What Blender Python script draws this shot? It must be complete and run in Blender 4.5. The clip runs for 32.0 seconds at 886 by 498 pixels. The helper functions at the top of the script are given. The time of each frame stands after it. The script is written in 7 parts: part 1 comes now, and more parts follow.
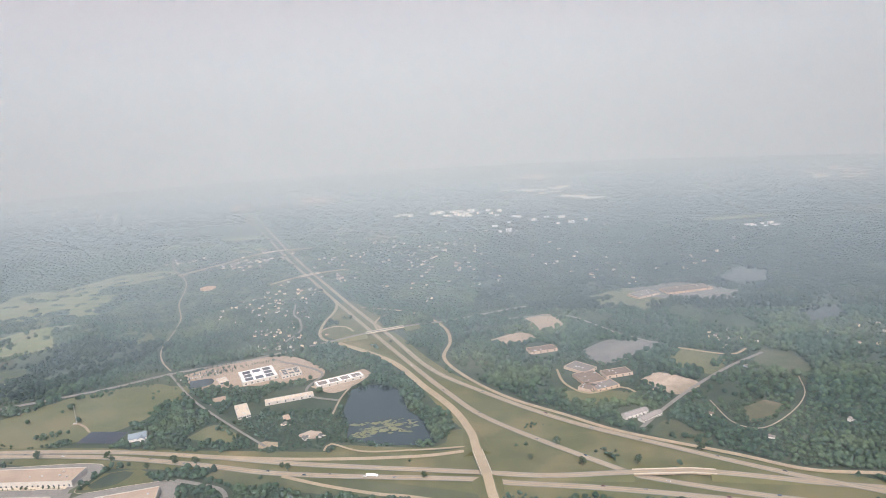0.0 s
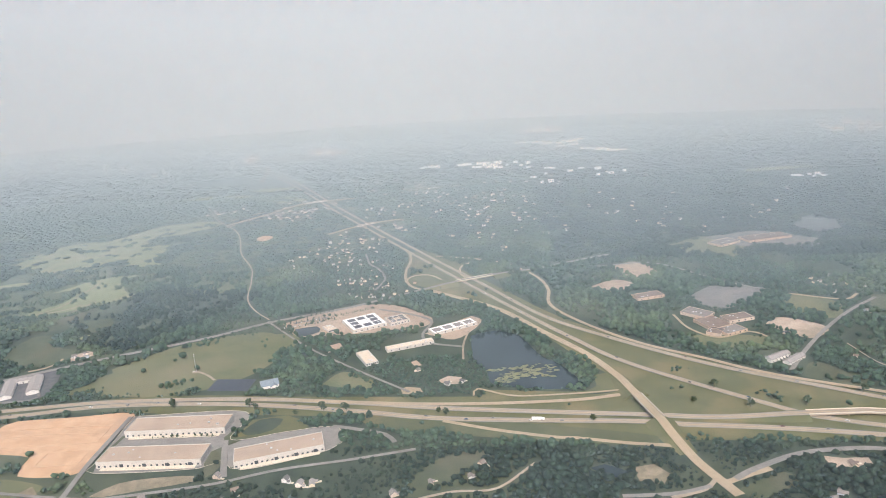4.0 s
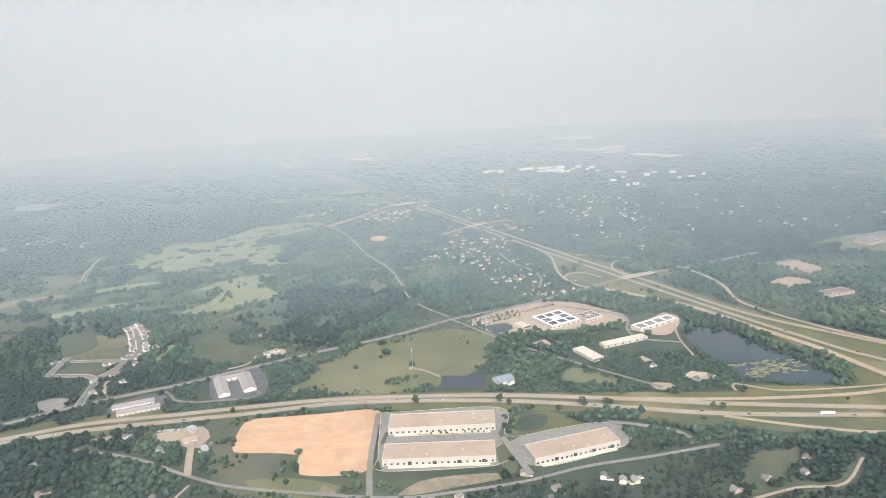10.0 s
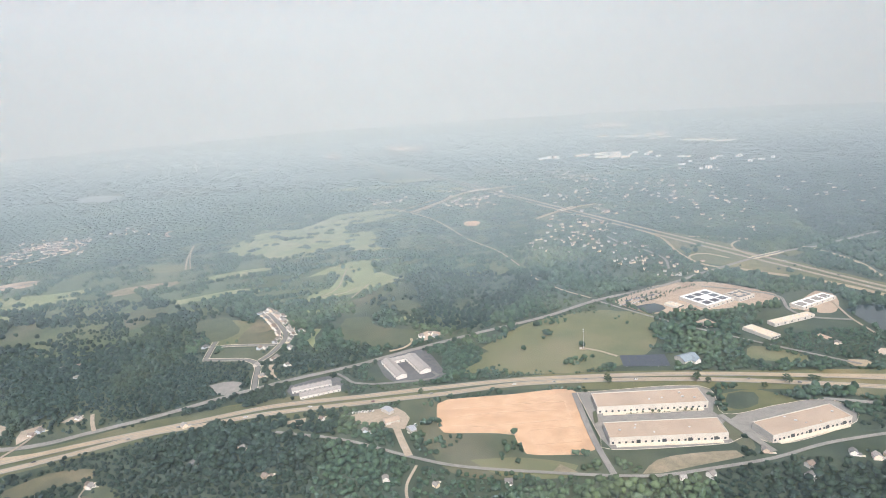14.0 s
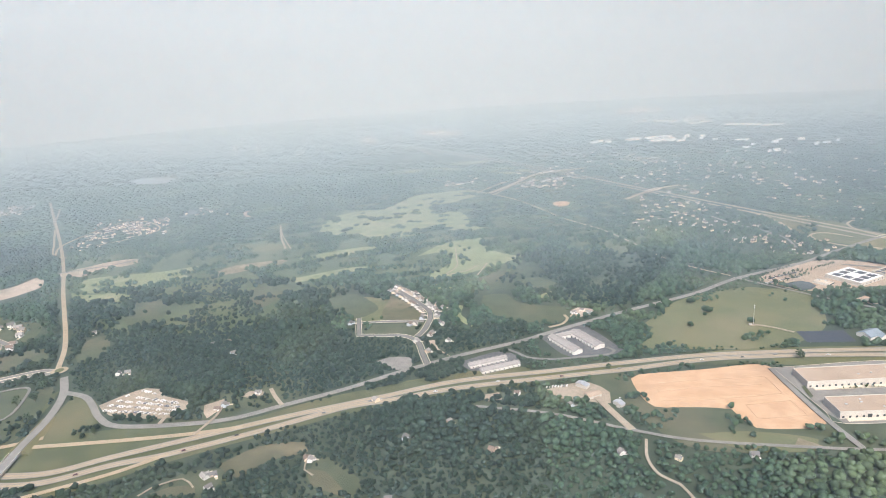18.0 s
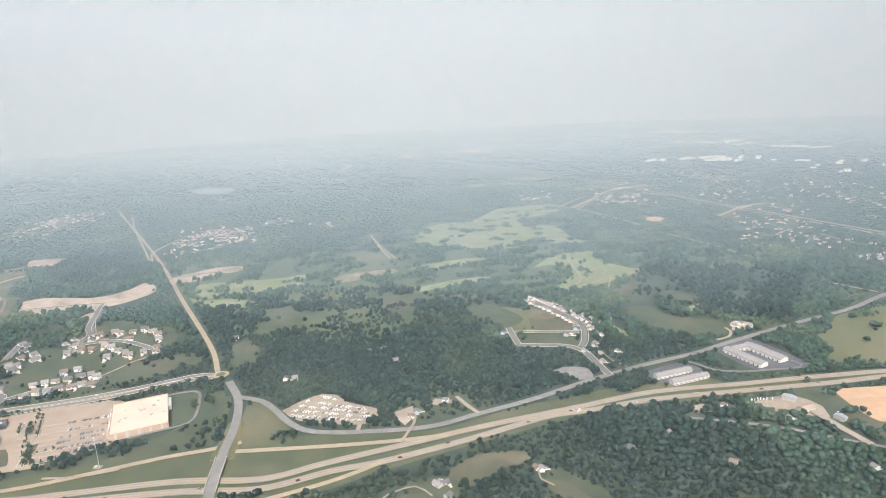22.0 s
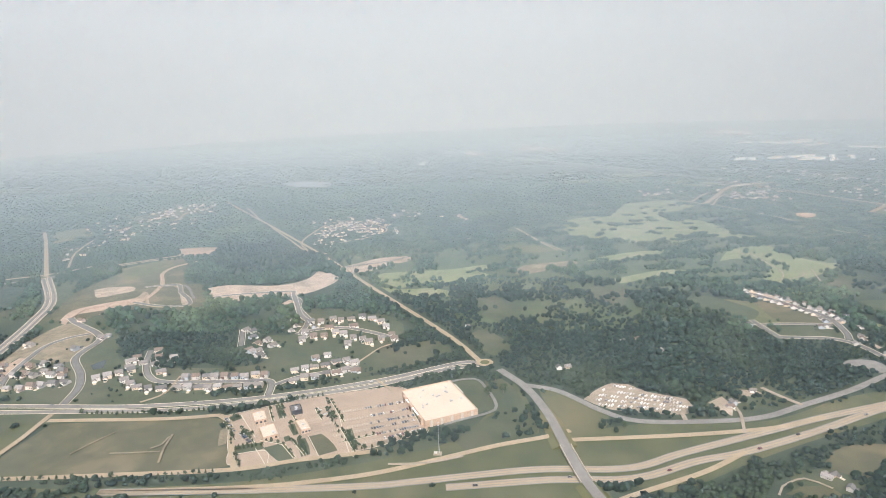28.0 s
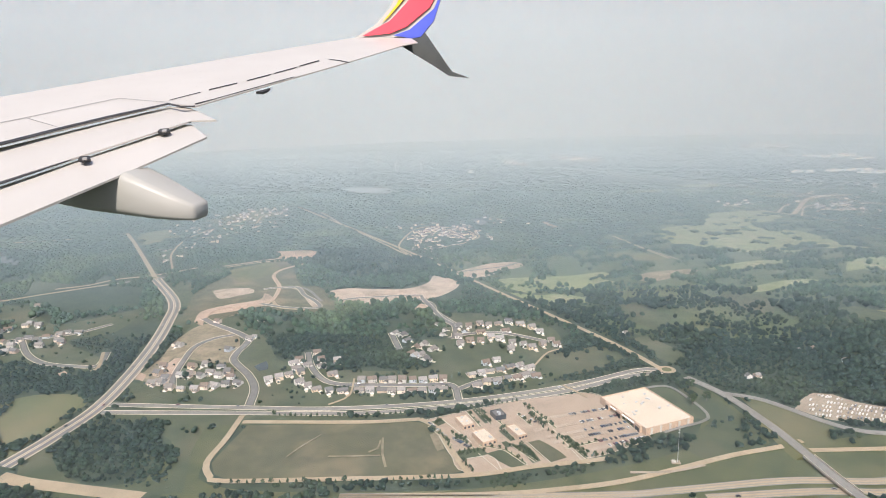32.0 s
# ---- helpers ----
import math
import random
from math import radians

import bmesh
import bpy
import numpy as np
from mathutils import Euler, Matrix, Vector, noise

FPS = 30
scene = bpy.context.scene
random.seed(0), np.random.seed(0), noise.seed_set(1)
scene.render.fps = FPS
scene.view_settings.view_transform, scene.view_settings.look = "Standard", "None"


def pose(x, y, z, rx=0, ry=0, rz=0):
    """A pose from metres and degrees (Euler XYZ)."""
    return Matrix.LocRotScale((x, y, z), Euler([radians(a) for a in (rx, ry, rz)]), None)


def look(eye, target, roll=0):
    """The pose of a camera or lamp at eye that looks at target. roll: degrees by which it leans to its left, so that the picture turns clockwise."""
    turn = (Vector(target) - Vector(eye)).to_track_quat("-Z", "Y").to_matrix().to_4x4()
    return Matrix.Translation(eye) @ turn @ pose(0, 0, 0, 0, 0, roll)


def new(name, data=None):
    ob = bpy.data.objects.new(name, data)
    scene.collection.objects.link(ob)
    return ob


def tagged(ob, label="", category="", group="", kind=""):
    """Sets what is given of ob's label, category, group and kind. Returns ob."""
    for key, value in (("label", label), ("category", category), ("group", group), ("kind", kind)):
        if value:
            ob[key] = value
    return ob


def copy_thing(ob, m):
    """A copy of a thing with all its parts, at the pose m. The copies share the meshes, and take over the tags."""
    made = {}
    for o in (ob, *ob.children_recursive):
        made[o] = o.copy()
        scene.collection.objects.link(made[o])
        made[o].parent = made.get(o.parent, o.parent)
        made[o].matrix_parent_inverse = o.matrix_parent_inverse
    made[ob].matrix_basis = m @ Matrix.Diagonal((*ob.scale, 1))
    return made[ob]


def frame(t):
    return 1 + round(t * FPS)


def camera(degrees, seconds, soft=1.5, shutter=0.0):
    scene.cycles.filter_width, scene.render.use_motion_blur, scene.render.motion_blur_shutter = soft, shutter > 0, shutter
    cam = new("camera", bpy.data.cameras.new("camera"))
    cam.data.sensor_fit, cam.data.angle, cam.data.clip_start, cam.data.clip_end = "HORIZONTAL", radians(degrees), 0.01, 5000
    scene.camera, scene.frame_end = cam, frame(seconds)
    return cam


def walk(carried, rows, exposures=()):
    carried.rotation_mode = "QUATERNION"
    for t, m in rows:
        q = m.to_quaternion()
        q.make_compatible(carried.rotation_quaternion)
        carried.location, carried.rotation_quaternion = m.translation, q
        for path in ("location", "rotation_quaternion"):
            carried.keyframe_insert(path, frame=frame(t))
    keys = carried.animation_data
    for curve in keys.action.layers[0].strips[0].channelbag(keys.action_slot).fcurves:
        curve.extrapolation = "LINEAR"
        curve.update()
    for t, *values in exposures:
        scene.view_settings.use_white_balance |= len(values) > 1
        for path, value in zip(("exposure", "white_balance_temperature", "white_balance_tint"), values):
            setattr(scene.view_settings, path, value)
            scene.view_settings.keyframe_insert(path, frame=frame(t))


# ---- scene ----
cam = camera(69.09, 32.0, soft=0.6)
# seconds, x, y, z, then turns about x, y, z
PATH = [
    (0.0, -0.00, 0.00, 265.50, 78.634, 3.746, 5.493),
    (0.5, -17.87, 0.41, 264.55, 77.429, 4.087, 5.739),
    (1.0, -35.73, 0.82, 263.60, 76.201, 4.241, 5.911),
    (1.5, -53.60, 1.22, 262.64, 75.220, 4.106, 5.892),
    (2.0, -71.46, 1.63, 261.69, 74.475, 3.932, 5.723),
    (2.5, -89.33, 2.03, 260.74, 74.191, 3.655, 5.307),
    (3.0, -107.19, 2.42, 259.79, 74.235, 3.333, 4.749),
    (3.5, -125.06, 2.81, 258.84, 74.382, 3.072, 4.131),
    (5.5, -196.56, 4.34, 255.06, 75.630, 4.079, 2.913),
    (6.0, -214.44, 4.71, 254.11, 75.701, 3.972, 2.934),
    (6.5, -232.33, 5.07, 253.17, 75.440, 3.670, 2.930),
    (7.0, -250.23, 5.42, 252.24, 75.063, 3.287, 2.822),
    (7.5, -268.15, 5.75, 251.30, 74.774, 3.031, 2.720),
    (8.0, -286.08, 6.08, 250.37, 74.769, 2.875, 2.772),
    (8.5, -304.03, 6.39, 249.45, 74.960, 2.889, 2.809),
    (9.0, -321.99, 6.68, 248.53, 75.229, 2.986, 2.899),
    (9.5, -339.96, 6.96, 247.61, 75.388, 3.037, 2.987),
    (10.0, -357.95, 7.23, 246.71, 75.622, 3.075, 2.954),
    (10.5, -375.96, 7.47, 245.80, 76.050, 3.152, 2.966),
    (11.0, -393.98, 7.70, 244.91, 76.510, 3.160, 3.044),
    (11.5, -412.02, 7.90, 244.02, 76.700, 2.874, 3.068),
    (12.0, -430.07, 8.09, 243.14, 76.615, 2.719, 2.926),
    (12.5, -448.13, 8.24, 242.27, 76.192, 2.809, 2.830),
    (13.0, -466.21, 8.37, 241.41, 75.677, 3.072, 2.844),
    (13.5, -484.30, 8.47, 240.56, 75.244, 3.479, 3.077),
    (14.0, -502.40, 8.55, 239.73, 74.999, 3.856, 3.418),
    (14.5, -520.51, 8.60, 238.91, 74.900, 4.123, 3.558),
    (16.5, -592.99, 8.67, 235.68, 74.413, 4.117, 3.519),
    (17.0, -611.12, 8.67, 234.89, 74.401, 3.843, 3.520),
    (17.5, -629.24, 8.63, 234.12, 74.232, 3.655, 3.472),
    (18.0, -647.36, 8.56, 233.36, 73.978, 3.673, 3.507),
    (18.5, -665.49, 8.47, 232.63, 73.815, 3.721, 3.656),
    (19.0, -683.60, 8.35, 231.90, 73.894, 3.796, 3.710),
    (19.5, -701.71, 8.20, 231.20, 74.021, 3.891, 3.792),
    (20.0, -719.82, 8.02, 230.50, 74.403, 3.902, 3.950),
    (20.5, -737.91, 7.82, 229.82, 74.885, 3.807, 3.941),
    (21.0, -755.99, 7.59, 229.15, 75.274, 3.604, 3.920),
    (21.5, -774.05, 7.34, 228.49, 75.535, 3.199, 3.961),
    (22.0, -792.09, 7.07, 227.85, 75.736, 2.722, 3.954),
    (22.5, -810.12, 6.79, 227.21, 75.876, 2.295, 3.980),
    (23.0, -828.12, 6.49, 226.57, 75.815, 1.979, 4.021),
    (23.5, -846.10, 6.17, 225.95, 75.467, 1.836, 4.016),
    (24.0, -864.07, 5.85, 225.33, 74.910, 1.974, 4.116),
    (24.5, -882.00, 5.51, 224.72, 74.287, 2.159, 4.347),
    (25.0, -899.92, 5.17, 224.11, 73.846, 2.318, 4.503),
    (25.5, -917.82, 4.83, 223.51, 73.654, 2.477, 4.612),
    (27.5, -989.33, 3.42, 221.12, 75.479, 2.415, 4.990),
    (28.0, -1007.20, 3.06, 220.52, 75.884, 2.230, 4.984),
    (28.5, -1025.06, 2.69, 219.92, 76.179, 2.298, 5.038),
    (29.0, -1042.91, 2.32, 219.33, 76.636, 2.458, 5.208),
    (29.5, -1060.76, 1.94, 218.73, 77.179, 2.533, 5.233),
    (30.0, -1078.61, 1.55, 218.12, 77.690, 2.407, 5.217),
    (30.5, -1096.46, 1.17, 217.52, 77.888, 2.123, 5.183),
    (31.0, -1114.30, 0.78, 216.91, 77.652, 1.719, 5.178),
    (31.5, -1132.15, 0.39, 216.30, 77.175, 1.482, 5.279),
    (32.0, -1150.00, 0.00, 215.70, 76.836, 1.469, 5.499),
]
walk(cam, [(t, pose(*row)) for t, *row in PATH], ((0.0, 0.18, 6470, 19), (3.0, 0.25, 6450, 18), (6.0, 0.3, 6420, 16), (8.0, 0.42, 6390, 14), (13.0, 0.41, 6390, 15), (17.0, 0.43, 6350, 15), (20.0, 0.48, 6330, 15), (23.0, 0.44, 6320, 14), (28.0, 0.38, 6410, 15), (32.0, 0.32, 6420, 15)))

# ---------- the plan ----------
ROADS = {
    "highway_north_lanes": (5.2, "concrete_road", [(-1244, 311), (-1156, 316), (-1088, 322), (-1056, 328), (-991, 341), (-937, 344), (-901, 361), (-838, 389), (-799, 406), (-736, 430), (-678, 452), (-608, 464), (-546, 475), (-474, 484), (-359, 484), (-262, 474), (-177, 461), (-36, 447), (31, 440), (113, 442), (132, 441), (210, 429), (260, 421)]),
    "highway_south_lanes": (5.2, "concrete_road", [(-1042, 322), (-983, 331), (-935, 334), (-896, 352), (-864, 363), (-810, 389), (-760, 416), (-726, 426), (-678, 441), (-610, 453), (-549, 463), (-472, 477), (-359, 475), (-263, 461), (-182, 446), (-36, 437), (-9, 432), (47, 426), (104, 417), (195, 399), (240, 389)]),
    "ramp_road": (4, "concrete_road", [(-1244, 311), (-1156, 319), (-1118, 326), (-1085, 335), (-1050, 350), (-1013, 367), (-982, 378), (-966, 386)]),
    "ramp_road.1": (4, "concrete_road", [(-978, 373), (-972, 374), (-893, 382), (-835, 392), (-799, 406)]),
    "ramp_road.2": (3.5, "concrete_road", [(-955, 302), (-946, 314), (-895, 341), (-864, 363)]),
    "ramp_road.3": (4, "concrete_road", [(-315, 480), (-188, 469), (-89, 471), (-40, 480)]),
    "ramp_road.4": (3.5, "concrete_road", [(-187, 443), (-147, 429), (-105, 418), (-88, 416), (-55, 409), (-26, 405)]),
    "overpass_road": (6.2, "asphalt_pale", [(-946, 291), (-961, 322), (-971, 365), (-979, 408), (-992, 447), (-1012, 479)]),
    "county_road": (4.5, "concrete_road", [(-1028, 495), (-1060, 554), (-1151, 689), (-1294, 902), (-1598, 1321)]),
    "frontage_road": (5, "asphalt_pale", [(-994, 452), (-972, 444), (-958, 431), (-941, 412), (-920, 399), (-878, 399), (-839, 405), (-806, 422), (-763, 445), (-722, 472), (-676, 498), (-627, 521), (-596, 540), (-527, 580), (-451, 620), (-395, 660), (-315, 699), (-253, 741), (-187, 776), (-141, 799), (-83, 828), (-31, 856), (15, 879)]),
    "west_road": (3.6, "asphalt_pale", [(-1029, 492), (-1048, 490), (-1107, 458), (-1190, 429), (-1271, 415), (-1337, 413), (-1446, 413)]),
    "west_road.1": (3.6, "asphalt_pale", [(-1029, 487), (-1057, 478), (-1107, 450), (-1182, 424), (-1253, 409), (-1338, 405), (-1443, 401)]),
    "west_highway": (12, "gravel", [(-1461, 329), (-1454, 366), (-1451, 417), (-1469, 507), (-1496, 595), (-1524, 660), (-1596, 752)]),
    "west_highway.1": (6, "asphalt_pale", [(-1646, 726), (-1599, 755), (-1582, 766)]),
    "far_road": (4, "concrete_road", [(-1733, 657), (-1694, 690), (-1646, 726)]),
    "far_road.1": (4, "concrete_road", [(-1986, 964), (-1886, 993), (-1812, 1037)]),
    "crossing_road": (9, "concrete_road", [(-1455, 319), (-1428, 313), (-1356, 304)]),
    "residential_street": (5, "asphalt_pale", [(-1338, 416), (-1345, 444), (-1360, 469), (-1384, 497), (-1389, 516), (-1390, 543), (-1406, 562), (-1443, 588), (-1462, 604)]),
    "residential_street.1": (4, "asphalt_pale", [(-1410, 441), (-1420, 461), (-1429, 496), (-1434, 528), (-1425, 549), (-1410, 559)]),
    "residential_street.2": (4, "asphalt_pale", [(-1325, 518), (-1313, 488), (-1297, 464), (-1281, 455), (-1254, 455), (-1219, 456), (-1193, 457), (-1185, 430)]),
    "residential_street.3": (3.5, "asphalt_pale", [(-1187, 450), (-1171, 465), (-1149, 474), (-1127, 484)]),
    "residential_street.4": (4, "asphalt_pale", [(-1203, 556), (-1186, 568), (-1159, 572), (-1133, 561), (-1114, 550)]),
    "residential_street.5": (4, "asphalt_pale", [(-1197, 588), (-1223, 629), (-1231, 656), (-1248, 675)]),
    "residential_street.6": (4, "asphalt_pale", [(-1611, 536), (-1579, 503), (-1549, 485), (-1515, 480), (-1499, 483), (-1509, 512)]),
    "residential_street.7": (4, "asphalt_pale", [(-1631, 533), (-1605, 544), (-1573, 557), (-1550, 585)]),
    "residential_street.8": (4, "concrete_road", [(-1260, 569), (-1252, 547), (-1245, 527)]),
    "residential_street.9": (4, "asphalt_pale", [(-704, 482), (-709, 500), (-717, 528), (-731, 541), (-749, 543), (-774, 545)]),
    "residential_street.10": (4, "asphalt_pale", [(-718, 538), (-712, 558), (-711, 595), (-730, 631), (-750, 662)]),
    "residential_street.11": (3.5, "asphalt_pale", [(-772, 544), (-777, 569), (-780, 587)]),
    "residential_street.12": (3, "concrete_road", [(-775, 575), (-752, 576), (-715, 574)]),
    "lot_road": (4, "concrete_road", [(-1337, 401), (-1335, 368), (-1335, 341), (-1326, 326), (-1316, 322), (-1248, 328), (-1173, 336), (-1136, 347), (-1106, 354), (-1088, 359)]),
    "lot_road.1": (4, "concrete_road", [(-1333, 392), (-1250, 396), (-1210, 402)]),
    "lot_road.2": (4, "concrete_road", [(-1210, 402), (-1197, 390), (-1185, 362), (-1173, 338)]),
    "lot_road.3": (4, "asphalt_pale", [(-445, 458), (-441, 395), (-435, 353)]),
    "lot_road.4": (4.5, "asphalt_pale", [(-350, 420), (-342, 398), (-333, 374)]),
    "lot_road.5": (3.5, "asphalt_pale", [(-272, 438), (-252, 433), (-229, 425), (-220, 414)]),
    "country_lane": (2.5, "asphalt_pale", [(-204, 405), (-249, 393), (-297, 382), (-337, 367), (-381, 357), (-409, 352), (-436, 353), (-470, 357), (-527, 366), (-563, 379), (-611, 401), (-664, 414)]),
    "freeway_lanes": (4.8, "concrete_road", [(-1010, 2300), (-823, 1961), (-501, 1340), (-362, 1093), (-265, 922), (-185, 784), (-124, 681), (-71, 595), (-25, 532), (69, 452), (96, 436), (151, 418), (198, 406), (244, 396)]),
    "freeway_lanes.1": (4.8, "concrete_road", [(-985, 2310), (-800, 1968), (-600, 1570), (-463, 1303), (-263, 946), (-160, 771), (-96, 659), (-38, 596), (39, 530), (123, 479), (192, 441), (243, 418)]),
    "ramp_road.5": (4, "concrete_road", [(-226, 903), (-171, 882), (-131, 856), (-93, 798), (-80, 743), (-82, 687), (-54, 632), (-10, 579), (40, 541), (84, 508), (162, 470), (206, 447), (255, 441)]),
    "ramp_road.6": (7, "concrete_road", [(-221, 749), (-144, 683), (-96, 610), (-62, 557), (-43, 512), (-36, 478), (-26, 437), (-22, 416), (-14, 385), (-5, 362), (0, 350)]),
    "ramp_road.7": (4, "concrete_road", [(-279, 947), (-267, 916), (-262, 879), (-263, 837), (-258, 794), (-247, 767), (-231, 752)]),
    "ramp_road.8": (3, "concrete_road", [(-211, 791), (-228, 812), (-245, 814), (-256, 801), (-254, 779), (-240, 759)]),
    "ramp_road.9": (3, "concrete_road", [(-176, 786), (-187, 812), (-189, 841), (-178, 862), (-152, 870), (-127, 852)]),
    "side_road": (4, "concrete_road", [(-5, 362), (12, 370), (29, 377)]),
    "side_road.1": (3, "gravel", [(-41, 348), (-19, 356), (-10, 365)]),
    "woods_road": (1.8, "gravel", [(-764, 1357), (-695, 1233), (-615, 1125), (-577, 1050), (-540, 957), (-495, 877), (-471, 810), (-451, 742), (-427, 700), (-399, 668)]),
    "office_road": (2.2, "asphalt_pale", [(-398, 662), (-334, 590), (-274, 536), (-218, 490)]),
    "office_road.1": (3, "asphalt_pale", [(-276, 690), (-238, 671), (-213, 648), (-219, 613), (-209, 591), (-177, 580)]),
    "office_road.2": (2, "gravel", [(-170, 630), (-176, 587), (-175, 549)]),
    "pond_path": (1.8, "concrete_road", [(-164, 481), (-161, 493), (-131, 480), (-90, 481), (-59, 484), (-39, 487)]),
    "farm_drive": (2.2, "gravel", [(-425, 539), (-413, 532), (-400, 520)]),
    "store_path": (1.8, "gravel", [(-1079, 344), (-1056, 346), (-1034, 354)]),
    "footpath": (1.6, "concrete_road", [(-1100, 535), (-1115, 525), (-1126, 501), (-1131, 489)]),
    "footpath.1": (1.6, "concrete_road", [(-1280, 420), (-1274, 426), (-1268, 437), (-1271, 465)]),
    "footpath.2": (1.6, "concrete_road", [(-1108, 460), (-1099, 449), (-1092, 440)]),
    "storage_drive": (3, "gravel", [(-889, 400), (-889, 410)]),
    "storage_drive.1": (3, "gravel", [(-806, 422), (-816, 436), (-823, 448)]),
    "yard_drive": (5, "gravel", [(-580, 426), (-571, 400), (-563, 379)]),
    "woods_drive": (1.8, "gravel", [(-557, 368), (-561, 348), (-558, 332), (-549, 323), (-545, 309)]),
    "woods_drive.1": (2, "gravel", [(-852, 423), (-851, 410), (-857, 384)]),
    "woods_drive.2": (1.8, "gravel", [(-205, 346), (-175, 356), (-147, 359), (-121, 386)]),
    "school_drive": (2.5, "concrete_road", [(41, 646), (46, 609), (66, 585), (99, 597), (112, 582)]),
    "school_drive.1": (3.5, "asphalt_pale", [(101, 513), (132, 554), (168, 596), (214, 642), (260, 679)]),
    "school_drive.2": (3, "asphalt_pale", [(-9, 825), (66, 829), (120, 756), (160, 713)]),
    "school_drive.3": (3, "concrete_road", [(178, 699), (225, 676), (248, 691)]),
    "golf_path": (1.5, "gravel", [(-984, 990), (-958, 922), (-925, 850)]),
    "soil_track": (5, "soil", [(-1462, 604), (-1463, 632), (-1438, 647), (-1413, 658), (-1421, 716), (-1446, 766), (-1446, 799), (-1425, 829)]),
    "soil_track.1": (3, "concrete_road", [(-1528, 808), (-1498, 832), (-1463, 848)]),
    "soil_track.2": (3, "asphalt_pale", [(-1416, 712), (-1388, 712), (-1354, 663)]),
    "lane_far": (4, "concrete_road", [(-1423, 642), (-1411, 662), (-1395, 642), (-1364, 634)]),
    "golf_path.1": (1.3, "gravel", [(-696, 824), (-693, 782), (-691, 739), (-705, 707)]),
    "golf_path.2": (1.3, "gravel", [(-666, 702), (-654, 750)]),
    "golf_path.3": (1.2, "gravel", [(-704, 707), (-676, 724), (-667, 740)]),
    "club_drive": (2.5, "concrete_road", [(-600, 548), (-587, 555), (-581, 568), (-583, 576)]),
    "town_drive": (2.5, "street", [(-639, 505), (-630, 497), (-622, 488), (-604, 484), (-582, 486), (-556, 490), (-552, 496), (-557, 503)]),
    "woods_drive.3": (1.1, "gravel", [(-862, 320), (-857, 328), (-842, 336), (-831, 327)]),
    "woods_drive.4": (1.0, "gravel", [(-769, 354), (-768, 343), (-761, 337)]),
    "country_lane.1": (4.2, "asphalt_pale", [(3, 366), (20, 377), (55, 393), (92, 398), (114, 396), (136, 392)]),
    "country_lane.2": (3, "asphalt_pale", [(-14, 359), (-33, 353), (-48, 351), (-70, 350)]),
    "residential_street.13": (3.5, "asphalt_pale", [(-1420, 653), (-1384, 640), (-1352, 641), (-1361, 663), (-1381, 686), (-1400, 717), (-1425, 714), (-1438, 708)]),
    "residential_street.14": (3.5, "asphalt_pale", [(-1333, 662), (-1324, 673), (-1253, 687), (-1243, 674), (-1216, 611), (-1201, 588), (-1199, 558)]),
    "lane_far.1": (3.5, "concrete_road", [(-1535, 814), (-1489, 847), (-1468, 861)]),
    "lane_far.4": (3, "concrete_road", [(-1503, 466), (-1495, 475), (-1512, 511)]),
    "overpass_far": (7, "concrete_road", [(-426, 1063), (-389, 1095), (-370, 1113), (-345, 1132), (-313, 1159)]),
    "overpass_far.1": (8, "concrete_road", [(-652, 1164), (-613, 1233), (-570, 1309), (-529, 1350), (-480, 1372), (-424, 1409)]),
    "lane_far.5": (4, "concrete_road", [(-671, 1183), (-615, 1278), (-564, 1310), (-497, 1334), (-477, 1275)]),
    "lane_far.6": (3, "concrete_road", [(-642, 1152), (-595, 1249), (-550, 1280)]),
    "lane_far.7": (3, "gravel", [(-986, 998), (-969, 946), (-957, 910), (-934, 854)]),
    "lane_far.8": (3, "concrete_road", [(-1236, 854), (-1283, 870), (-1334, 944), (-1398, 1041)]),
    "lane_far.9": (3, "concrete_road", [(-1283, 870), (-1311, 927), (-1312, 1006), (-1301, 1068), (-1269, 1083), (-1221, 1049), (-1194, 1003), (-1213, 956), (-1251, 922)]),
    "lane_far.10": (3, "concrete_road", [(-1600, 801), (-1648, 891), (-1675, 998), (-1662, 1087), (-1611, 1117), (-1624, 1201), (-1596, 1271)]),
    "lane_far.11": (3, "gravel", [(-1518, 1235), (-1479, 1171), (-1435, 1092)]),
    "lane_far.12": (3, "asphalt_pale", [(-336, 929), (-320, 875), (-304, 850), (-287, 802), (-293, 756)]),
    "lane_far.13": (3, "asphalt_pale", [(-1228, 776), (-1197, 793), (-1157, 812), (-1135, 833)]),
    "lane_far.14": (5, "concrete_road", [(-922, 2214), (-856, 2009), (-780, 1738)]),
    "ramp_road.10": (4, "concrete_road", [(-1211, 303), (-1114, 302), (-1038, 303), (-978, 304), (-959, 307)]),
    "far_road.2": (3.5, "concrete_road", [(-1699, 705), (-1668, 722), (-1648, 748), (-1616, 764), (-1594, 779), (-1567, 807)]),
    "west_highway.2": (5.5, "concrete_road", [(-1596, 752), (-1739, 948), (-1807, 1037)]),
    "woods_drive.5": (1.0, "gravel", [(172, 564), (178, 521), (198, 510), (232, 538), (258, 574), (269, 612)]),
    "lot_track": (0.9, "field_pale", [(-1261, 351), (-1248, 352), (-1229, 354)]),
    "lot_track.1": (1.5, "field_pale", [(-1223, 341), (-1228, 357), (-1231, 375)]),
    "lot_track.2": (0.7, "field_pale", [(-1287, 349), (-1282, 361), (-1273, 377)]),
    "lot_track.3": (1.2, "field_pale", [(-1237, 357), (-1232, 362), (-1232, 372)]),
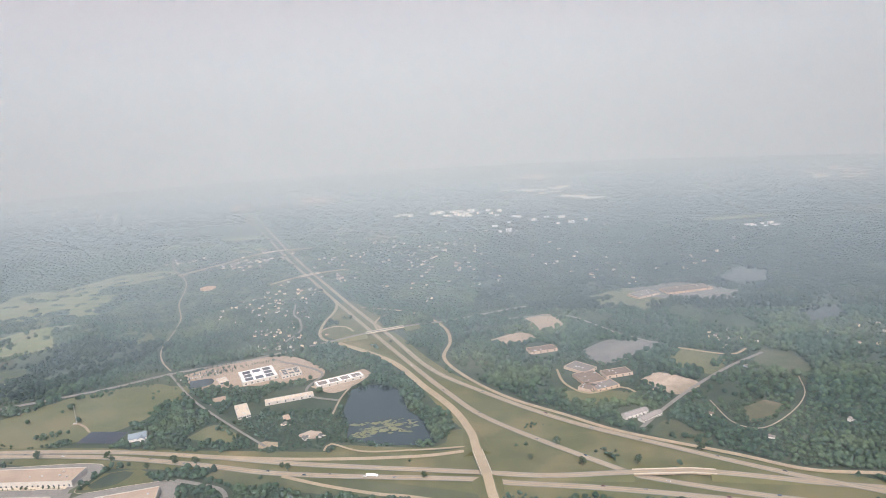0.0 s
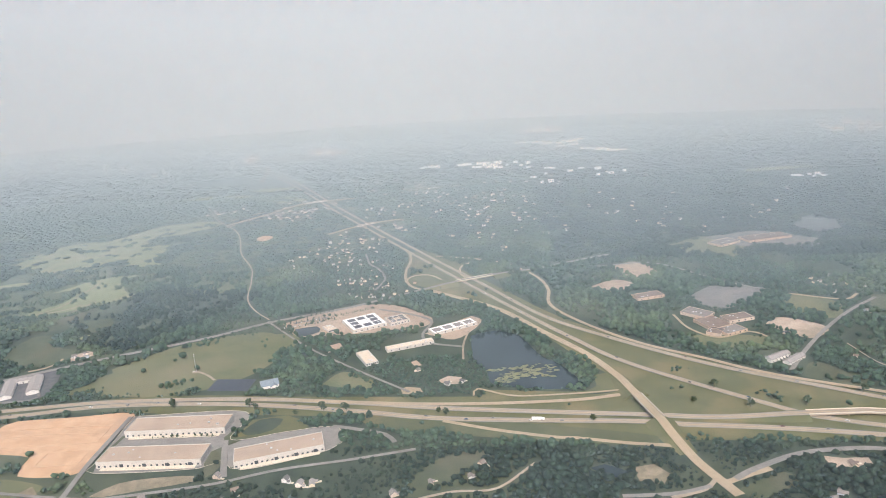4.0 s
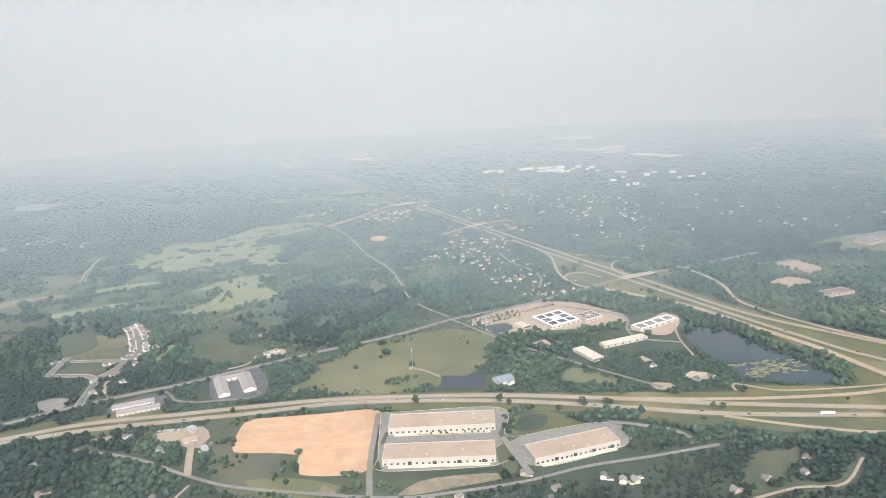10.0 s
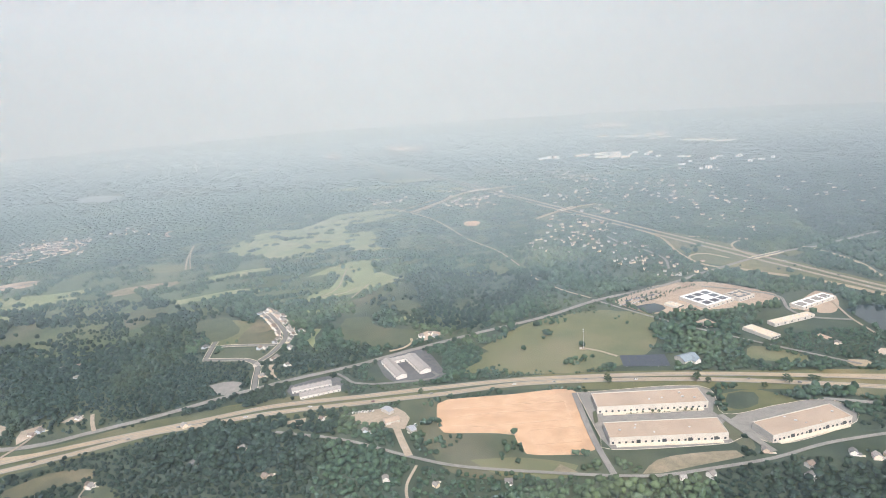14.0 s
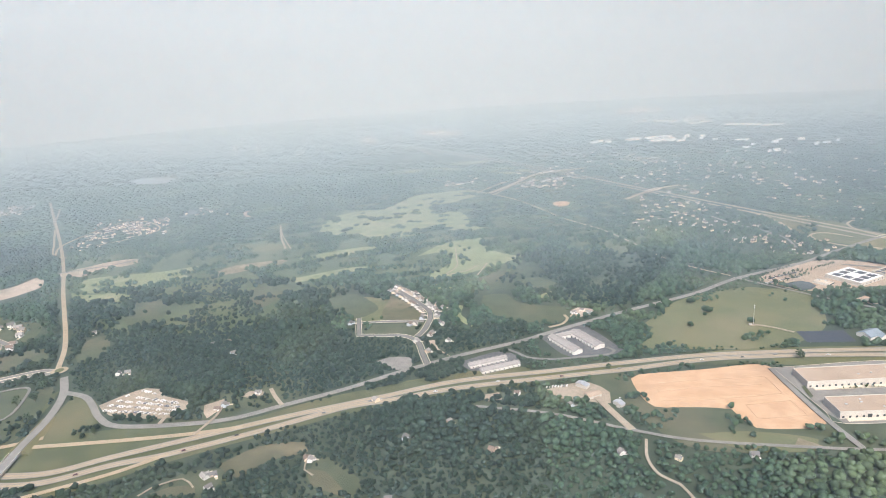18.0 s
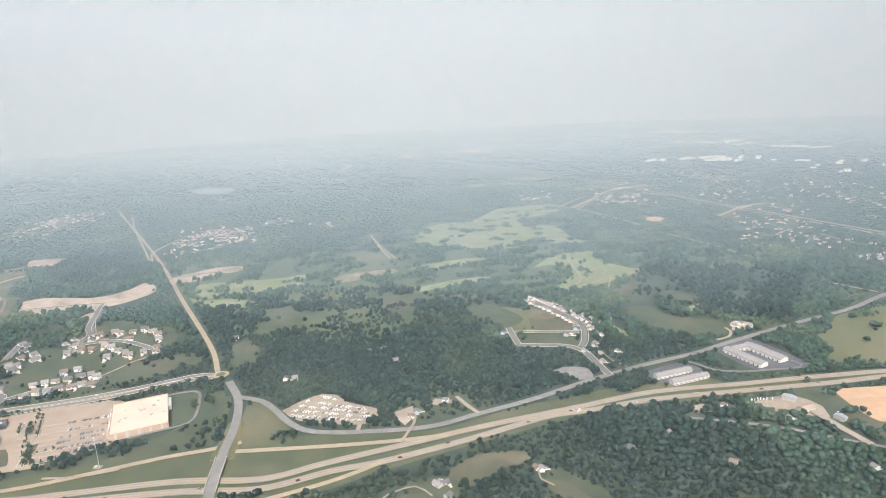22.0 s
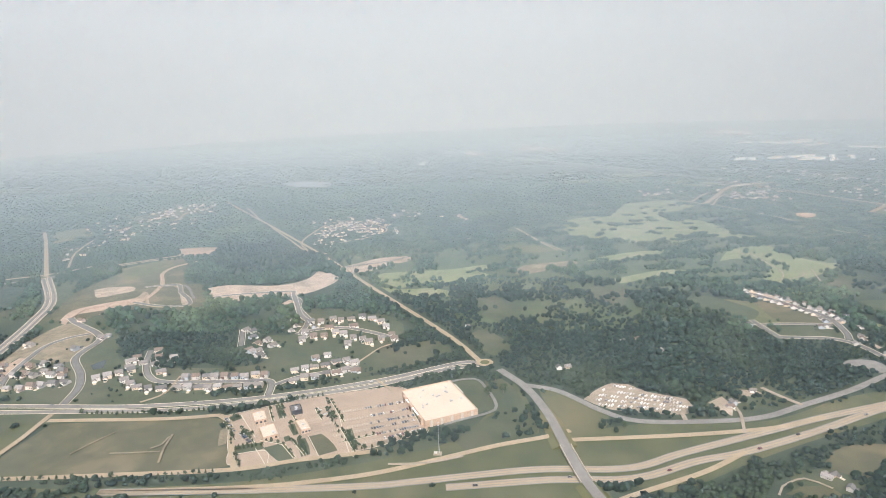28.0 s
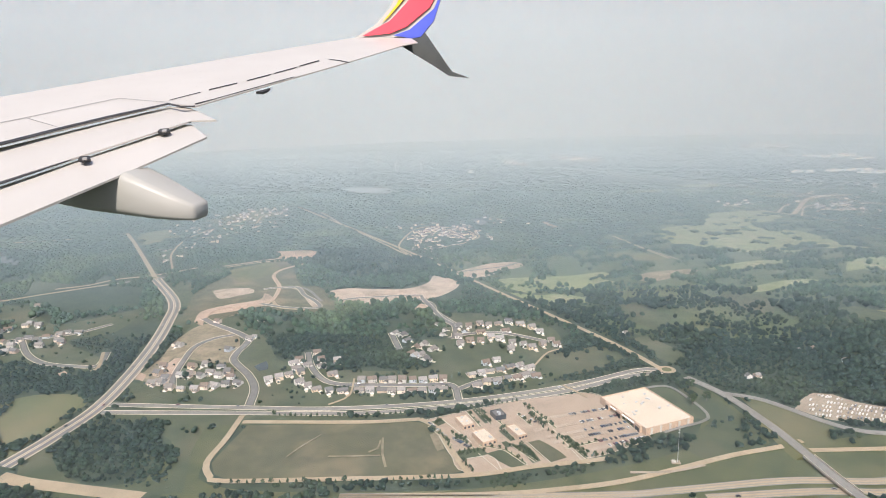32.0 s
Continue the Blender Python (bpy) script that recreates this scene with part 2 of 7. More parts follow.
    "lot_road.6": (2.2, "asphalt_pale", [(-1076, 439), (-1057, 452), (-1032, 461), (-1021, 443), (-1014, 418), (-1019, 408), (-1037, 398), (-1049, 391)]),
}
ROAD_LABELS = {
    "club_drive": "pale drive to a golf clubhouse",
    "town_drive": "grey access drive round townhouses",
    "highway_north_lanes": "pale concrete highway carriageway with worn wheel tracks",
    "highway_south_lanes": "pale concrete highway carriageway with worn wheel tracks",
    "ramp_road": "curving pale concrete slip road beside the highway",
    "overpass_road": "pale concrete road crossing above the highway",
    "county_road": "straight pale road running through woods",
    "frontage_road": "grey asphalt road running beside the highway",
    "west_road": "grey asphalt carriageway with kerbs and planted verge",
    "west_highway": "wide grey multi-lane road with pale median",
    "crossing_road": "pale concrete road joining a junction",
    "residential_street": "grey asphalt housing street with pale sidewalks",
    "lot_road": "pale service road round commercial lots",
    "country_lane": "narrow pale lane through trees",
    "freeway_lanes": "pale concrete freeway carriageway",
    "woods_road": "winding pale road through woodland",
    "office_road": "narrow service road among offices",
    "pond_path": "pale footpath round the pond",
    "footpath": "narrow pale concrete footpath",
    "overpass_far": "pale concrete road carried over the freeway",
    "lot_track": "worn pale wheel track across the dry lot",
    "soil_track": "bare pinkish soil track on a building site",
}
FIELDS = {
    "brush.3": ("lawn", [(-581, 460), (-569, 482), (-540, 469), (-534, 420), (-493, 411), (-454, 395), (-434, 375), (-456, 356), (-526, 356), (-554, 392), (-571, 423)]),
    "golf_rough": ("rough", [(-1157, 697), (-1166, 791), (-1049, 901), (-931, 1137), (-765, 1302), (-631, 1255), (-619, 932), (-603, 794), (-651, 678), (-724, 668), (-792, 722), (-889, 701), (-1023, 729)]),
    "golf_rough.1": ("rough", [(-1025, 564), (-1214, 793), (-1169, 919), (-1017, 940), (-816, 740), (-826, 664), (-867, 605), (-913, 555)]),
    "golf_rough.2": ("rough", [(-631, 1255), (-437, 1302), (-272, 1102), (-439, 796), (-603, 794), (-619, 932)]),
    "interchange_grass": ("verge", [(-262, 791), (-216, 860), (-154, 781), (-70, 645), (40, 538), (161, 467), (250, 432), (240, 412), (-18, 413), (-188, 447), (-446, 466), (-468, 492), (-151, 481), (-43, 488), (-67, 545), (-144, 683)]),
    "loop_grass": ("verge", [(-272, 926), (-246, 939), (-208, 883), (-186, 860), (-197, 824), (-184, 787), (-217, 816), (-253, 818), (-260, 845)]),
    "highway_verge": ("verge", [(-698, 430), (-576, 456), (-443, 472), (-264, 452), (-185, 435), (-174, 473), (-306, 487), (-447, 493), (-583, 471), (-718, 456)]),
    "highway_verge.1": ("verge_green", [(-946, 334), (-989, 323), (-1023, 367), (-968, 382), (-918, 396), (-838, 401), (-763, 438), (-633, 476), (-637, 439), (-719, 423), (-809, 382), (-860, 355), (-917, 322)]),
    "highway_verge.2": ("verge_green", [(-1389, 396), (-1338, 399), (-1337, 344), (-1324, 319), (-1258, 315), (-1150, 328), (-1046, 369), (-1017, 410), (-995, 379), (-990, 342), (-1024, 334), (-1119, 319), (-1340, 305), (-1364, 353)]),
    "highway_verge.3": ("verge_green", [(-984, 450), (-962, 440), (-938, 406), (-951, 381), (-970, 378)]),
    "lawn": ("lawn", [(-1430, 430), (-1273, 422), (-1123, 463), (-1101, 545), (-1121, 604), (-1207, 628), (-1206, 556), (-1229, 555), (-1214, 492), (-1288, 483), (-1342, 499), (-1376, 551), (-1430, 614), (-1504, 612), (-1453, 548), (-1448, 466)]),
    "lawn.1": ("lawn", [(-1724, 646), (-1676, 637), (-1610, 584), (-1551, 639), (-1538, 612), (-1535, 561), (-1565, 538), (-1497, 493), (-1496, 475), (-1555, 479), (-1595, 490)]),
    "pasture": ("meadow", [(-1531, 412), (-1515, 427), (-1467, 424), (-1466, 373), (-1472, 340)]),
    "pasture.1": ("grass", [(-1753, 738), (-1638, 714), (-1591, 715), (-1551, 639), (-1616, 610), (-1713, 668)]),
    "pasture.2": ("lawn", [(-1579, 727), (-1542, 740), (-1498, 650), (-1498, 612), (-1546, 692)]),
    "meadow": ("meadow", [(-532, 500), (-514, 538), (-443, 578), (-392, 624), (-348, 613), (-364, 541), (-401, 504), (-447, 493)]),
    "meadow.1": ("meadow", [(-516, 550), (-469, 605), (-395, 633), (-362, 602), (-363, 544), (-401, 523), (-471, 496)]),
    "meadow.2": ("meadow", [(-299, 507), (-284, 533), (-250, 510), (-254, 497)]),
    "meadow.3": ("meadow", [(151, 654), (179, 702), (217, 670), (193, 626)]),
    "meadow.4": ("lawn", [(106, 504), (128, 530), (154, 496), (145, 483)]),
    "meadow.5": ("meadow", [(45, 593), (98, 590), (116, 577), (73, 562), (46, 572)]),
    "meadow.6": ("meadow", [(-801, 613), (-790, 647), (-754, 633), (-737, 584), (-779, 579)]),
    "meadow.7": ("lawn", [(-772, 570), (-713, 569), (-721, 542), (-766, 547)]),
    "meadow.8": ("verge", [(-340, 450), (-312, 456), (-290, 437), (-308, 432), (-342, 423)]),
    "pond_lawn": ("verge", [(-157, 486), (-152, 492), (-71, 487), (-61, 515), (-48, 519), (-38, 490), (-68, 482), (-118, 475), (-158, 478)]),
    "woods_clearing": ("lawn", [(-205, 370), (-186, 394), (-157, 404), (-153, 387), (-172, 363), (-203, 352)]),
    "woods_clearing.1": ("lawn", [(-766, 338), (-759, 358), (-728, 328), (-733, 313), (-749, 314)]),
    "woods_clearing.2": ("lawn", [(-854, 321), (-845, 343), (-813, 345), (-814, 325), (-838, 316)]),
    "woods_clearing.3": ("meadow", [(-523, 374), (-488, 375), (-455, 365), (-461, 353), (-501, 355)]),
    "dirt_lot": ("dirt", [(-548, 425), (-549, 449), (-542, 455), (-495, 460), (-446, 464), (-443, 424), (-442, 382), (-462, 377), (-486, 379), (-491, 390), (-493, 402), (-516, 406), (-542, 408)]),
    "soil_patch": ("field_pale", [(-418, 355), (-406, 369), (-384, 375), (-355, 377), (-352, 371), (-383, 362), (-408, 355)]),
    "soil_patch.1": ("field_pale", [(-473, 357), (-466, 367), (-456, 358)]),
    "yard_gravel": ("gravel", [(-614, 435), (-597, 443), (-580, 445), (-568, 429), (-570, 414), (-587, 418), (-605, 423)]),
    "yard_gravel.1": ("gravel", [(-662, 429), (-647, 434), (-645, 423), (-655, 421)]),
    "storage_gravel": ("gravel", [(-952, 430), (-941, 445), (-928, 456), (-916, 454), (-905, 442), (-880, 431), (-878, 417), (-885, 410), (-903, 409), (-935, 415)]),
    "big_lot": ("field_dry", [(-1328, 391), (-1209, 398), (-1188, 362), (-1178, 340), (-1249, 331), (-1316, 325), (-1325, 329), (-1332, 341)]),
    "store_lot": ("lot", [(-1207, 401), (-1149, 431), (-1108, 444), (-1083, 445), (-1058, 389), (-1072, 375), (-1105, 357), (-1173, 339), (-1187, 369)]),
    "store_apron": ("lawn", [(-1077, 441), (-1032, 462), (-1014, 416), (-1016, 410), (-1022, 413), (-1049, 392)]),
    "warehouse_paving": ("asphalt_pale", [(-443, 459), (-350, 463), (-347, 422), (-308, 431), (-277, 438), (-262, 430), (-266, 407), (-323, 383), (-343, 395), (-356, 385), (-431, 381), (-436, 395)]),
    "office_paving": ("lot", [(-379, 655), (-323, 700), (-264, 705), (-213, 659), (-219, 636), (-255, 625), (-289, 621), (-348, 617)]),
    "office_paving.1": ("lot", [(-217, 616), (-170, 662), (-159, 652), (-164, 629), (-186, 599)]),
    "apartment_paving": ("asphalt_new", [(-610, 530), (-574, 555), (-549, 510), (-547, 491), (-589, 489)]),
    "townhouse_paving": ("asphalt_new", [(-677, 486), (-646, 503), (-630, 491), (-637, 475), (-668, 469)]),
    "foundation_lot": ("asphalt_pale", [(-747, 492), (-738, 498), (-720, 497), (-717, 479), (-734, 475)]),
    "school_lot": ("lot", [(10, 823), (44, 841), (64, 789), (29, 768)]),
    "school_lot.1": ("lot", [(-40, 738), (5, 769), (26, 742), (-6, 725)]),
    "school_lot.2": ("street", [(75, 684), (112, 726), (162, 722), (146, 692), (92, 658)]),
    "school_lot.3": ("street", [(70, 698), (106, 733), (121, 726), (81, 687)]),
    "tan_lot": ("soil_pale", [(120, 614), (142, 633), (175, 604), (147, 579)]),
    "sports_field": ("meadow", [(110, 918), (169, 957), (214, 904), (170, 842), (116, 875)]),
    "school_lot.4": ("street", [(168, 951), (248, 978), (319, 919), (291, 880), (205, 897)]),
    "soil_field": ("soil_pale", [(-1335, 663), (-1343, 695), (-1320, 713), (-1250, 714), (-1236, 767), (-1208, 742), (-1213, 707), (-1239, 675), (-1307, 654)]),
    "soil_field.1": ("soil", [(-1466, 599), (-1464, 628), (-1441, 640), (-1417, 660), (-1404, 642), (-1433, 621), (-1448, 593)]),
    "soil_field.2": ("soil", [(-1481, 671), (-1441, 705), (-1416, 694), (-1420, 668), (-1459, 651)]),
    "soil_field.3": ("soil", [(-1248, 640), (-1243, 659), (-1231, 646), (-1235, 631)]),
    "soil_field.4": ("soil_pale", [(-1223, 780), (-1178, 828), (-1144, 837), (-1148, 808), (-1183, 762)]),
    "soil_field.5": ("soil_pale", [(-1465, 855), (-1446, 899), (-1420, 881), (-1424, 854)]),
    "soil_field.6": ("soil", [(-1439, 450), (-1439, 463), (-1440, 483), (-1439, 521), (-1425, 484), (-1421, 440)]),
    "soil_field.7": ("soil", [(-1525, 463), (-1522, 472), (-1510, 463), (-1515, 455)]),
    "fairway.8": ("golf", [(-687, 613), (-679, 612), (-680, 587), (-667, 565), (-670, 556), (-682, 575), (-688, 581)]),
    "glade.2": ("field_dry", [(-758, 649), (-743, 633), (-719, 597), (-717, 578), (-756, 579)]),
    "soil_field.9": ("field_pale", [(-810, 1125), (-794, 1180), (-764, 1136), (-776, 1095)]),
    "soil_field.10": ("soil", [(-1093, 1118), (-1084, 1127), (-1062, 1070), (-1069, 1062)]),
    "soil_field.11": ("soil", [(-1174, 834), (-1158, 832), (-1138, 839), (-1129, 821), (-1144, 803), (-1164, 814)]),
    "soil_field.12": ("soil_pale", [(-761, 664), (-748, 675), (-731, 652), (-739, 637)]),
    "soil_patch.2": ("soil_pale", [(-707, 530), (-702, 530), (-697, 512), (-686, 497), (-699, 510), (-704, 518)]),
    "club_paving": ("soil_pale", [(-579, 585), (-568, 595), (-553, 587), (-562, 574), (-578, 571)]),
    "brush": ("field_dry", [(-826, 350), (-806, 370), (-776, 374), (-771, 363), (-789, 356), (-796, 349), (-809, 337)]),
    "brush.1": ("field_dry", [(-767, 345), (-755, 342), (-735, 317), (-744, 320), (-760, 329)]),
    "brush.2": ("field_dry", [(-858, 322), (-847, 329), (-832, 331), (-828, 322), (-844, 319)]),
    "yard_gravel.2": ("soil_pale", [(-863, 415), (-867, 426), (-855, 435), (-853, 428), (-853, 417), (-857, 407)]),
    "yard_gravel.3": ("gravel", [(-844, 438), (-839, 446), (-828, 445), (-825, 440), (-835, 435)]),
    "building_land": ("field_dry", [(-1487, 604), (-1513, 685), (-1514, 730), (-1493, 826), (-1453, 841), (-1400, 731), (-1370, 717), (-1329, 634), (-1379, 628), (-1428, 627), (-1449, 594)]),
    "building_land.1": ("field_pale", [(-1451, 457), (-1453, 501), (-1461, 546), (-1453, 589), (-1408, 562), (-1387, 494), (-1441, 501), (-1426, 457)]),
    "soil_field.13": ("soil", [(-1468, 594), (-1476, 628), (-1456, 651), (-1428, 670), (-1431, 694), (-1418, 682), (-1412, 653), (-1443, 627), (-1464, 613), (-1454, 585)]),
    "soil_field.14": ("soil_pale", [(-1499, 703), (-1488, 711), (-1457, 714), (-1445, 697), (-1458, 685), (-1475, 672)]),
    "soil_field.15": ("soil_pale", [(-1419, 719), (-1401, 724), (-1375, 680), (-1348, 640), (-1360, 646), (-1395, 705)]),
    "soil_field.16": ("soil_pale", [(-1357, 703), (-1338, 715), (-1275, 712), (-1246, 737), (-1241, 772), (-1221, 743), (-1238, 698), (-1254, 687), (-1324, 672), (-1335, 667)]),
    "soil_field.17": ("soil", [(-1494, 901), (-1458, 911), (-1430, 904), (-1422, 869), (-1466, 857)]),
    "soil_field.18": ("soil", [(-1453, 460), (-1455, 472), (-1446, 466), (-1442, 454)]),
    "marsh_clearing": ("field_pale", [(-58, 380), (-43, 384), (-35, 373), (-42, 362), (-56, 366)]),
    "soil_patch.3": ("soil_pale", [(67, 391), (79, 388), (95, 388), (94, 380), (76, 373), (68, 377)]),
    "turning_circle": ("concrete_road", [(-227, 497), (-222, 500), (-210, 498), (-207, 490), (-216, 486), (-224, 488)]),
    "soil_patch.4": ("soil", [(-315, 590), (-302, 598), (-295, 584), (-303, 576)]),
    "soil_patch.5": ("soil", [(-224, 549), (-219, 553), (-213, 542), (-219, 539)]),
    "soil_patch.6": ("soil_pale", [(-197, 510), (-187, 519), (-175, 516), (-175, 504), (-188, 503)]),
    "highway_verge.4": ("verge_green", [(-1001, 456), (-992, 429), (-986, 383), (-994, 376), (-1023, 369), (-1011, 408)]),
    "woods_clearing.4": ("lawn", [(0, 356), (35, 374), (46, 368), (31, 354), (6, 347)]),
    "woods_clearing.5": ("lawn", [(99, 386), (134, 387), (118, 359), (99, 365)]),
    "bare_patch.2": ("field_pale", [(-1201, 382), (-1196, 386), (-1190, 365), (-1194, 362)]),
    "lot_green": ("lawn", [(-1163, 361), (-1154, 366), (-1139, 349), (-1148, 346)]),
    "lot_green.1": ("field_dry", [(-1138, 375), (-1130, 379), (-1114, 359), (-1124, 353)]),
    "marsh": ("grass", [(-342, 431), (-334, 450), (-315, 451), (-319, 434), (-335, 427)]),
    "far_field": ("lawn", [(-1091, 2438), (-903, 2799), (-709, 2685), (-811, 2434)]),
    "far_field.1": ("lawn", [(-1991, 2359), (-2003, 2842), (-1924, 2699), (-1912, 2252)]),
    "far_field.2": ("lawn", [(-2857, 3590), (-2787, 3912), (-2633, 3620), (-2709, 3341)]),
    "far_field.3": ("lawn", [(-1126, 2503), (-1029, 2708), (-920, 2543), (-1023, 2323)]),
    "far_field.4": ("lawn", [(-913, 2738), (-784, 2818), (-761, 2594), (-851, 2519)]),
    "far_field.5": ("lawn", [(-2, 3271), (219, 3417), (228, 3138), (105, 3098)]),
    "far_field.6": ("lawn", [(1223, 2837), (1399, 3027), (1523, 2785), (1284, 2343), (1152, 2405)]),
    "far_field.7": ("lawn", [(-137, 2509), (216, 2546), (314, 2059), (188, 2228)]),
    "far_field.8": ("meadow", [(-1525, 1574), (-1492, 1659), (-1435, 1586), (-1477, 1528)]),
    "far_field.9": ("lawn", [(-939, 2825), (-863, 2964), (-812, 2815), (-881, 2720)]),
    "far_field.10": ("meadow", [(-1725, 1154), (-1648, 1276), (-1593, 1221), (-1638, 1107)]),
    "far_field.11": ("meadow", [(-1791, 1036), (-1747, 1069), (-1696, 1011), (-1709, 928)]),
    "far_field.12": ("verge", [(-1522, 794), (-1475, 835), (-1452, 794), (-1476, 740)]),
    "far_clearing": ("golf", [(-2215, 1609), (-2219, 1616), (-2300, 1609), (-2377, 1598), (-2412, 1578), (-2396, 1563), (-2300, 1570), (-2207, 1591)]),
    "far_clearing.1": ("meadow", [(-2504, 2671), (-2545, 2682), (-2595, 2680), (-2641, 2663), (-2674, 2652), (-2636, 2642), (-2595, 2642), (-2537, 2659)]),
    "far_clearing.2": ("meadow", [(406, 2218), (399, 2227), (305, 2227), (230, 2207), (184, 2189), (211, 2178), (304, 2180), (385, 2199)]),
    "far_clearing.3": ("golf", [(-1825, 2348), (-1871, 2355), (-1969, 2356), (-2054, 2342), (-2103, 2318), (-2025, 2309), (-1969, 2316), (-1905, 2325)]),
    "far_clearing.4": ("meadow", [(-2039, 1692), (-2105, 1708), (-2156, 1699), (-2227, 1689), (-2251, 1668), (-2227, 1653), (-2157, 1659), (-2094, 1675)]),
    "far_clearing.5": ("meadow", [(-839, 2043), (-852, 2053), (-917, 2044), (-1020, 2029), (-1021, 2012), (-998, 2008), (-918, 2005), (-833, 2024)]),
    "far_clearing.6": ("golf", [(851, 2486), (793, 2498), (715, 2498), (646, 2480), (597, 2456), (639, 2444), (715, 2453), (777, 2463)]),
    "far_clearing.7": ("meadow", [(-1087, 2225), (-1143, 2230), (-1184, 2226), (-1238, 2221), (-1240, 2205), (-1243, 2195), (-1184, 2204), (-1130, 2209)]),
    "far_clearing.8": ("meadow", [(-2336, 2111), (-2386, 2121), (-2414, 2133), (-2450, 2117), (-2471, 2095), (-2463, 2082), (-2415, 2074), (-2372, 2088)]),
    "far_clearing.9": ("golf", [(-704, 1493), (-753, 1507), (-793, 1512), (-855, 1495), (-899, 1471), (-855, 1454), (-793, 1459), (-726, 1470)]),
    "far_clearing.10": ("meadow", [(209, 1953), (187, 1964), (151, 1970), (127, 1960), (91, 1940), (125, 1931), (151, 1927), (179, 1937)]),
    "far_clearing.11": ("meadow", [(-190, 1496), (-216, 1508), (-292, 1508), (-345, 1496), (-364, 1472), (-341, 1459), (-292, 1456), (-244, 1475)]),
    "far_clearing.12": ("golf", [(619, 1551), (588, 1567), (524, 1566), (463, 1552), (441, 1529), (468, 1511), (524, 1522), (563, 1527)]),
    "far_clearing.13": ("meadow", [(934, 1602), (919, 1608), (860, 1607), (802, 1599), (772, 1584), (808, 1576), (860, 1578), (923, 1586)]),
    "far_clearing.14": ("meadow", [(-2468, 2222), (-2456, 2228), (-2525, 2225), (-2589, 2216), (-2578, 2202), (-2590, 2196), (-2525, 2196), (-2467, 2208)]),
    "far_clearing.15": ("golf", [(-649, 1591), (-635, 1605), (-690, 1609), (-729, 1596), (-749, 1574), (-723, 1550), (-690, 1545), (-652, 1565)]),
    "far_clearing.16": ("meadow", [(-2462, 1913), (-2519, 1925), (-2589, 1926), (-2660, 1902), (-2676, 1884), (-2642, 1876), (-2589, 1880), (-2503, 1892)]),
    "far_clearing.17": ("meadow", [(617, 2276), (618, 2287), (564, 2281), (503, 2275), (512, 2257), (504, 2248), (564, 2248), (623, 2265)]),
    "far_clearing.18": ("golf", [(836, 2650), (813, 2661), (766, 2659), (695, 2642), (663, 2628), (719, 2616), (766, 2625), (808, 2631)]),
    "far_clearing.19": ("meadow", [(-2412, 1349), (-2416, 1365), (-2531, 1357), (-2624, 1343), (-2663, 1314), (-2597, 1301), (-2531, 1305), (-2424, 1329)]),
    "far_clearing.20": ("meadow", [(-1205, 1645), (-1256, 1655), (-1301, 1649), (-1374, 1641), (-1365, 1624), (-1356, 1616), (-1301, 1618), (-1239, 1629)]),
    "far_clearing.21": ("golf", [(-1717, 2192), (-1710, 2198), (-1752, 2197), (-1781, 2187), (-1792, 2179), (-1784, 2173), (-1753, 2172), (-1712, 2182)]),
    "fairway": ("golf", [(-915, 991), (-901, 1052), (-863, 1080), (-824, 1099), (-794, 1172), (-766, 1197), (-696, 1216), (-668, 1183), (-685, 1131), (-718, 1110), (-749, 1090), (-737, 1043), (-702, 1039), (-687, 1007), (-673, 937), (-650, 917), (-671, 896), (-694, 911), (-723, 924), (-754, 934), (-749, 892), (-807, 888), (-846, 901), (-885, 914), (-906, 940)]),
    "fairway.1": ("golf", [(-744, 790), (-728, 822), (-707, 852), (-660, 863), (-650, 810), (-623, 777), (-610, 777), (-633, 747), (-659, 726), (-679, 712), (-704, 696), (-716, 697), (-720, 718), (-700, 751), (-702, 783), (-718, 802)]),
    "fairway.2": ("golf", [(-1168, 730), (-1161, 753), (-1128, 763), (-1072, 772), (-1032, 790), (-1022, 780), (-1038, 758), (-1022, 745), (-1049, 726), (-1059, 707), (-1085, 702), (-1107, 709), (-1123, 697), (-1145, 713)]),
    "fairway.3": ("golf", [(-1148, 700), (-1118, 691), (-1089, 694), (-1052, 672), (-1076, 663), (-1108, 666), (-1130, 675)]),
    "fairway.4": ("field_pale", [(-996, 761), (-980, 785), (-945, 798), (-916, 802), (-920, 781), (-944, 772), (-964, 754), (-990, 744)]),
    "fairway.5": ("meadow", [(-1013, 882), (-990, 890), (-941, 879), (-929, 860), (-963, 847), (-1003, 859)]),
    "fairway.6": ("golf", [(-886, 722), (-869, 730), (-828, 753), (-791, 754), (-794, 731), (-823, 735), (-850, 720), (-877, 705)]),
    "fairway.7": ("lawn", [(-659, 638), (-636, 641), (-621, 612), (-577, 595), (-578, 574), (-596, 558), (-622, 564), (-646, 575), (-660, 605)]),
    "fairway.9": ("golf", [(-600, 634), (-586, 644), (-579, 640), (-586, 629), (-601, 623)]),
    "fairway.10": ("lawn", [(-631, 749), (-635, 693), (-651, 652), (-656, 671), (-665, 690), (-645, 723)]),
    "fairway.11": ("golf", [(-902, 801), (-887, 816), (-842, 841), (-811, 848), (-775, 854), (-778, 839), (-814, 822), (-859, 798)]),
    "fairway.12": ("golf", [(-711, 681), (-689, 668), (-690, 655), (-711, 662)]),
    "fairway.13": ("golf", [(-648, 1401), (-621, 1448), (-586, 1440), (-554, 1391), (-598, 1359)]),
    "glade": ("lawn", [(-918, 696), (-877, 698), (-877, 665), (-891, 629), (-908, 648), (-924, 676)]),
    "glade.1": ("lawn", [(-1045, 653), (-1019, 661), (-1002, 642), (-989, 624), (-1001, 592), (-1012, 585), (-1032, 609)]),
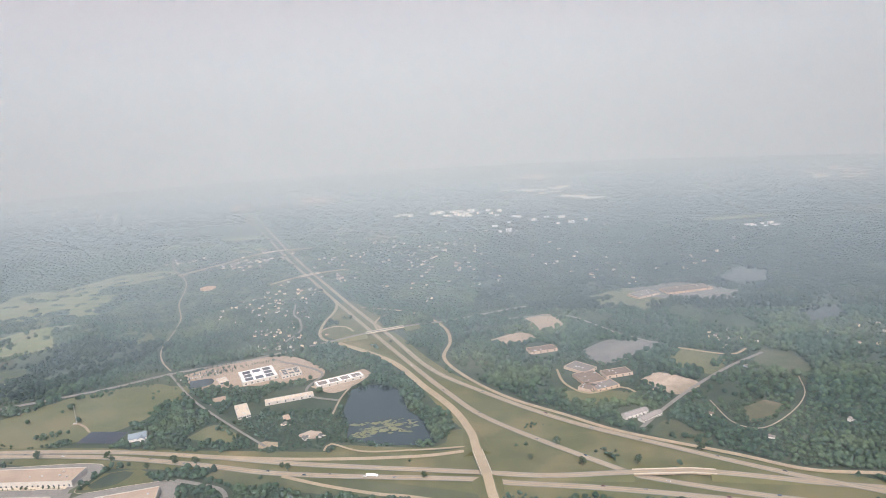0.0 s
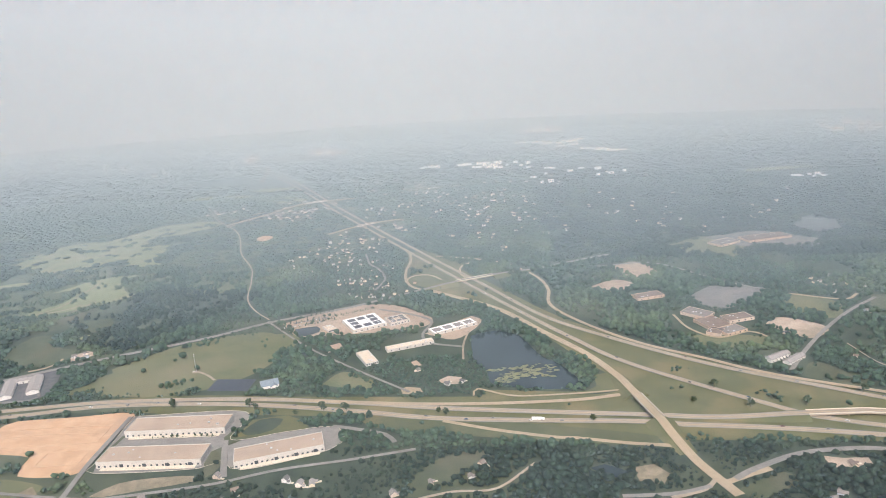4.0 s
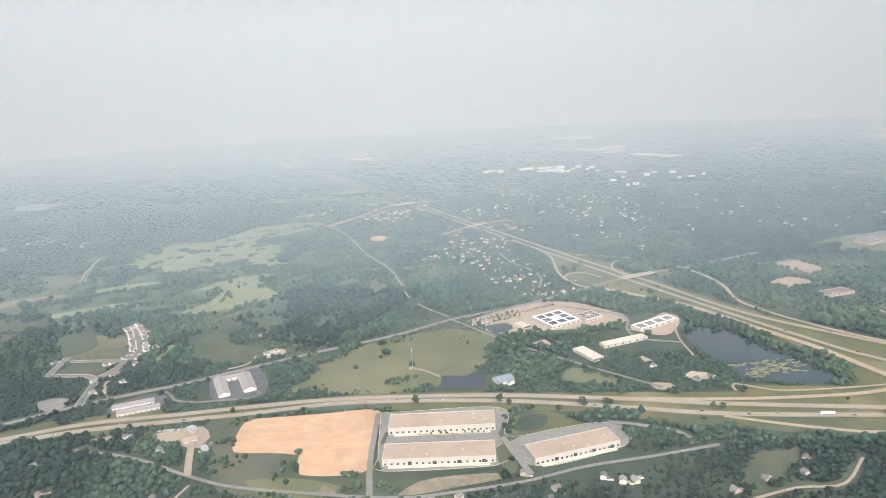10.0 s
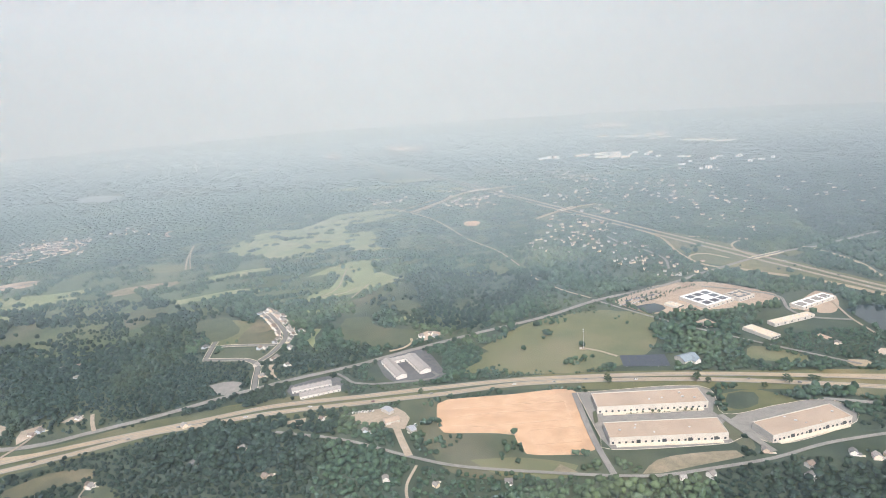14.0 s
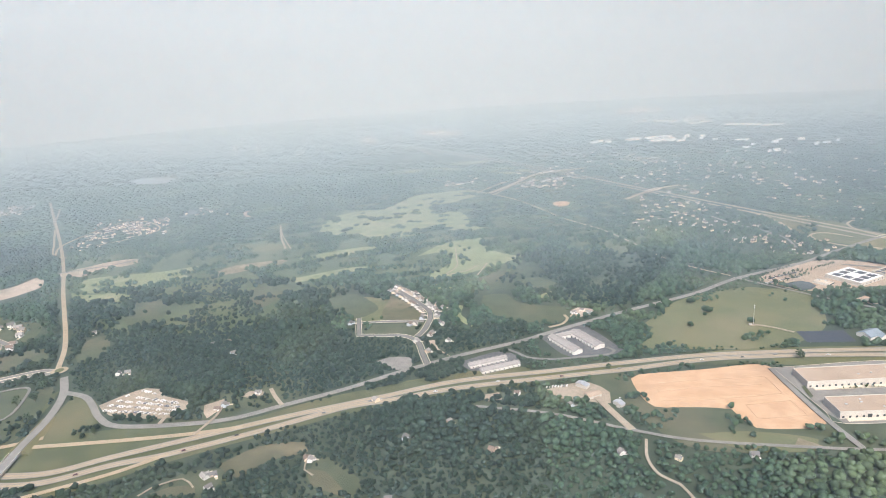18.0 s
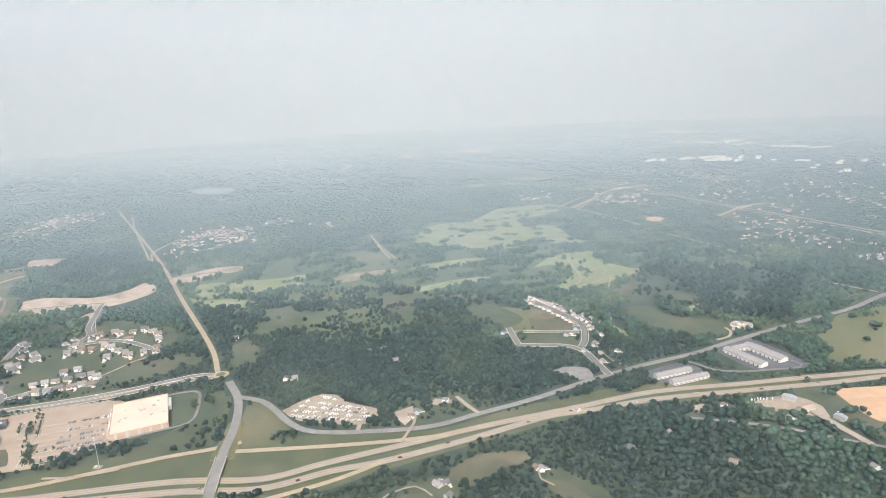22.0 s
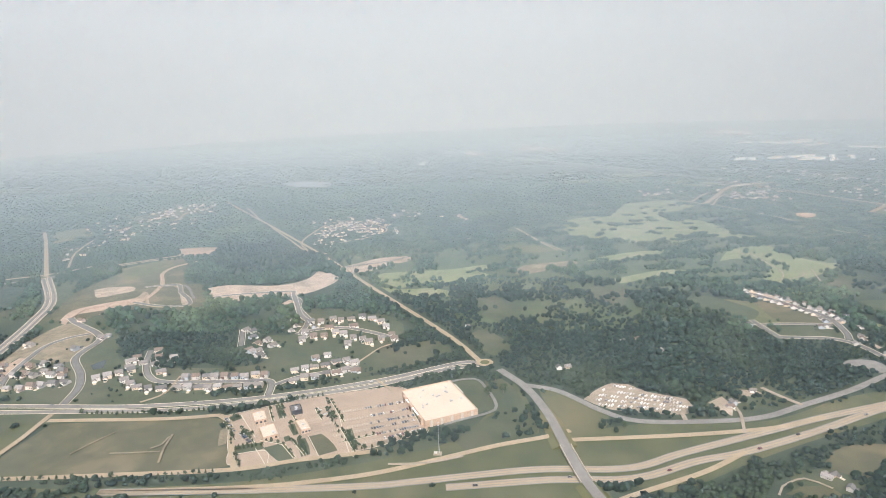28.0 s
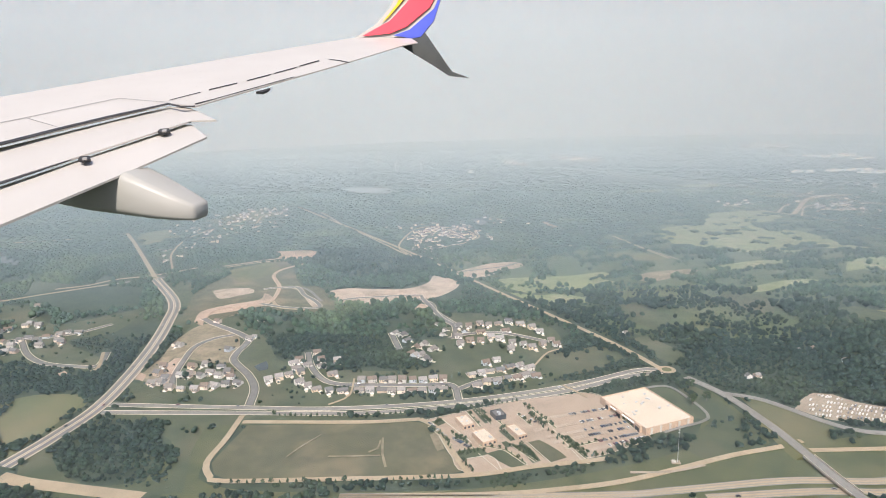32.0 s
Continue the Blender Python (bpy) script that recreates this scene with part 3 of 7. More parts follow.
    "glade.3": ("lawn", [(-1039, 556), (-1025, 567), (-1003, 529), (-1011, 505), (-1026, 517)]),
    "glade.4": ("lawn", [(-826, 644), (-801, 658), (-777, 634), (-765, 609), (-783, 586), (-804, 602)]),
    "glade.5": ("lawn", [(-579, 666), (-592, 646), (-615, 662), (-621, 681), (-599, 688)]),
    "far_clearing.22": ("soil_pale", [(-938, 2835), (-878, 2900), (-794, 2820), (-791, 2629), (-908, 2710)]),
    "far_clearing.23": ("soil", [(-1175, 2655), (-1128, 2726), (-1068, 2484), (-1122, 2495)]),
    "far_clearing.24": ("soil_pale", [(-970, 2862), (-940, 2958), (-839, 2837), (-847, 2727)]),
    "far_clearing.25": ("soil_pale", [(-898, 2781), (-824, 2871), (-746, 2746), (-820, 2622)]),
    "far_clearing.26": ("soil_pale", [(-23, 3338), (90, 3471), (227, 3431), (182, 3244), (-7, 3222)]),
    "highway_verge.5": ("verge_green", [(-1221, 307), (-1096, 319), (-968, 340), (-950, 313), (-939, 289), (-1047, 284), (-1196, 278)]),
    "store_bank": ("lawn", [(-1015, 408), (-1023, 462), (-1010, 462), (-997, 433), (-988, 382), (-1034, 362), (-1041, 374)]),
    "interchange_grass.1": ("verge", [(36, 461), (123, 471), (212, 433), (257, 417), (237, 385), (191, 393), (103, 407), (-10, 415), (-17, 445)]),
    "glade.6": ("field_dry", [(195, 548), (220, 564), (232, 554), (215, 530), (193, 521)]),
    "glade.7": ("lawn", [(263, 691), (289, 671), (288, 625), (258, 627), (242, 651)]),
    "pasture.3": ("lawn", [(-1466, 397), (-1442, 348), (-1421, 327), (-1391, 313), (-1352, 321), (-1339, 310), (-1403, 297), (-1447, 323), (-1463, 369)]),
    "pasture.4": ("lawn", [(-1391, 400), (-1361, 399), (-1351, 353), (-1335, 309), (-1351, 322), (-1365, 359), (-1392, 380)]),
    "lot_green.2": ("lawn", [(-355, 406), (-347, 414), (-341, 395), (-342, 379), (-346, 374), (-354, 391)]),
    "lot_green.3": ("lawn", [(-436, 429), (-433, 431), (-434, 416), (-437, 413)]),
    "lot_green.4": ("lawn", [(-349, 436), (-346, 425), (-326, 427), (-334, 424), (-348, 412), (-353, 425)]),
    "brush.4": ("lawn", [(-553, 476), (-514, 479), (-437, 480), (-437, 468), (-513, 466), (-548, 461)]),
    "lot_planting": ("lawn", [(-1184, 361), (-1167, 367), (-1162, 360), (-1178, 353)]),
    "lot_planting.1": ("lawn", [(-1202, 399), (-1195, 403), (-1192, 398), (-1199, 391)]),
    "lot_planting.2": ("lawn", [(-1156, 389), (-1152, 391), (-1145, 378), (-1148, 376)]),
    "lot_planting.3": ("lawn", [(-1144, 371), (-1139, 373), (-1130, 354), (-1135, 351)]),
    "lot_planting.4": ("lawn", [(-1114, 383), (-1111, 386), (-1101, 360), (-1104, 358)]),
    "lot_planting.5": ("lawn", [(-1177, 422), (-1174, 423), (-1162, 401), (-1165, 398)]),
    "lot_planting.6": ("lawn", [(-1184, 378), (-1177, 381), (-1175, 377), (-1182, 374)]),
    "lot_planting.7": ("lawn", [(-1154, 374), (-1151, 376), (-1147, 370), (-1151, 368)]),
    "lawn.2": ("lawn", [(-1438, 406), (-1333, 402), (-1280, 408), (-1210, 425), (-1155, 446), (-1106, 470), (-1087, 462), (-1153, 435), (-1206, 413), (-1274, 395), (-1328, 388), (-1424, 389)]),
    "lawn.3": ("lawn", [(-1135, 456), (-1108, 474), (-1076, 491), (-1053, 509), (-1068, 541), (-1113, 517), (-1134, 491)]),
    "lawn.4": ("lawn", [(-1460, 455), (-1423, 445), (-1347, 431), (-1288, 431), (-1222, 434), (-1217, 446), (-1219, 425), (-1282, 411), (-1335, 405), (-1423, 410)]),
    "highway_verge.6": ("verge_green", [(-244, 452), (-128, 438), (-32, 417), (-33, 405), (-133, 416), (-243, 436)]),
}
FIELD_LABELS = {
    "lot_planting": "planted green strip between parking bays",
    "lot_green": "mown grass plot beside paving",
    "store_bank": "grassy bank behind the supermarket",
    "store_apron": "grass strip round the supermarket",
    "pasture": "open green pasture beside the road",
    "woods_clearing": "small grassy clearing in woods",
    "loop_grass": "grass inside the interchange loops",
    "soil_patch": "patch of bare dry soil",
    "yard_gravel": "pale gravel yard",
    "far_clearing": "long pale far-off clearing in woods",
    "glade": "dark green grassy glade in woods",
    "brush": "dry brown brush clearing in woods",
    "building_land": "dry grassy building land with soil patches",
    "club_paving": "pale paved clubhouse yard",
    "marsh_clearing": "yellow marsh grass clearing",
    "turning_circle": "pale concrete turning circle",
    "far_field": "pale far-off open field",
    "fairway": "pale mown golf fairway among trees",
    "big_lot": "vacant dry grass lot with bare patches",
    "store_lot": "tan asphalt parking lot of the stores",
    "dirt_lot": "bare orange graded building lot",
    "meadow": "open pale green meadow",
    "lawn": "mown lawns between houses",
    "highway_verge": "mown grass verge of the highway",
    "interchange_grass": "grass between the interchange ramps",
    "soil_field": "bare sandy soil of a building site",
    "warehouse_paving": "grey asphalt yard round the warehouses",
    "storage_gravel": "pale gravel yard holding campers",
    "school_lot": "grey school parking lot",
    "tan_lot": "tan gravel parking lot",
    "golf_rough": "rough pale grass between tree clumps",
}
PONDS = {
    "pond.30": [(-1212, 1111), (-1214, 1157), (-1194, 1170), (-1175, 1106), (-1196, 1085)],
    "pond.31": [(-1562, 1578), (-1545, 1632), (-1451, 1598), (-1432, 1520), (-1516, 1517)],
    "pond.20": [(-360, 637), (-338, 644), (-331, 628), (-350, 616)],
    "pond.21": [(-85, 380), (-75, 384), (-58, 372), (-73, 369)],
    "pond": [(-170, 606), (-148, 617), (-122, 605), (-104, 557), (-87, 534), (-72, 493), (-93, 490), (-128, 494), (-150, 504), (-153, 526), (-165, 548)],
    "pond.1": [(314, 1002), (359, 1063), (406, 1035), (378, 975), (331, 955)],
    "pond.2": [(351, 821), (410, 838), (401, 792), (351, 768)],
    "pond.3": [(-1876, 830), (-1907, 874), (-1861, 857), (-1832, 808)],
    "pond.4": [(-1545, 1562), (-1508, 1621), (-1438, 1563), (-1438, 1486)],
    "pond.5": [(-1362, 486), (-1356, 498), (-1348, 481), (-1354, 477)],
    "pond.6": [(-219, 423), (-213, 428), (-210, 426), (-215, 422)],
}
ALGAE = [[(-150, 507), (-142, 520), (-123, 525), (-117, 515), (-132, 500)], [(-122, 527), (-105, 542), (-88, 528), (-97, 513), (-114, 509)], [(-156, 528), (-131, 533), (-113, 537), (-117, 531), (-152, 524)]]
RAISED = {'overpass_far': ((-370, 1113), 3.4, 20), 'overpass_far.1': ((-522, 1349), 3.4, 24), 'overpass_road': ((-972, 346), 1.8, 18), 'frontage_road': ((-168, 786), 3.2, 22), 'ramp_road.6': ((-31, 454), 3.2, 16), 'highway_north_lanes': ((109, 440), 2.6, 26)}
WAREHOUSES = [(-394.2, 439.2, 78.6, 20.5, 2.6, 5), (-393.8, 397.8, 76.5, 19.5, 1.9, 5), (-302.8, 403.5, 63.1, 18.2, 19.4, 5)]
STORE = (-1055.2, 419.2, 38.7, 50.1, 26.9, 4.2)
SHOPS = [(-1178.8, 397.0, 8.5, 13.6, 28.1, 3), (-1165.2, 377.5, 9.9, 15.9, 30.5, 3), (-1144.2, 385.8, 6.5, 15.1, 32.5, 3), (-1156.5, 408.8, 7.8, 9.4, 26.6, 3)]
OFFICES = [(-229.0, 585.0, 47.9, 8.9, 23.4, 2.7), (-285.8, 646.8, 37.9, 36.1, 31.0, 3.4), (-250.5, 652.5, 22.0, 18.9, 30.1, 3.4), (-266.8, 558.0, 12.1, 29.4, 29.7, 2.4), (-188.8, 629.0, 51.2, 14.5, 31.8, 2.7), (-321.2, 635.0, 9.6, 16.1, 38.7, 2.0)]
SCHOOL = [(65.2, 646.2, 19.8, 27.5, 47.0, 2.8), (71.5, 618.0, 23.8, 28.6, 22.2, 2.8), (67.5, 597.2, 16.2, 13.5, 56.3, 2.8), (83.2, 600.0, 25.0, 16.0, 26.1, 2.8), (99.8, 631.0, 28.9, 15.4, 18.1, 2.8), (28.5, 703.8, 32.7, 15.2, 18.7, 2.8), (184.2, 914.5, 39.5, 23.0, 32.1, 2.8), (248.5, 934.0, 70.2, 25.0, 17.4, 2.8)]
ROW_HOUSES = [(-590.5, 509.2, 37.2, 8.1, -61.0, 4.5), (-571.2, 518.0, 36.5, 11.2, -61.3, 4.5), (-588.5, 527.2, 14.1, 4.9, 22.9, 4.5), (-655.2, 481.8, 32.0, 4.7, 23.0, 3.5), (-645.5, 471.8, 32.5, 4.9, 22.6, 3.5), (100.8, 538.5, 25.1, 6.2, 31.2, 4.5), (112.8, 534.0, 24.6, 5.2, 37.6, 3)]
YARD_SHEDS = [(-580.8, 424.2, 10.5, 6.0, 25.3, 3), (-586.0, 438.8, 4.6, 9.0, 49.4, 3.2), (-565.0, 411.8, 3.9, 7.2, 39.8, 2.5)]
BLUE_HOUSE = (-345.8, 509.8, 15.0, 12.3, 25.7, 4)
SOLAR_FIELD = (-380.2, 509.8, 37.5, 21.5, -2.3, 0.5)
LOT_KERBS = [[(-1201, 397), (-1186, 359), (-1177, 346), (-1174, 337)], [(-1168, 360), (-1160, 349), (-1153, 339)], [(-1176, 398), (-1165, 373), (-1157, 373)], [(-1138, 376), (-1123, 350)], [(-1147, 360), (-1136, 346)], [(-1126, 409), (-1106, 357), (-1100, 353)], [(-1195, 403), (-1173, 373)], [(-1178, 353), (-1160, 357), (-1153, 341)]]
ROUNDABOUTS = [(-1024, 491), (-1602, 755)]
ISLANDS = [((-1135, 425), (-1118, 394), 0.8), ((-1118, 386), (-1102, 357), 1.0), ((-1143, 412), (-1134, 397), 0.8), ((-1113, 369), (-1088, 381), 0.8), ((-1203, 393), (-1185, 369), 0.8), ((-1187, 384), (-1171, 366), 0.8), ((-1168, 370), (-1151, 365), 0.8), ((-1152, 366), (-1139, 350), 1.2), ((-1147, 371), (-1133, 353), 1.2), ((-1173, 419), (-1161, 398), 1.0), ((-1179, 416), (-1168, 394), 1.0), ((-1078, 423), (-1065, 393), 0.8), ((-1157, 403), (-1148, 388), 0.8), ((-413, 425), (-382, 426), 0.5), ((-378, 427), (-360, 427), 0.5)]
DIRT_TRACKS = [[(-536, 440), (-494, 444), (-454, 446), (-452, 421)], [(-536, 416), (-517, 414), (-483, 417), (-452, 421)], [(-481, 391), (-482, 407), (-451, 411), (-449, 392), (-481, 389)], [(-535, 428), (-502, 433), (-461, 434)]]
WATER_TOWERS = [(-1713, 2783), (-1445, 2209), (-1478, 3365), (-1540, 2250)]
TOWERS = [(-1049, 357, 22), (-426, 539, 19)]
HOMES_EAST_ROW = [(-1264, 461), (-1256, 462), (-1247, 462), (-1240, 462), (-1232, 463), (-1224, 463), (-1216, 463), (-1208, 466), (-1200, 466), (-1262, 443), (-1254, 444), (-1245, 444), (-1237, 443), (-1230, 444), (-1222, 445), (-1214, 444), (-1206, 446), (-1199, 448)]
HOMES_EAST_ROW_B = [(-1173, 456), (-1166, 461), (-1158, 463), (-1150, 468), (-1143, 471), (-1136, 475), (-1128, 475), (-1178, 474), (-1171, 479), (-1164, 482), (-1156, 486), (-1148, 492), (-1140, 494), (-1132, 489), (-1168, 499), (-1159, 505)]
HOMES_HILL = [(-1192, 540), (-1195, 559), (-1184, 549), (-1174, 550), (-1165, 557), (-1157, 554), (-1146, 546), (-1136, 541), (-1129, 534), (-1119, 542), (-1111, 552), (-1197, 586), (-1187, 586), (-1177, 594), (-1168, 590), (-1159, 595), (-1149, 600), (-1138, 595), (-1127, 585), (-1120, 573), (-1152, 575), (-1175, 571), (-1107, 542), (-1147, 530)]
HOMES_WEST = [(-1440, 483), (-1436, 467), (-1430, 448), (-1425, 450), (-1412, 441), (-1402, 439), (-1391, 440), (-1385, 444), (-1379, 448), (-1370, 449), (-1362, 453), (-1415, 464), (-1408, 467), (-1398, 464), (-1394, 473), (-1383, 465), (-1378, 472), (-1372, 463), (-1404, 487), (-1389, 483), (-1414, 482), (-1425, 459), (-1449, 529), (-1442, 593), (-1390, 547), (-1399, 520)]
HOMES_MIDDLE = [(-1339, 458), (-1332, 463), (-1326, 469), (-1318, 474), (-1330, 493), (-1327, 499), (-1316, 515), (-1308, 500), (-1304, 488), (-1295, 491), (-1294, 500), (-1291, 472), (-1313, 455), (-1304, 449), (-1296, 444), (-1285, 441), (-1275, 442), (-1324, 482), (-1317, 490)]
HOMES_WOOD = [(-1256, 566), (-1248, 562), (-1242, 548), (-1231, 530), (-1225, 539), (-1234, 517), (-1224, 515), (-1216, 528), (-1229, 512), (-1219, 503)]
HOMES_FAR_WEST = [(-1625, 529), (-1611, 522), (-1613, 536), (-1610, 544), (-1608, 509), (-1597, 509), (-1596, 537), (-1593, 547), (-1583, 552), (-1581, 560), (-1569, 560), (-1574, 538), (-1654, 609), (-1638, 583), (-1625, 578), (-1637, 575), (-1670, 637), (-1652, 558), (-1649, 566), (-1583, 523), (-1568, 533)]
HOMES_LOOP = [(-715, 629), (-706, 616), (-700, 607), (-693, 595), (-723, 646), (-732, 652), (-745, 662), (-756, 666), (-761, 663), (-701, 568), (-697, 564), (-728, 566), (-723, 567), (-718, 528), (-706, 506), (-690, 527), (-786, 574), (-706, 545), (-707, 540), (-704, 580), (-718, 580), (-704, 588), (-718, 588), (-705, 598), (-708, 605), (-720, 599), (-712, 611), (-723, 606), (-715, 618), (-726, 612), (-730, 618), (-723, 631), (-734, 625), (-727, 638), (-738, 631), (-731, 644), (-742, 637), (-746, 644), (-740, 657), (-750, 649), (-755, 655), (-750, 670), (-755, 675)]
WOOD_HOMES = [(-851, 424), (-854, 420), (-574, 581), (-565, 586), (-560, 579), (-770, 355), (-825, 340), (-1400, 599), (-1388, 554), (-1455, 530), (81, 380), (60, 351), (53, 346), (-1218, 592), (-1210, 576), (-1211, 564), (-1191, 573), (-1198, 591), (-1192, 547), (-213, 354), (-190, 366), (-157, 386), (-164, 371), (-269, 366), (-319, 359), (-710, 376), (-682, 394), (-653, 359), (-767, 353), (-822, 327), (-829, 338), (-543, 347), (-575, 354), (-712, 314), (-598, 410), (-634, 430), (-831, 442), (-906, 536), (-893, 540), (-965, 481), (-958, 483), (-1042, 573), (-499, 349), (-879, 515), (-737, 425)]
WOOD_HOMES += [(165, 536), (199, 495), (130, 591), (230, 641), (322, 800), (271, 522), (-187, 503), (-175, 507), (-310, 582), (-216, 531), (-324, 348), (-338, 375), (-288, 370), (-277, 365), (-396, 349), (-379, 351)]
FAR_HOMES = [([(-1765, 1078), (-1742, 1249), (-1612, 1306), (-1556, 1043), (-1610, 1011), (-1608, 835), (-1639, 837)], 60), ([(-1315, 938), (-1312, 1044), (-1267, 1108), (-1196, 1032), (-1202, 950), (-1260, 883)], 60), ([(-1688, 916), (-1677, 969), (-1615, 872), (-1622, 819)], 14), ([(-1292, 1072), (-1217, 1095), (-1169, 992), (-1234, 956)], 40), ([(-1101, 939), (-1046, 944), (-1027, 896), (-1081, 906)], 6), ([(-363, 817), (-302, 823), (-242, 739), (-280, 716), (-319, 735)], 30), ([(-453, 869), (-443, 996), (-326, 1034), (-268, 820), (-253, 747), (-306, 776), (-380, 833)], 55)]
FAR_HOMES += [([(-414, 1469), (-130, 1474), (-51, 1304), (-32, 1044), (-114, 882), (-198, 958), (-305, 1115)], 60), ([(337, 735), (431, 767), (383, 677), (332, 685)], 14), ([(-1324, 922), (-1282, 1070), (-1214, 1068), (-1191, 978), (-1246, 903)], 45), ([(-1696, 1164), (-1685, 1278), (-1604, 1287), (-1552, 1104), (-1627, 1081)], 40), ([(-1661, 890), (-1674, 967), (-1668, 1057), (-1616, 1009), (-1625, 927)], 20), ([(-413, 910), (-432, 1084), (-322, 994), (-267, 770), (-350, 777)], 20), ([(-1223, 627), (-1132, 626), (-1090, 570), (-1127, 547), (-1169, 556)], 0), ([(-86, 1810), (270, 1536), (77, 1025), (-74, 1142)], 20)]
FAR_HOMES += [([(-432, 1272), (-185, 1364), (-77, 1219), (-155, 1076), (-333, 1077)], 30), ([(-1228, 1138), (-1188, 1176), (-1101, 1097), (-1152, 1065)], 14), ([(-1300, 918), (-1305, 1042), (-1214, 1085), (-1179, 1017), (-1240, 893)], 0), ([(204, 728), (247, 744), (282, 721), (263, 701)], 7), ([(249, 1051), (298, 1135), (360, 1092), (339, 1055)], 5)]
FAR_HOMES += [([(-336, 1409), (-141, 1395), (-68, 1219), (-100, 1091), (-214, 1145), (-325, 1234)], 25), ([(-144, 1023), (12, 1101), (-33, 950), (-120, 930), (-154, 969)], 15), ([(-457, 963), (-344, 1018), (-326, 944), (-375, 903), (-432, 896)], 10), ([(-335, 898), (-273, 847), (-223, 766), (-275, 719), (-307, 742), (-327, 827)], 8), ([(-664, 1305), (-569, 1178), (-485, 1192), (-478, 1326), (-566, 1284)], 40), ([(91, 1451), (466, 1306), (280, 988), (51, 954), (19, 1124)], 30), ([(-553, 1744), (-253, 1590), (-263, 1390), (-438, 1435)], 40), ([(-573, 1475), (-384, 1491), (-487, 1185), (-633, 1151)], 50), ([(-379, 1142), (-234, 1159), (-392, 872), (-450, 944)], 30), ([(-735, 1369), (-639, 1383), (-660, 1272), (-736, 1271)], 20), ([(-352, 1549), (-26, 1554), (-232, 1176), (-424, 1222)], 50), ([(93, 1196), (172, 1177), (175, 1045), (91, 1024)], 7), ([(-204, 1390), (-105, 1394), (-86, 1189), (-171, 1184)], 12), ([(220, 775), (260, 759), (241, 693), (204, 706)], 6), ([(-1692, 929), (-1693, 1030), (-1655, 1266), (-1613, 1314), (-1522, 1107), (-1607, 1001), (-1620, 856)], 50), ([(-1329, 1016), (-1273, 1103), (-1197, 1003), (-1208, 919), (-1282, 904)], 24), ([(-1371, 1067), (-1324, 1134), (-1229, 1133), (-1183, 1017), (-1254, 935)], 26), ([(-1318, 993), (-1308, 1126), (-1211, 1085), (-1163, 982), (-1218, 897)], 26)]
FAR_WORKS = [([(-23, 3338), (84, 3437), (220, 3398), (175, 3214), (-7, 3222)], 12, 13), ([(-19, 2766), (87, 2772), (289, 2794), (241, 2624), (-5, 2654)], 12, 13), ([(141, 2617), (343, 2282), (289, 2136), (116, 2430)], 10, 11), ([(-230, 1938), (-108, 2019), (-143, 1801), (-236, 1846)], 12, 9), ([(-924, 2826), (-809, 2804), (-807, 2667), (-898, 2730)], 3, 9), ([(-1166, 2649), (-1122, 2696), (-1076, 2489), (-1124, 2521)], 4, 7), ([(-26, 1757), (309, 1728), (179, 1449), (-79, 1470)], 12, 6), ([(1304, 3066), (1559, 2999), (1216, 2347), (1148, 2588)], 18, 15), ([(-365, 1937), (-301, 1983), (-288, 1882), (-342, 1880)], 5, 5), ([(-194, 1924), (-112, 2013), (-16, 1921), (-34, 1781), (-137, 1805)], 12, 6), ([(467, 1403), (553, 1450), (576, 1409), (521, 1369)], 8, 5), ([(-3319, 4120), (-3036, 4561), (-2427, 3130), (-2662, 3038)], 10, 6), ([(-2313, 3258), (-2156, 3285), (-1890, 2398), (-2013, 2494)], 6, 6), ([(-1307, 2170), (-1229, 2147), (-1225, 2066), (-1288, 2058)], 3, 6)]
# dense dark stands; the last outline gives the eastern woods cloud shade by colour
DARK_AND_SHADED_STANDS = [[(-1150, 657), (-1070, 697), (-922, 724), (-852, 693), (-783, 665), (-807, 579), (-775, 514), (-711, 502), (-778, 417), (-856, 409), (-976, 416), (-1028, 505)], [(-630, 758), (-585, 793), (-520, 776), (-429, 746), (-523, 586), (-593, 616), (-614, 654), (-645, 674)], [(-1460, 877), (-1369, 940), (-1272, 896), (-1248, 775), (-1344, 755)], [(-60, 860), (700, 800), (1000, 2200), (-40, 2000)]]
RV_ROWS = [((-943, 421), (-886, 413)), ((-946, 429), (-882, 418)), ((-943, 436), (-881, 423)), ((-937, 443), (-884, 428)), ((-928, 451), (-913, 444)), ((-613, 438), (-596, 440)), ((-567, 407), (-562, 420))]
CAR_ROWS = [((-1107, 414), (-1074, 426)), ((-1104, 402), (-1072, 415)), ((-1099, 393), (-1070, 405)), ((-1097, 386), (-1069, 398)), ((-1092, 379), (-1065, 390)), ((-1086, 374), (-1061, 386)), ((-1203, 397), (-1190, 379)), ((-1186, 379), (-1173, 366)), ((-1142, 412), (-1130, 401)), ((-365, 654), (-325, 673)), ((-373, 641), (-333, 658))]
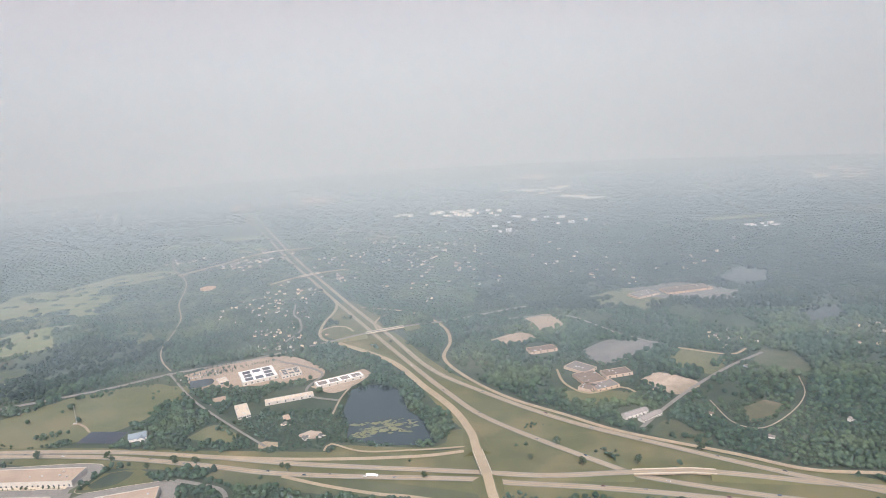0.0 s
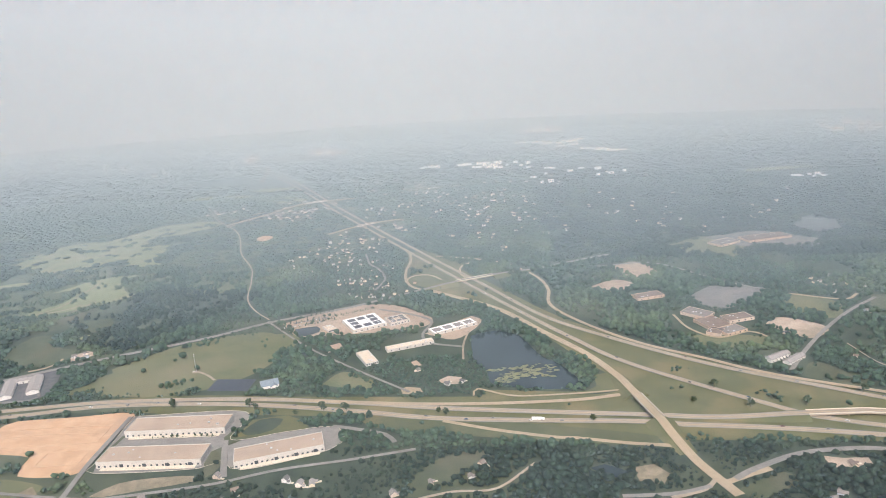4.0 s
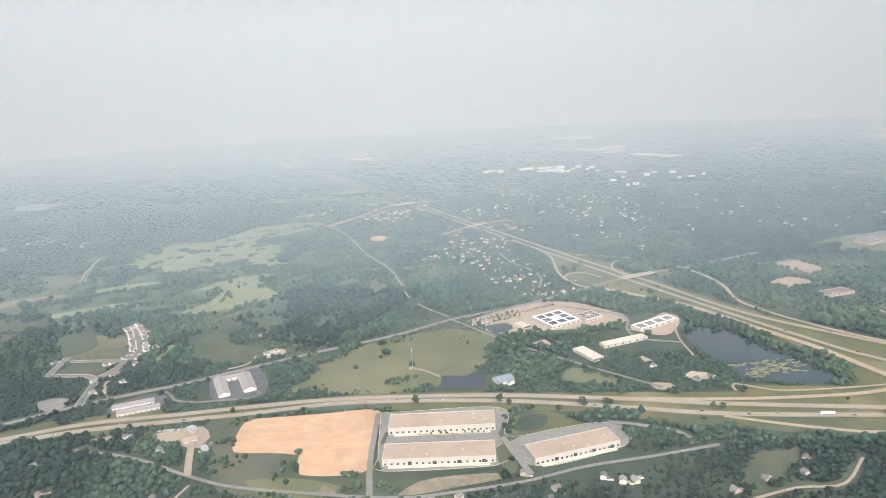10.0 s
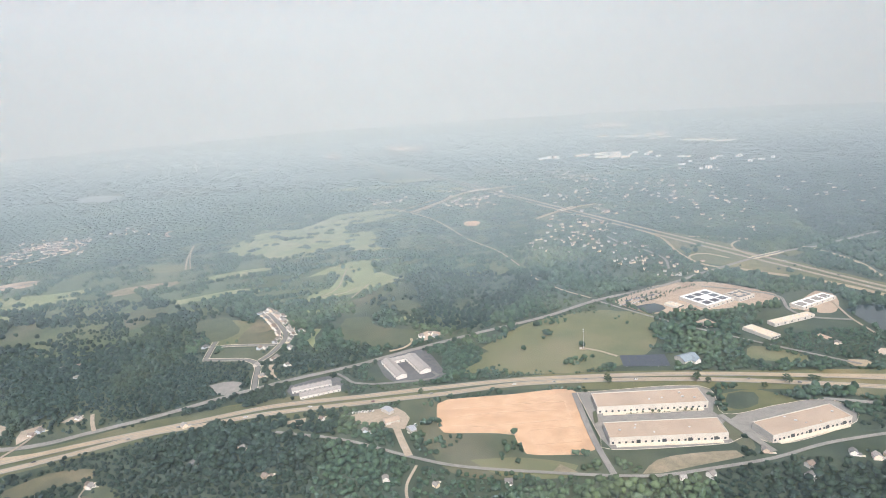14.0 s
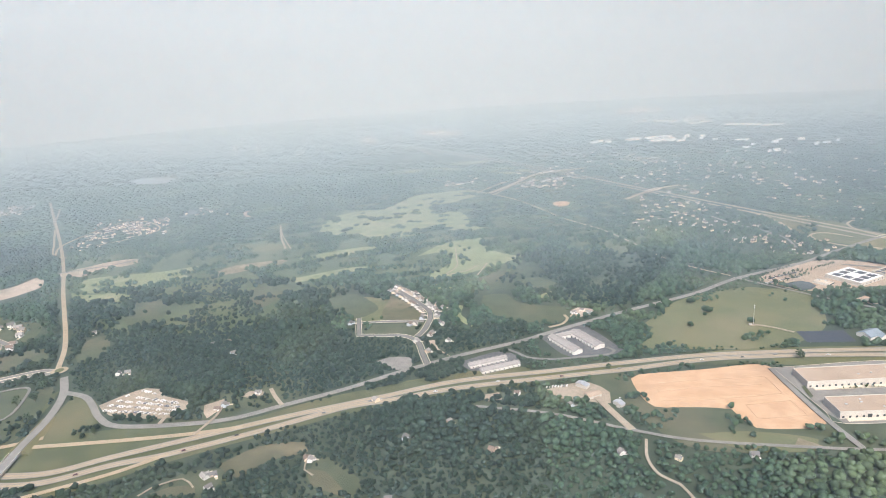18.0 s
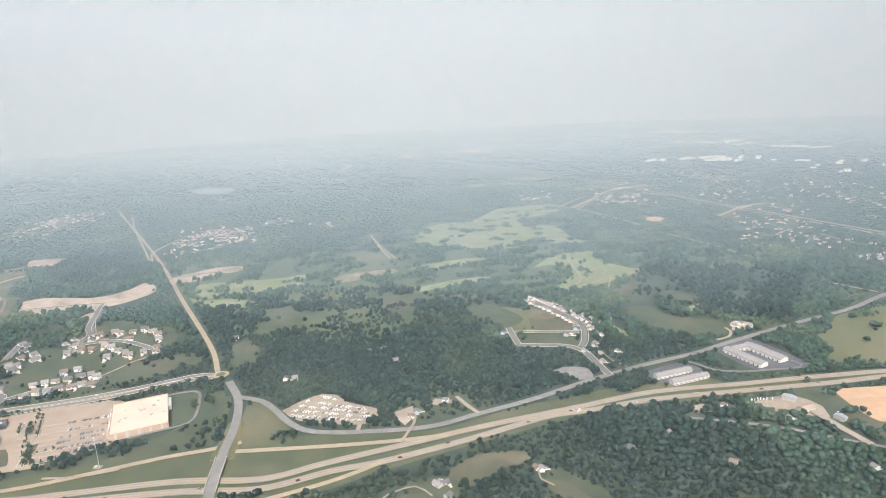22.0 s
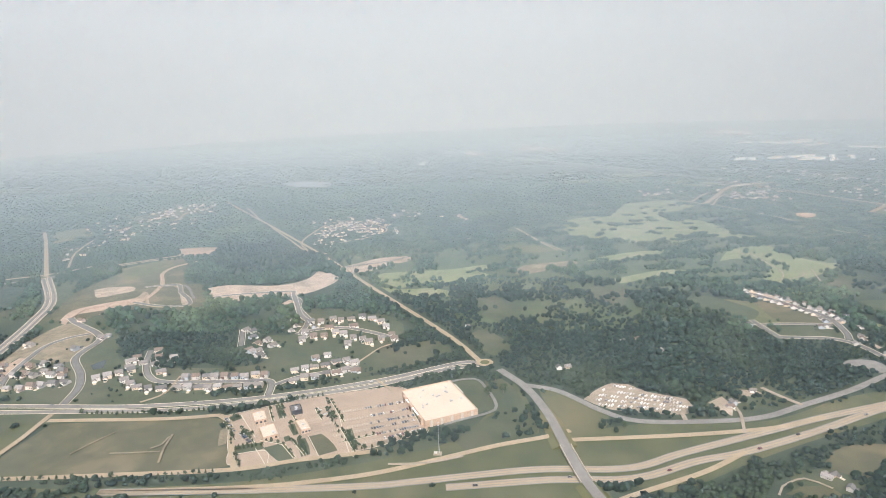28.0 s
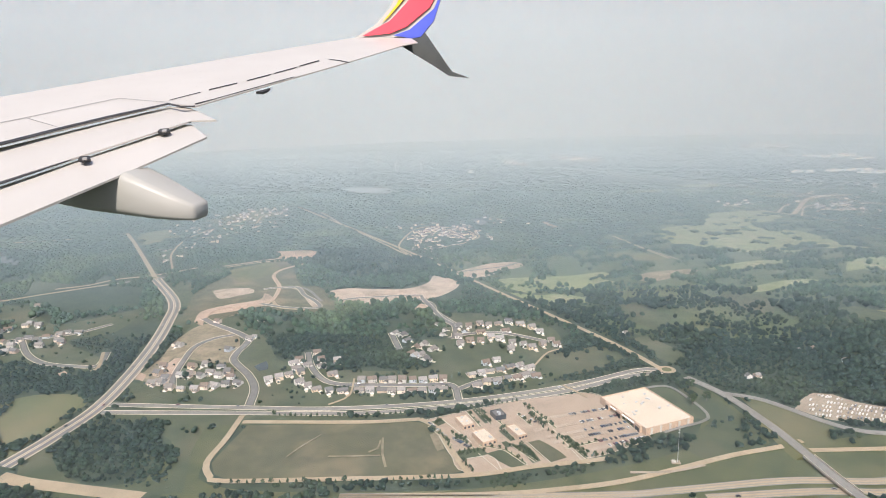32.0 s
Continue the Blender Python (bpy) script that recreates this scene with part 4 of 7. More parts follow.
TREE_ROWS = [((-384, 647), (-281, 693), 18), ((-376, 632), (-319, 664), 10), ((-270, 699), (-216, 730), 8), ((-1316, 402), (-1262, 403), 14), ((-1249, 403), (-1189, 416), 16), ((-1173, 422), (-1141, 432), 9), ((-1313, 320), (-1228, 326), 18), ((-1218, 328), (-1182, 333), 9), ((-1268, 478), (-1268, 477), 1), ((-1149, 371), (-1132, 355), 9), ((-1117, 383), (-1098, 359), 8), ((-1139, 427), (-1114, 372), 10), ((-1181, 362), (-1164, 363), 6), ((-1098, 359), (-1056, 386), 12), ((-379, 655), (-328, 692), 12), ((-353, 649), (-283, 695), 12), ((-1171, 419), (-1161, 399), 6), ((-1181, 357), (-1164, 363), 7), ((-1142, 370), (-1132, 353), 8), ((-1113, 383), (-1103, 360), 8), ((-1176, 422), (-1163, 399), 7), ((-1155, 390), (-1146, 377), 5), ((-1200, 395), (-1194, 400), 4), ((-1183, 375), (-1176, 379), 5), ((-1195, 387), (-1185, 362), 6), ((-1135, 412), (-1125, 393), 6), ((-1177, 351), (-1170, 339), 4)]
LONE_TREES = [(-350, 471), (-343, 466), (-285, 462), (-266, 461), (-563, 474), (-536, 481), (-417, 474), (-306, 455), (-185, 451), (-563, 463), (-287, 464), (-269, 464), (46, 455), (68, 466), (88, 457), (-74, 439), (-191, 455), (29, 486), (7, 464), (138, 474), (-416, 472), (-543, 585), (-527, 577), (-1015, 458), (-992, 407), (-931, 389), (-1009, 438), (-1020, 433), (-907, 463)]
WING_AT = (-1150.0, 0.0, 215.7)
WING_PANELS = [('wing_panel', 'wing_white', 0.012, [(-5.13, 4.75, -0.06), (-4.69, 5.73, 0.12), (-4.2, 6.77, 0.31), (-3.57, 8.26, 0.57), (-2.8, 9.75, 0.84), (-2.4, 10.54, 0.98), (-1.42, 10.01, 0.89), (-1.23, 9.32, 0.77), (-1.41, 9.09, 0.72), (-1.77, 7.51, 0.44), (-2.18, 5.99, 0.17), (-2.46, 5.0, -0.01), (-2.75, 5.18, 0.02), (-3.23, 3.88, -0.21), (-3.49, 3.16, -0.34)]), ('flap', 'wing_white', 0.012, [(-3.54, 3.2, -0.37), (-3.28, 3.93, -0.24), (-2.77, 5.19, -0.01), (-2.56, 5.12, -0.02), (-2.12, 4.63, -0.11), (-2.3, 4.61, -0.11), (-2.69, 3.18, -0.37), (-2.86, 2.54, -0.49)]), ('flap', 'wing_white', 0.012, [(-2.91, 2.58, -0.51), (-2.71, 3.2, -0.4), (-2.37, 4.63, -0.14), (-2.32, 4.64, -0.14), (-2.01, 4.22, -0.21), (-2.12, 3.48, -0.35), (-2.26, 2.63, -0.5), (-2.36, 2.05, -0.6)])]
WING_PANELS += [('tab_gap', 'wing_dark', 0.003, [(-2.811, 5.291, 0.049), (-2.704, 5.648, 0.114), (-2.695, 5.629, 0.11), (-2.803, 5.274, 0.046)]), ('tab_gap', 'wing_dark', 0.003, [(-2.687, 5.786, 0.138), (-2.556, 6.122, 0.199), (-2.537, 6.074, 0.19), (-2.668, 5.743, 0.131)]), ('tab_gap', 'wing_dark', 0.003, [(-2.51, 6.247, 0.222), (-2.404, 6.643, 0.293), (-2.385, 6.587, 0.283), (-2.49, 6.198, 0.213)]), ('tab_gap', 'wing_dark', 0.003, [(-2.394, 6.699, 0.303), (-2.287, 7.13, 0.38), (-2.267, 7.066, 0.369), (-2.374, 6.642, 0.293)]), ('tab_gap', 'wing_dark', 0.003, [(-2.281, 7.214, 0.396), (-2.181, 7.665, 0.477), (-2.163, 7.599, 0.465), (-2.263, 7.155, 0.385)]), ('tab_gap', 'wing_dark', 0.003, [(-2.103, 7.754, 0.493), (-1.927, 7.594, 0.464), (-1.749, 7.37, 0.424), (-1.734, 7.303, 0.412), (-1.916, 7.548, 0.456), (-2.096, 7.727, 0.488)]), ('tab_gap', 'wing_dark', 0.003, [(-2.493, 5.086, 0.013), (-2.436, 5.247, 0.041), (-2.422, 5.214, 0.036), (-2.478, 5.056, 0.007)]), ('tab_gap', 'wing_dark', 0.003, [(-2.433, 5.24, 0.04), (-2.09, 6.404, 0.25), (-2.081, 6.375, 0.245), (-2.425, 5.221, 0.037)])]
# the strips between wing and flaps paint the slots' shade as dark plates
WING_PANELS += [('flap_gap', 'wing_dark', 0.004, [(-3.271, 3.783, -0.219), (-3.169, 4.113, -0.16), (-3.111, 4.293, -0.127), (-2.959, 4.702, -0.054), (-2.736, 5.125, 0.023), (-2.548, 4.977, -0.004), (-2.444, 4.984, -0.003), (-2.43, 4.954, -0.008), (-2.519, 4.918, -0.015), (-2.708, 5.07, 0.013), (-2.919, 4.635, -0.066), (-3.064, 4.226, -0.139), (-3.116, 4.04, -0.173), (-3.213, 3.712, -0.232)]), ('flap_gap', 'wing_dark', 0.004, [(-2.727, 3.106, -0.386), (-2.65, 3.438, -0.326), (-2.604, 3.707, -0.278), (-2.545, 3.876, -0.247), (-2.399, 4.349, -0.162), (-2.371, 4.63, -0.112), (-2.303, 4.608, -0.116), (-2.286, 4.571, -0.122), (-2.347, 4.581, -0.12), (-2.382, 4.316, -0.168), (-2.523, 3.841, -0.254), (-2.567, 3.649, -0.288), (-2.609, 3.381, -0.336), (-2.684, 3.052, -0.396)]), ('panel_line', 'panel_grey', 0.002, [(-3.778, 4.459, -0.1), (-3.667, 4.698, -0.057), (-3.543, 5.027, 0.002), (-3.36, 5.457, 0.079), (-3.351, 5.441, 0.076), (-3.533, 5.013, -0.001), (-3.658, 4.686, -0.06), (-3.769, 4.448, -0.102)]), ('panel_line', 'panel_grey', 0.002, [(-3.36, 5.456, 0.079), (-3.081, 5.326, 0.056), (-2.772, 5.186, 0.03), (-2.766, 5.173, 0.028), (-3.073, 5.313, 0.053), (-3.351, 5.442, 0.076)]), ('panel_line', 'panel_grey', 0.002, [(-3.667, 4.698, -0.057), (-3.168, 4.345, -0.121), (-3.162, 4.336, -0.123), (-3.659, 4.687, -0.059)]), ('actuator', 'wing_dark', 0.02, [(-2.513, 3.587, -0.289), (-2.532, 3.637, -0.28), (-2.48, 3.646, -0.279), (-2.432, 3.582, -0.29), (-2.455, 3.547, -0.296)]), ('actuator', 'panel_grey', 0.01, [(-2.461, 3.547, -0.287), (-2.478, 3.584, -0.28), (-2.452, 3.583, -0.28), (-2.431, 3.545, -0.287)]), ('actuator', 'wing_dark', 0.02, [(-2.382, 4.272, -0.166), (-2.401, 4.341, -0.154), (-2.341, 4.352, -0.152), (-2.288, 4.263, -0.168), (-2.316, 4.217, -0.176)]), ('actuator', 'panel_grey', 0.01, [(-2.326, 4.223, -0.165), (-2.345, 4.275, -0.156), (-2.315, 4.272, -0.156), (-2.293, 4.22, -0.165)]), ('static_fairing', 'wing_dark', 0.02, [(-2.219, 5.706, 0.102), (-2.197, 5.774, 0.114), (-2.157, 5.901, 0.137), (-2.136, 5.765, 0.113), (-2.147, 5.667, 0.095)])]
WINGLET_OUTLINE = [(-2.4, 10.54, 0.98), (-2.03, 10.4, 1.15), (-1.78, 10.34, 1.39), (-1.61, 10.33, 1.73), (-1.33, 10.2, 1.72), (-0.87, 9.97, 1.73), (-0.96, 9.94, 1.4), (-1.06, 9.92, 1.12), (-1.27, 9.96, 0.9), (-1.42, 10.04, 0.89)]
WINGLET_PANELS = [('winglet_band', 'winglet_yellow', 0.008, [(-1.91, 10.35, 1.17), (-1.68, 10.29, 1.4), (-1.51, 10.27, 1.67), (-1.33, 10.19, 1.69), (-1.57, 10.25, 1.45), (-1.8, 10.31, 1.24)]), ('winglet_band', 'winglet_red', 0.008, [(-2.27, 10.48, 0.99), (-1.99, 10.37, 1.1), (-1.78, 10.28, 1.18), (-1.51, 10.21, 1.41), (-1.27, 10.16, 1.68), (-0.9, 9.98, 1.7), (-1.12, 10.0, 1.32), (-1.5, 10.12, 1.07), (-1.78, 10.24, 0.99)]), ('winglet_band', 'winglet_blue', 0.008, [(-1.72, 10.2, 0.96), (-1.45, 10.08, 1.02), (-1.06, 9.96, 1.29), (-0.87, 9.96, 1.67), (-0.96, 9.94, 1.4), (-1.06, 9.92, 1.12), (-1.27, 9.96, 0.9), (-1.42, 10.04, 0.89)])]
WINGLET_PANELS += [('strake', 'strake_grey', 0.03, [(-1.61, 10.11, 0.81), (-1.42, 10.04, 0.88), (-1.2, 9.95, 0.96), (-0.78, 9.6, 0.37), (-0.53, 9.45, 0.28), (-0.83, 9.61, 0.32), (-1.09, 9.78, 0.49)])]
FAIRING = [((-2.649, 3.52, -0.529), (-2.643, 3.52, -0.536)), ((-2.34, 3.52, -0.407), (-2.366, 3.52, -0.576)), ((-2.114, 3.52, -0.348), (-2.16, 3.52, -0.601)), ((-2.015, 3.52, -0.401), (-1.989, 3.52, -0.623)), ((-1.868, 3.52, -0.482), (-1.853, 3.52, -0.637)), ((-1.763, 3.52, -0.542), (-1.768, 3.52, -0.641)), ((-1.748, 3.52, -0.562), (-1.756, 3.52, -0.631))]

# ---------- light ----------
world = bpy.data.worlds.new("sky_world")
scene.world = world
world.use_nodes = True
wn = world.node_tree.nodes
sky = wn.new("ShaderNodeTexSky")
sky.sky_type = "NISHITA"
sky.sun_disc = False
SUN_EL, SUN_AZ = 50.0, 172.0      # degrees; azimuth clockwise from +y
sky.sun_elevation, sky.sun_rotation = radians(SUN_EL), radians(SUN_AZ)
sky.dust_density, sky.air_density, sky.ozone_density = 1.5, 1.0, 1.0
wn["Background"].inputs["Strength"].default_value = 0.13
world.node_tree.links.new(sky.outputs[0], wn["Background"].inputs["Color"])
sun = new("sun", bpy.data.lights.new("sun", "SUN"))
sun.data.energy, sun.data.angle, sun.data.color = 5.0, radians(1.5), (1.0, 0.94, 0.82)
az, el = radians(SUN_AZ), radians(SUN_EL)
sun_from = Vector((math.sin(az) * math.cos(el), math.cos(az) * math.cos(el), math.sin(el)))
sun.matrix_world = look(sun_from * 500, (0, 0, 0))


# ---------- helpers ----------
def mat(name, c1, c2, scale=0.2, c3=None, scale3=0.02, rough=0.9, bump=0.0, bump_scale=1.0, metal=0.0, spec=0.3, island=0.0):
    """A surface with grain (scale) and patches (scale3), in cycles per metre."""
    m = bpy.data.materials.new(name)
    m.use_nodes = True
    nt = m.node_tree
    b = nt.nodes["Principled BSDF"]
    b.inputs["Roughness"].default_value = rough
    b.inputs["Metallic"].default_value = metal
    b.inputs["Specular IOR Level"].default_value = spec
    geo = nt.nodes.new("ShaderNodeNewGeometry")

    def noise_tex(s, detail=6.0):
        n = nt.nodes.new("ShaderNodeTexNoise")
        n.inputs["Scale"].default_value = s
        n.inputs["Detail"].default_value = detail
        nt.links.new(geo.outputs["Position"], n.inputs["Vector"])
        return n

    def mix(fac, a, bb, lo=0.35, hi=0.65):
        r = nt.nodes.new("ShaderNodeMapRange")
        r.inputs["From Min"].default_value, r.inputs["From Max"].default_value = lo, hi
        nt.links.new(fac, r.inputs["Value"])
        x = nt.nodes.new("ShaderNodeMix")
        x.data_type = "RGBA"
        nt.links.new(r.outputs["Result"], x.inputs["Factor"])
        for sock, v in ((x.inputs[6], a), (x.inputs[7], bb)):
            if isinstance(v, tuple):
                sock.default_value = (*v, 1)
            else:
                nt.links.new(v, sock)
        return x.outputs[2]

    col = mix(noise_tex(scale).outputs["Fac"], c1, c2)
    if c3:
        col = mix(noise_tex(scale3, 4.0).outputs["Fac"], col, c3, 0.5, 0.72)
    if island:
        h = nt.nodes.new("ShaderNodeHueSaturation")
        r = nt.nodes.new("ShaderNodeMapRange")
        r.inputs["To Min"].default_value, r.inputs["To Max"].default_value = 1 - island, 1 + island
        nt.links.new(geo.outputs["Random Per Island"], r.inputs["Value"])
        nt.links.new(r.outputs["Result"], h.inputs["Value"])
        nt.links.new(col, h.inputs["Color"])
        col = h.outputs["Color"]
    nt.links.new(col, b.inputs["Base Color"])
    if bump:
        bn = nt.nodes.new("ShaderNodeBump")
        bn.inputs["Strength"].default_value = bump
        bn.inputs["Distance"].default_value = 0.5
        nt.links.new(noise_tex(bump_scale, 3.0).outputs["Fac"], bn.inputs["Height"])
        nt.links.new(bn.outputs["Normal"], b.inputs["Normal"])
    return m


def mesh_from(name, verts, faces, material, smooth=False):
    me = bpy.data.meshes.new(name)
    me.from_pydata([tuple(v) for v in verts], [], faces)
    me.materials.append(material)
    if smooth:
        me.shade_smooth()
    me.update()
    return me


def part(name, me, parent=None, label=""):
    ob = new(name, me)
    if parent is not None:
        ob.parent = parent
    if label:
        ob["label"] = label
    return ob


def curve_points(pts, step=6.0):
    """A smooth line through the points (Catmull-Rom), as an array."""
    p = np.array(pts, float)
    p = np.vstack([2 * p[0] - p[1], p, 2 * p[-1] - p[-2]])
    out = []
    for i in range(1, len(p) - 2):
        n = max(1, int(np.linalg.norm(p[i + 1] - p[i]) / step))
        for k in range(n):
            u = k / n
            a, b, c, d = p[i - 1], p[i], p[i + 1], p[i + 2]
            out.append(0.5 * (2 * b + (c - a) * u + (2 * a - 5 * b + 4 * c - d) * u ** 2 + (3 * b - a - 3 * c + d) * u ** 3))
    out.append(p[-2])
    return np.array(out)


def sides(line):
    d = np.gradient(line, axis=0)
    d /= np.linalg.norm(d, axis=1)[:, None] + 1e-9
    return np.c_[-d[:, 1], d[:, 0]]


def ribbon(name, line, width, z, material, offset=0.0, thick=0.15):
    """A strip of paving along a line, with thickness."""
    n = sides(line)
    a, b = line + n * (offset + width / 2), line + n * (offset - width / 2)
    k = len(line)
    zz = np.full(k, z) if np.isscalar(z) else np.asarray(z)
    v = np.vstack([np.c_[a, zz], np.c_[b, zz], np.c_[a, zz - thick], np.c_[b, zz - thick]])
    f = []
    for i in range(k - 1):
        f += [(i, k + i, k + i + 1, i + 1), (2 * k + i, i, i + 1, 2 * k + i + 1), (k + i, 3 * k + i, 3 * k + i + 1, k + i + 1)]
    return mesh_from(name, v, f, material)


def sheet(name, pts, z, material, round_=True, thick=0.0):
    """A flat patch of ground inside an outline."""
    p = np.array(pts, float)
    if round_:
        q = curve_points(np.vstack([p, p[:1]]), 8.0)[:-1]
    else:
        q = p
    bm = bmesh.new()
    vs = [bm.verts.new((x, y, z)) for x, y in q]
    f = bm.faces.new(vs)
    if f.normal.z < 0:
        f.normal_flip()
    f.normal_update()
    if f.normal.z < 0:
        f.normal_flip()
    bmesh.ops.triangulate(bm, faces=[f])
    me = bpy.data.meshes.new(name)
    bm.to_mesh(me)
    bm.free()
    me.materials.append(material)
    return me


def inside(x, y, pts):
    """Which of the points x, y lie in the outline."""
    p = np.array(pts, float)
    out = np.zeros(len(x), bool)
    i = np.nonzero((x >= p[:, 0].min()) & (x <= p[:, 0].max()) & (y >= p[:, 1].min()) & (y <= p[:, 1].max()))[0]
    x, y = x[i], y[i]
    r = np.zeros(len(i), bool)
    for (x0, y0), (x1, y1) in zip(p, np.roll(p, -1, 0)):
        c = ((y0 > y) != (y1 > y)) & (x < (x1 - x0) * (y - y0) / (y1 - y0 + 1e-12) + x0)
        r ^= c
    out[i] = r
    return out


def near_line(x, y, line, d):
    """Which of the points lie within d of the line."""
    out = np.zeros(len(x), bool)
    (xa, ya), (xb, yb) = line.min(0) - d, line.max(0) + d
    sel = np.nonzero((x > xa) & (x < xb) & (y > ya) & (y < yb))[0]
    x, y = x[sel], y[sel]
    r = np.zeros(len(x), bool)
    for (x0, y0), (x1, y1) in zip(line[:-1], line[1:]):
        lx, ly = x1 - x0, y1 - y0
        box = (x > min(x0, x1) - d) & (x < max(x0, x1) + d) & (y > min(y0, y1) - d) & (y < max(y0, y1) + d) & ~r
        i = np.nonzero(box)[0]
        if len(i) == 0:
            continue
        u = np.clip(((x[i] - x0) * lx + (y[i] - y0) * ly) / (lx * lx + ly * ly + 1e-9), 0, 1)
        r[i] |= np.hypot(x[i] - x0 - u * lx, y[i] - y0 - u * ly) < d
    out[sel] = r
    return out


def prism(name, pts, z0, z1, material):
    n = len(pts)
    p = np.array(pts, float)
    if sum(a[0] * b[1] - a[1] * b[0] for a, b in zip(p, np.roll(p, -1, 0))) < 0:
        p = p[::-1]
    v = [(*q, z0) for q in p] + [(*q, z1) for q in p]
    f = [(i, (i + 1) % n, n + (i + 1) % n, n + i) for i in range(n)] + [tuple(range(n, 2 * n)), tuple(range(n - 1, -1, -1))]
    return mesh_from(name, v, f, material)



def terrain(y):
    """The height of the ground: level, then falling to a broad far valley."""
    s = min(max((y - 1300) / 1700, 0), 1)
    return -52 * s * s * (3 - 2 * s)


def drape(me):
    if any(v.co.y > 1300 for v in me.vertices):
        bm = bmesh.new()
        bm.from_mesh(me)
        bmesh.ops.subdivide_edges(bm, edges=[e for e in bm.edges if e.calc_length() > 40], cuts=3)
        for v in bm.verts:
            v.co.z += terrain(v.co.y) + (1.5 if v.co.y > 1300 else 0)
        bm.to_mesh(me)
        bm.free()
    return me


def bank(line, w, z):
    """An earth bank under a raised road."""
    n = sides(line)
    k = len(line)
    z = np.asarray(z) - 0.3
    o = (w / 2 + 1.0)
    rows = [np.c_[line + n * (o + z[:, None] * 2), np.zeros(k)], np.c_[line + n * o, z], np.c_[line - n * o, z], np.c_[line - n * (o + z[:, None] * 2), np.zeros(k)]]
    f = [(a * k + i, (a + 1) * k + i, (a + 1) * k + i + 1, a * k + i + 1) for a in range(3) for i in range(k - 1)]
    f += [(0, k, 2 * k, 3 * k), (4 * k - 1, 3 * k - 1, 2 * k - 1, k - 1)]
    return mesh_from("embankment", np.vstack(rows), f, M["verge"])


def tube(name, a, b, r, material, n=8, r2=None):
    """A round bar from a to b."""
    a, b = Vector(a), Vector(b)
    q = (b - a).to_track_quat("Z", "Y")
    v = [tuple(p + q @ Vector((rr * math.cos(t), rr * math.sin(t), 0))) for p, rr in ((a, r), (b, r2 if r2 else r)) for t in np.linspace(0, 2 * math.pi, n, endpoint=False)]
    f = [(i, (i + 1) % n, n + (i + 1) % n, n + i) for i in range(n)] + [tuple(range(n, 2 * n)), tuple(range(n - 1, -1, -1))]
    return mesh_from(name, v, f, material)


def lane_marks(line, w, z):
    """Worn darker wheel tracks along a carriageway."""
    for off in (-w / 4, w / 4):
        tagged(new("wheel_track", ribbon("wheel_track", line, w * 0.22, z + 0.012, M["track"], off, 0.01)), "darker worn wheel track in the lane", "wheel track", kind="structure")


def ico():
    bm = bmesh.new()
    bmesh.ops.create_icosphere(bm, subdivisions=1, radius=1)
    v = np.array([q.co[:] for q in bm.verts])
    f = np.array([[q.index for q in g.verts] for g in bm.faces])
    bm.free()
    return v, f


def crowns(name, x, y, r, h, material, lobes=1):
    """Many tree crowns in one mesh: lumpy, uneven balls on the ground, r wide and h high."""
    v0, f0 = ico()
    rng = np.random.default_rng(len(x))
    if lobes > 1:
        X, Y, R, H, B = [x], [y], [r], [h], [h * 0.15]
        for k in range(lobes - 1):
            a = rng.uniform(0, 6.28, len(x))
            X.append(x + np.cos(a) * r * 0.75); Y.append(y + np.sin(a) * r * 0.75)
            s = rng.uniform(0.45, 0.75, len(x))
            R.append(r * s); H.append(h * rng.uniform(0.55, 0.95, len(x))); B.append(h * 0.2)
        x, y, r, h, b = map(np.concatenate, (X, Y, R, H, B))
    else:
        b = h * 0.1
    n = len(x)
    V = np.repeat(v0[None], n, 0) * rng.uniform(0.62, 1.25, (n, len(v0), 1))
    a = rng.uniform(0, 6.28, n)
    c, s = np.cos(a)[:, None], np.sin(a)[:, None]
    vx, vy = V[..., 0] * c - V[..., 1] * s, V[..., 0] * s + V[..., 1] * c
    V = np.stack([vx * r[:, None] + x[:, None], vy * r[:, None] + y[:, None], (V[..., 2] * 0.5 + 0.5) * (h - b)[:, None] + (b + -52 * (lambda s: s * s * (3 - 2 * s))(np.clip((y - 1300) / 1700, 0, 1)))[:, None]], -1).reshape(-1, 3)
    F = (f0[None] + (np.arange(n) * len(v0))[:, None, None]).reshape(-1, 3)
    me = bpy.data.meshes.new(name)
    me.vertices.add(len(V)); me.vertices.foreach_set("co", V.astype(np.float32).ravel())
    me.loops.add(F.size); me.loops.foreach_set("vertex_index", F.astype(np.int32).ravel())
    me.polygons.add(len(F)); me.polygons.foreach_set("loop_start", np.arange(0, F.size, 3, dtype=np.int32))
    me.materials.append(material)
    me.shade_smooth()
    me.update(calc_edges=True)
    return me


def patchy(x, y, s, seed):
    """Smooth random values, about -1 to 1, over the plan."""
    rng = np.random.default_rng(seed)
    out = np.zeros(len(x))
    for k in range(10):
        a, f, p = rng.uniform(0, 6.28), rng.uniform(0.5, 2.0) / s, rng.uniform(0, 6.28)
        out += np.sin((x * np.cos(a) + y * np.sin(a)) * f + p)
    return out / 3.5


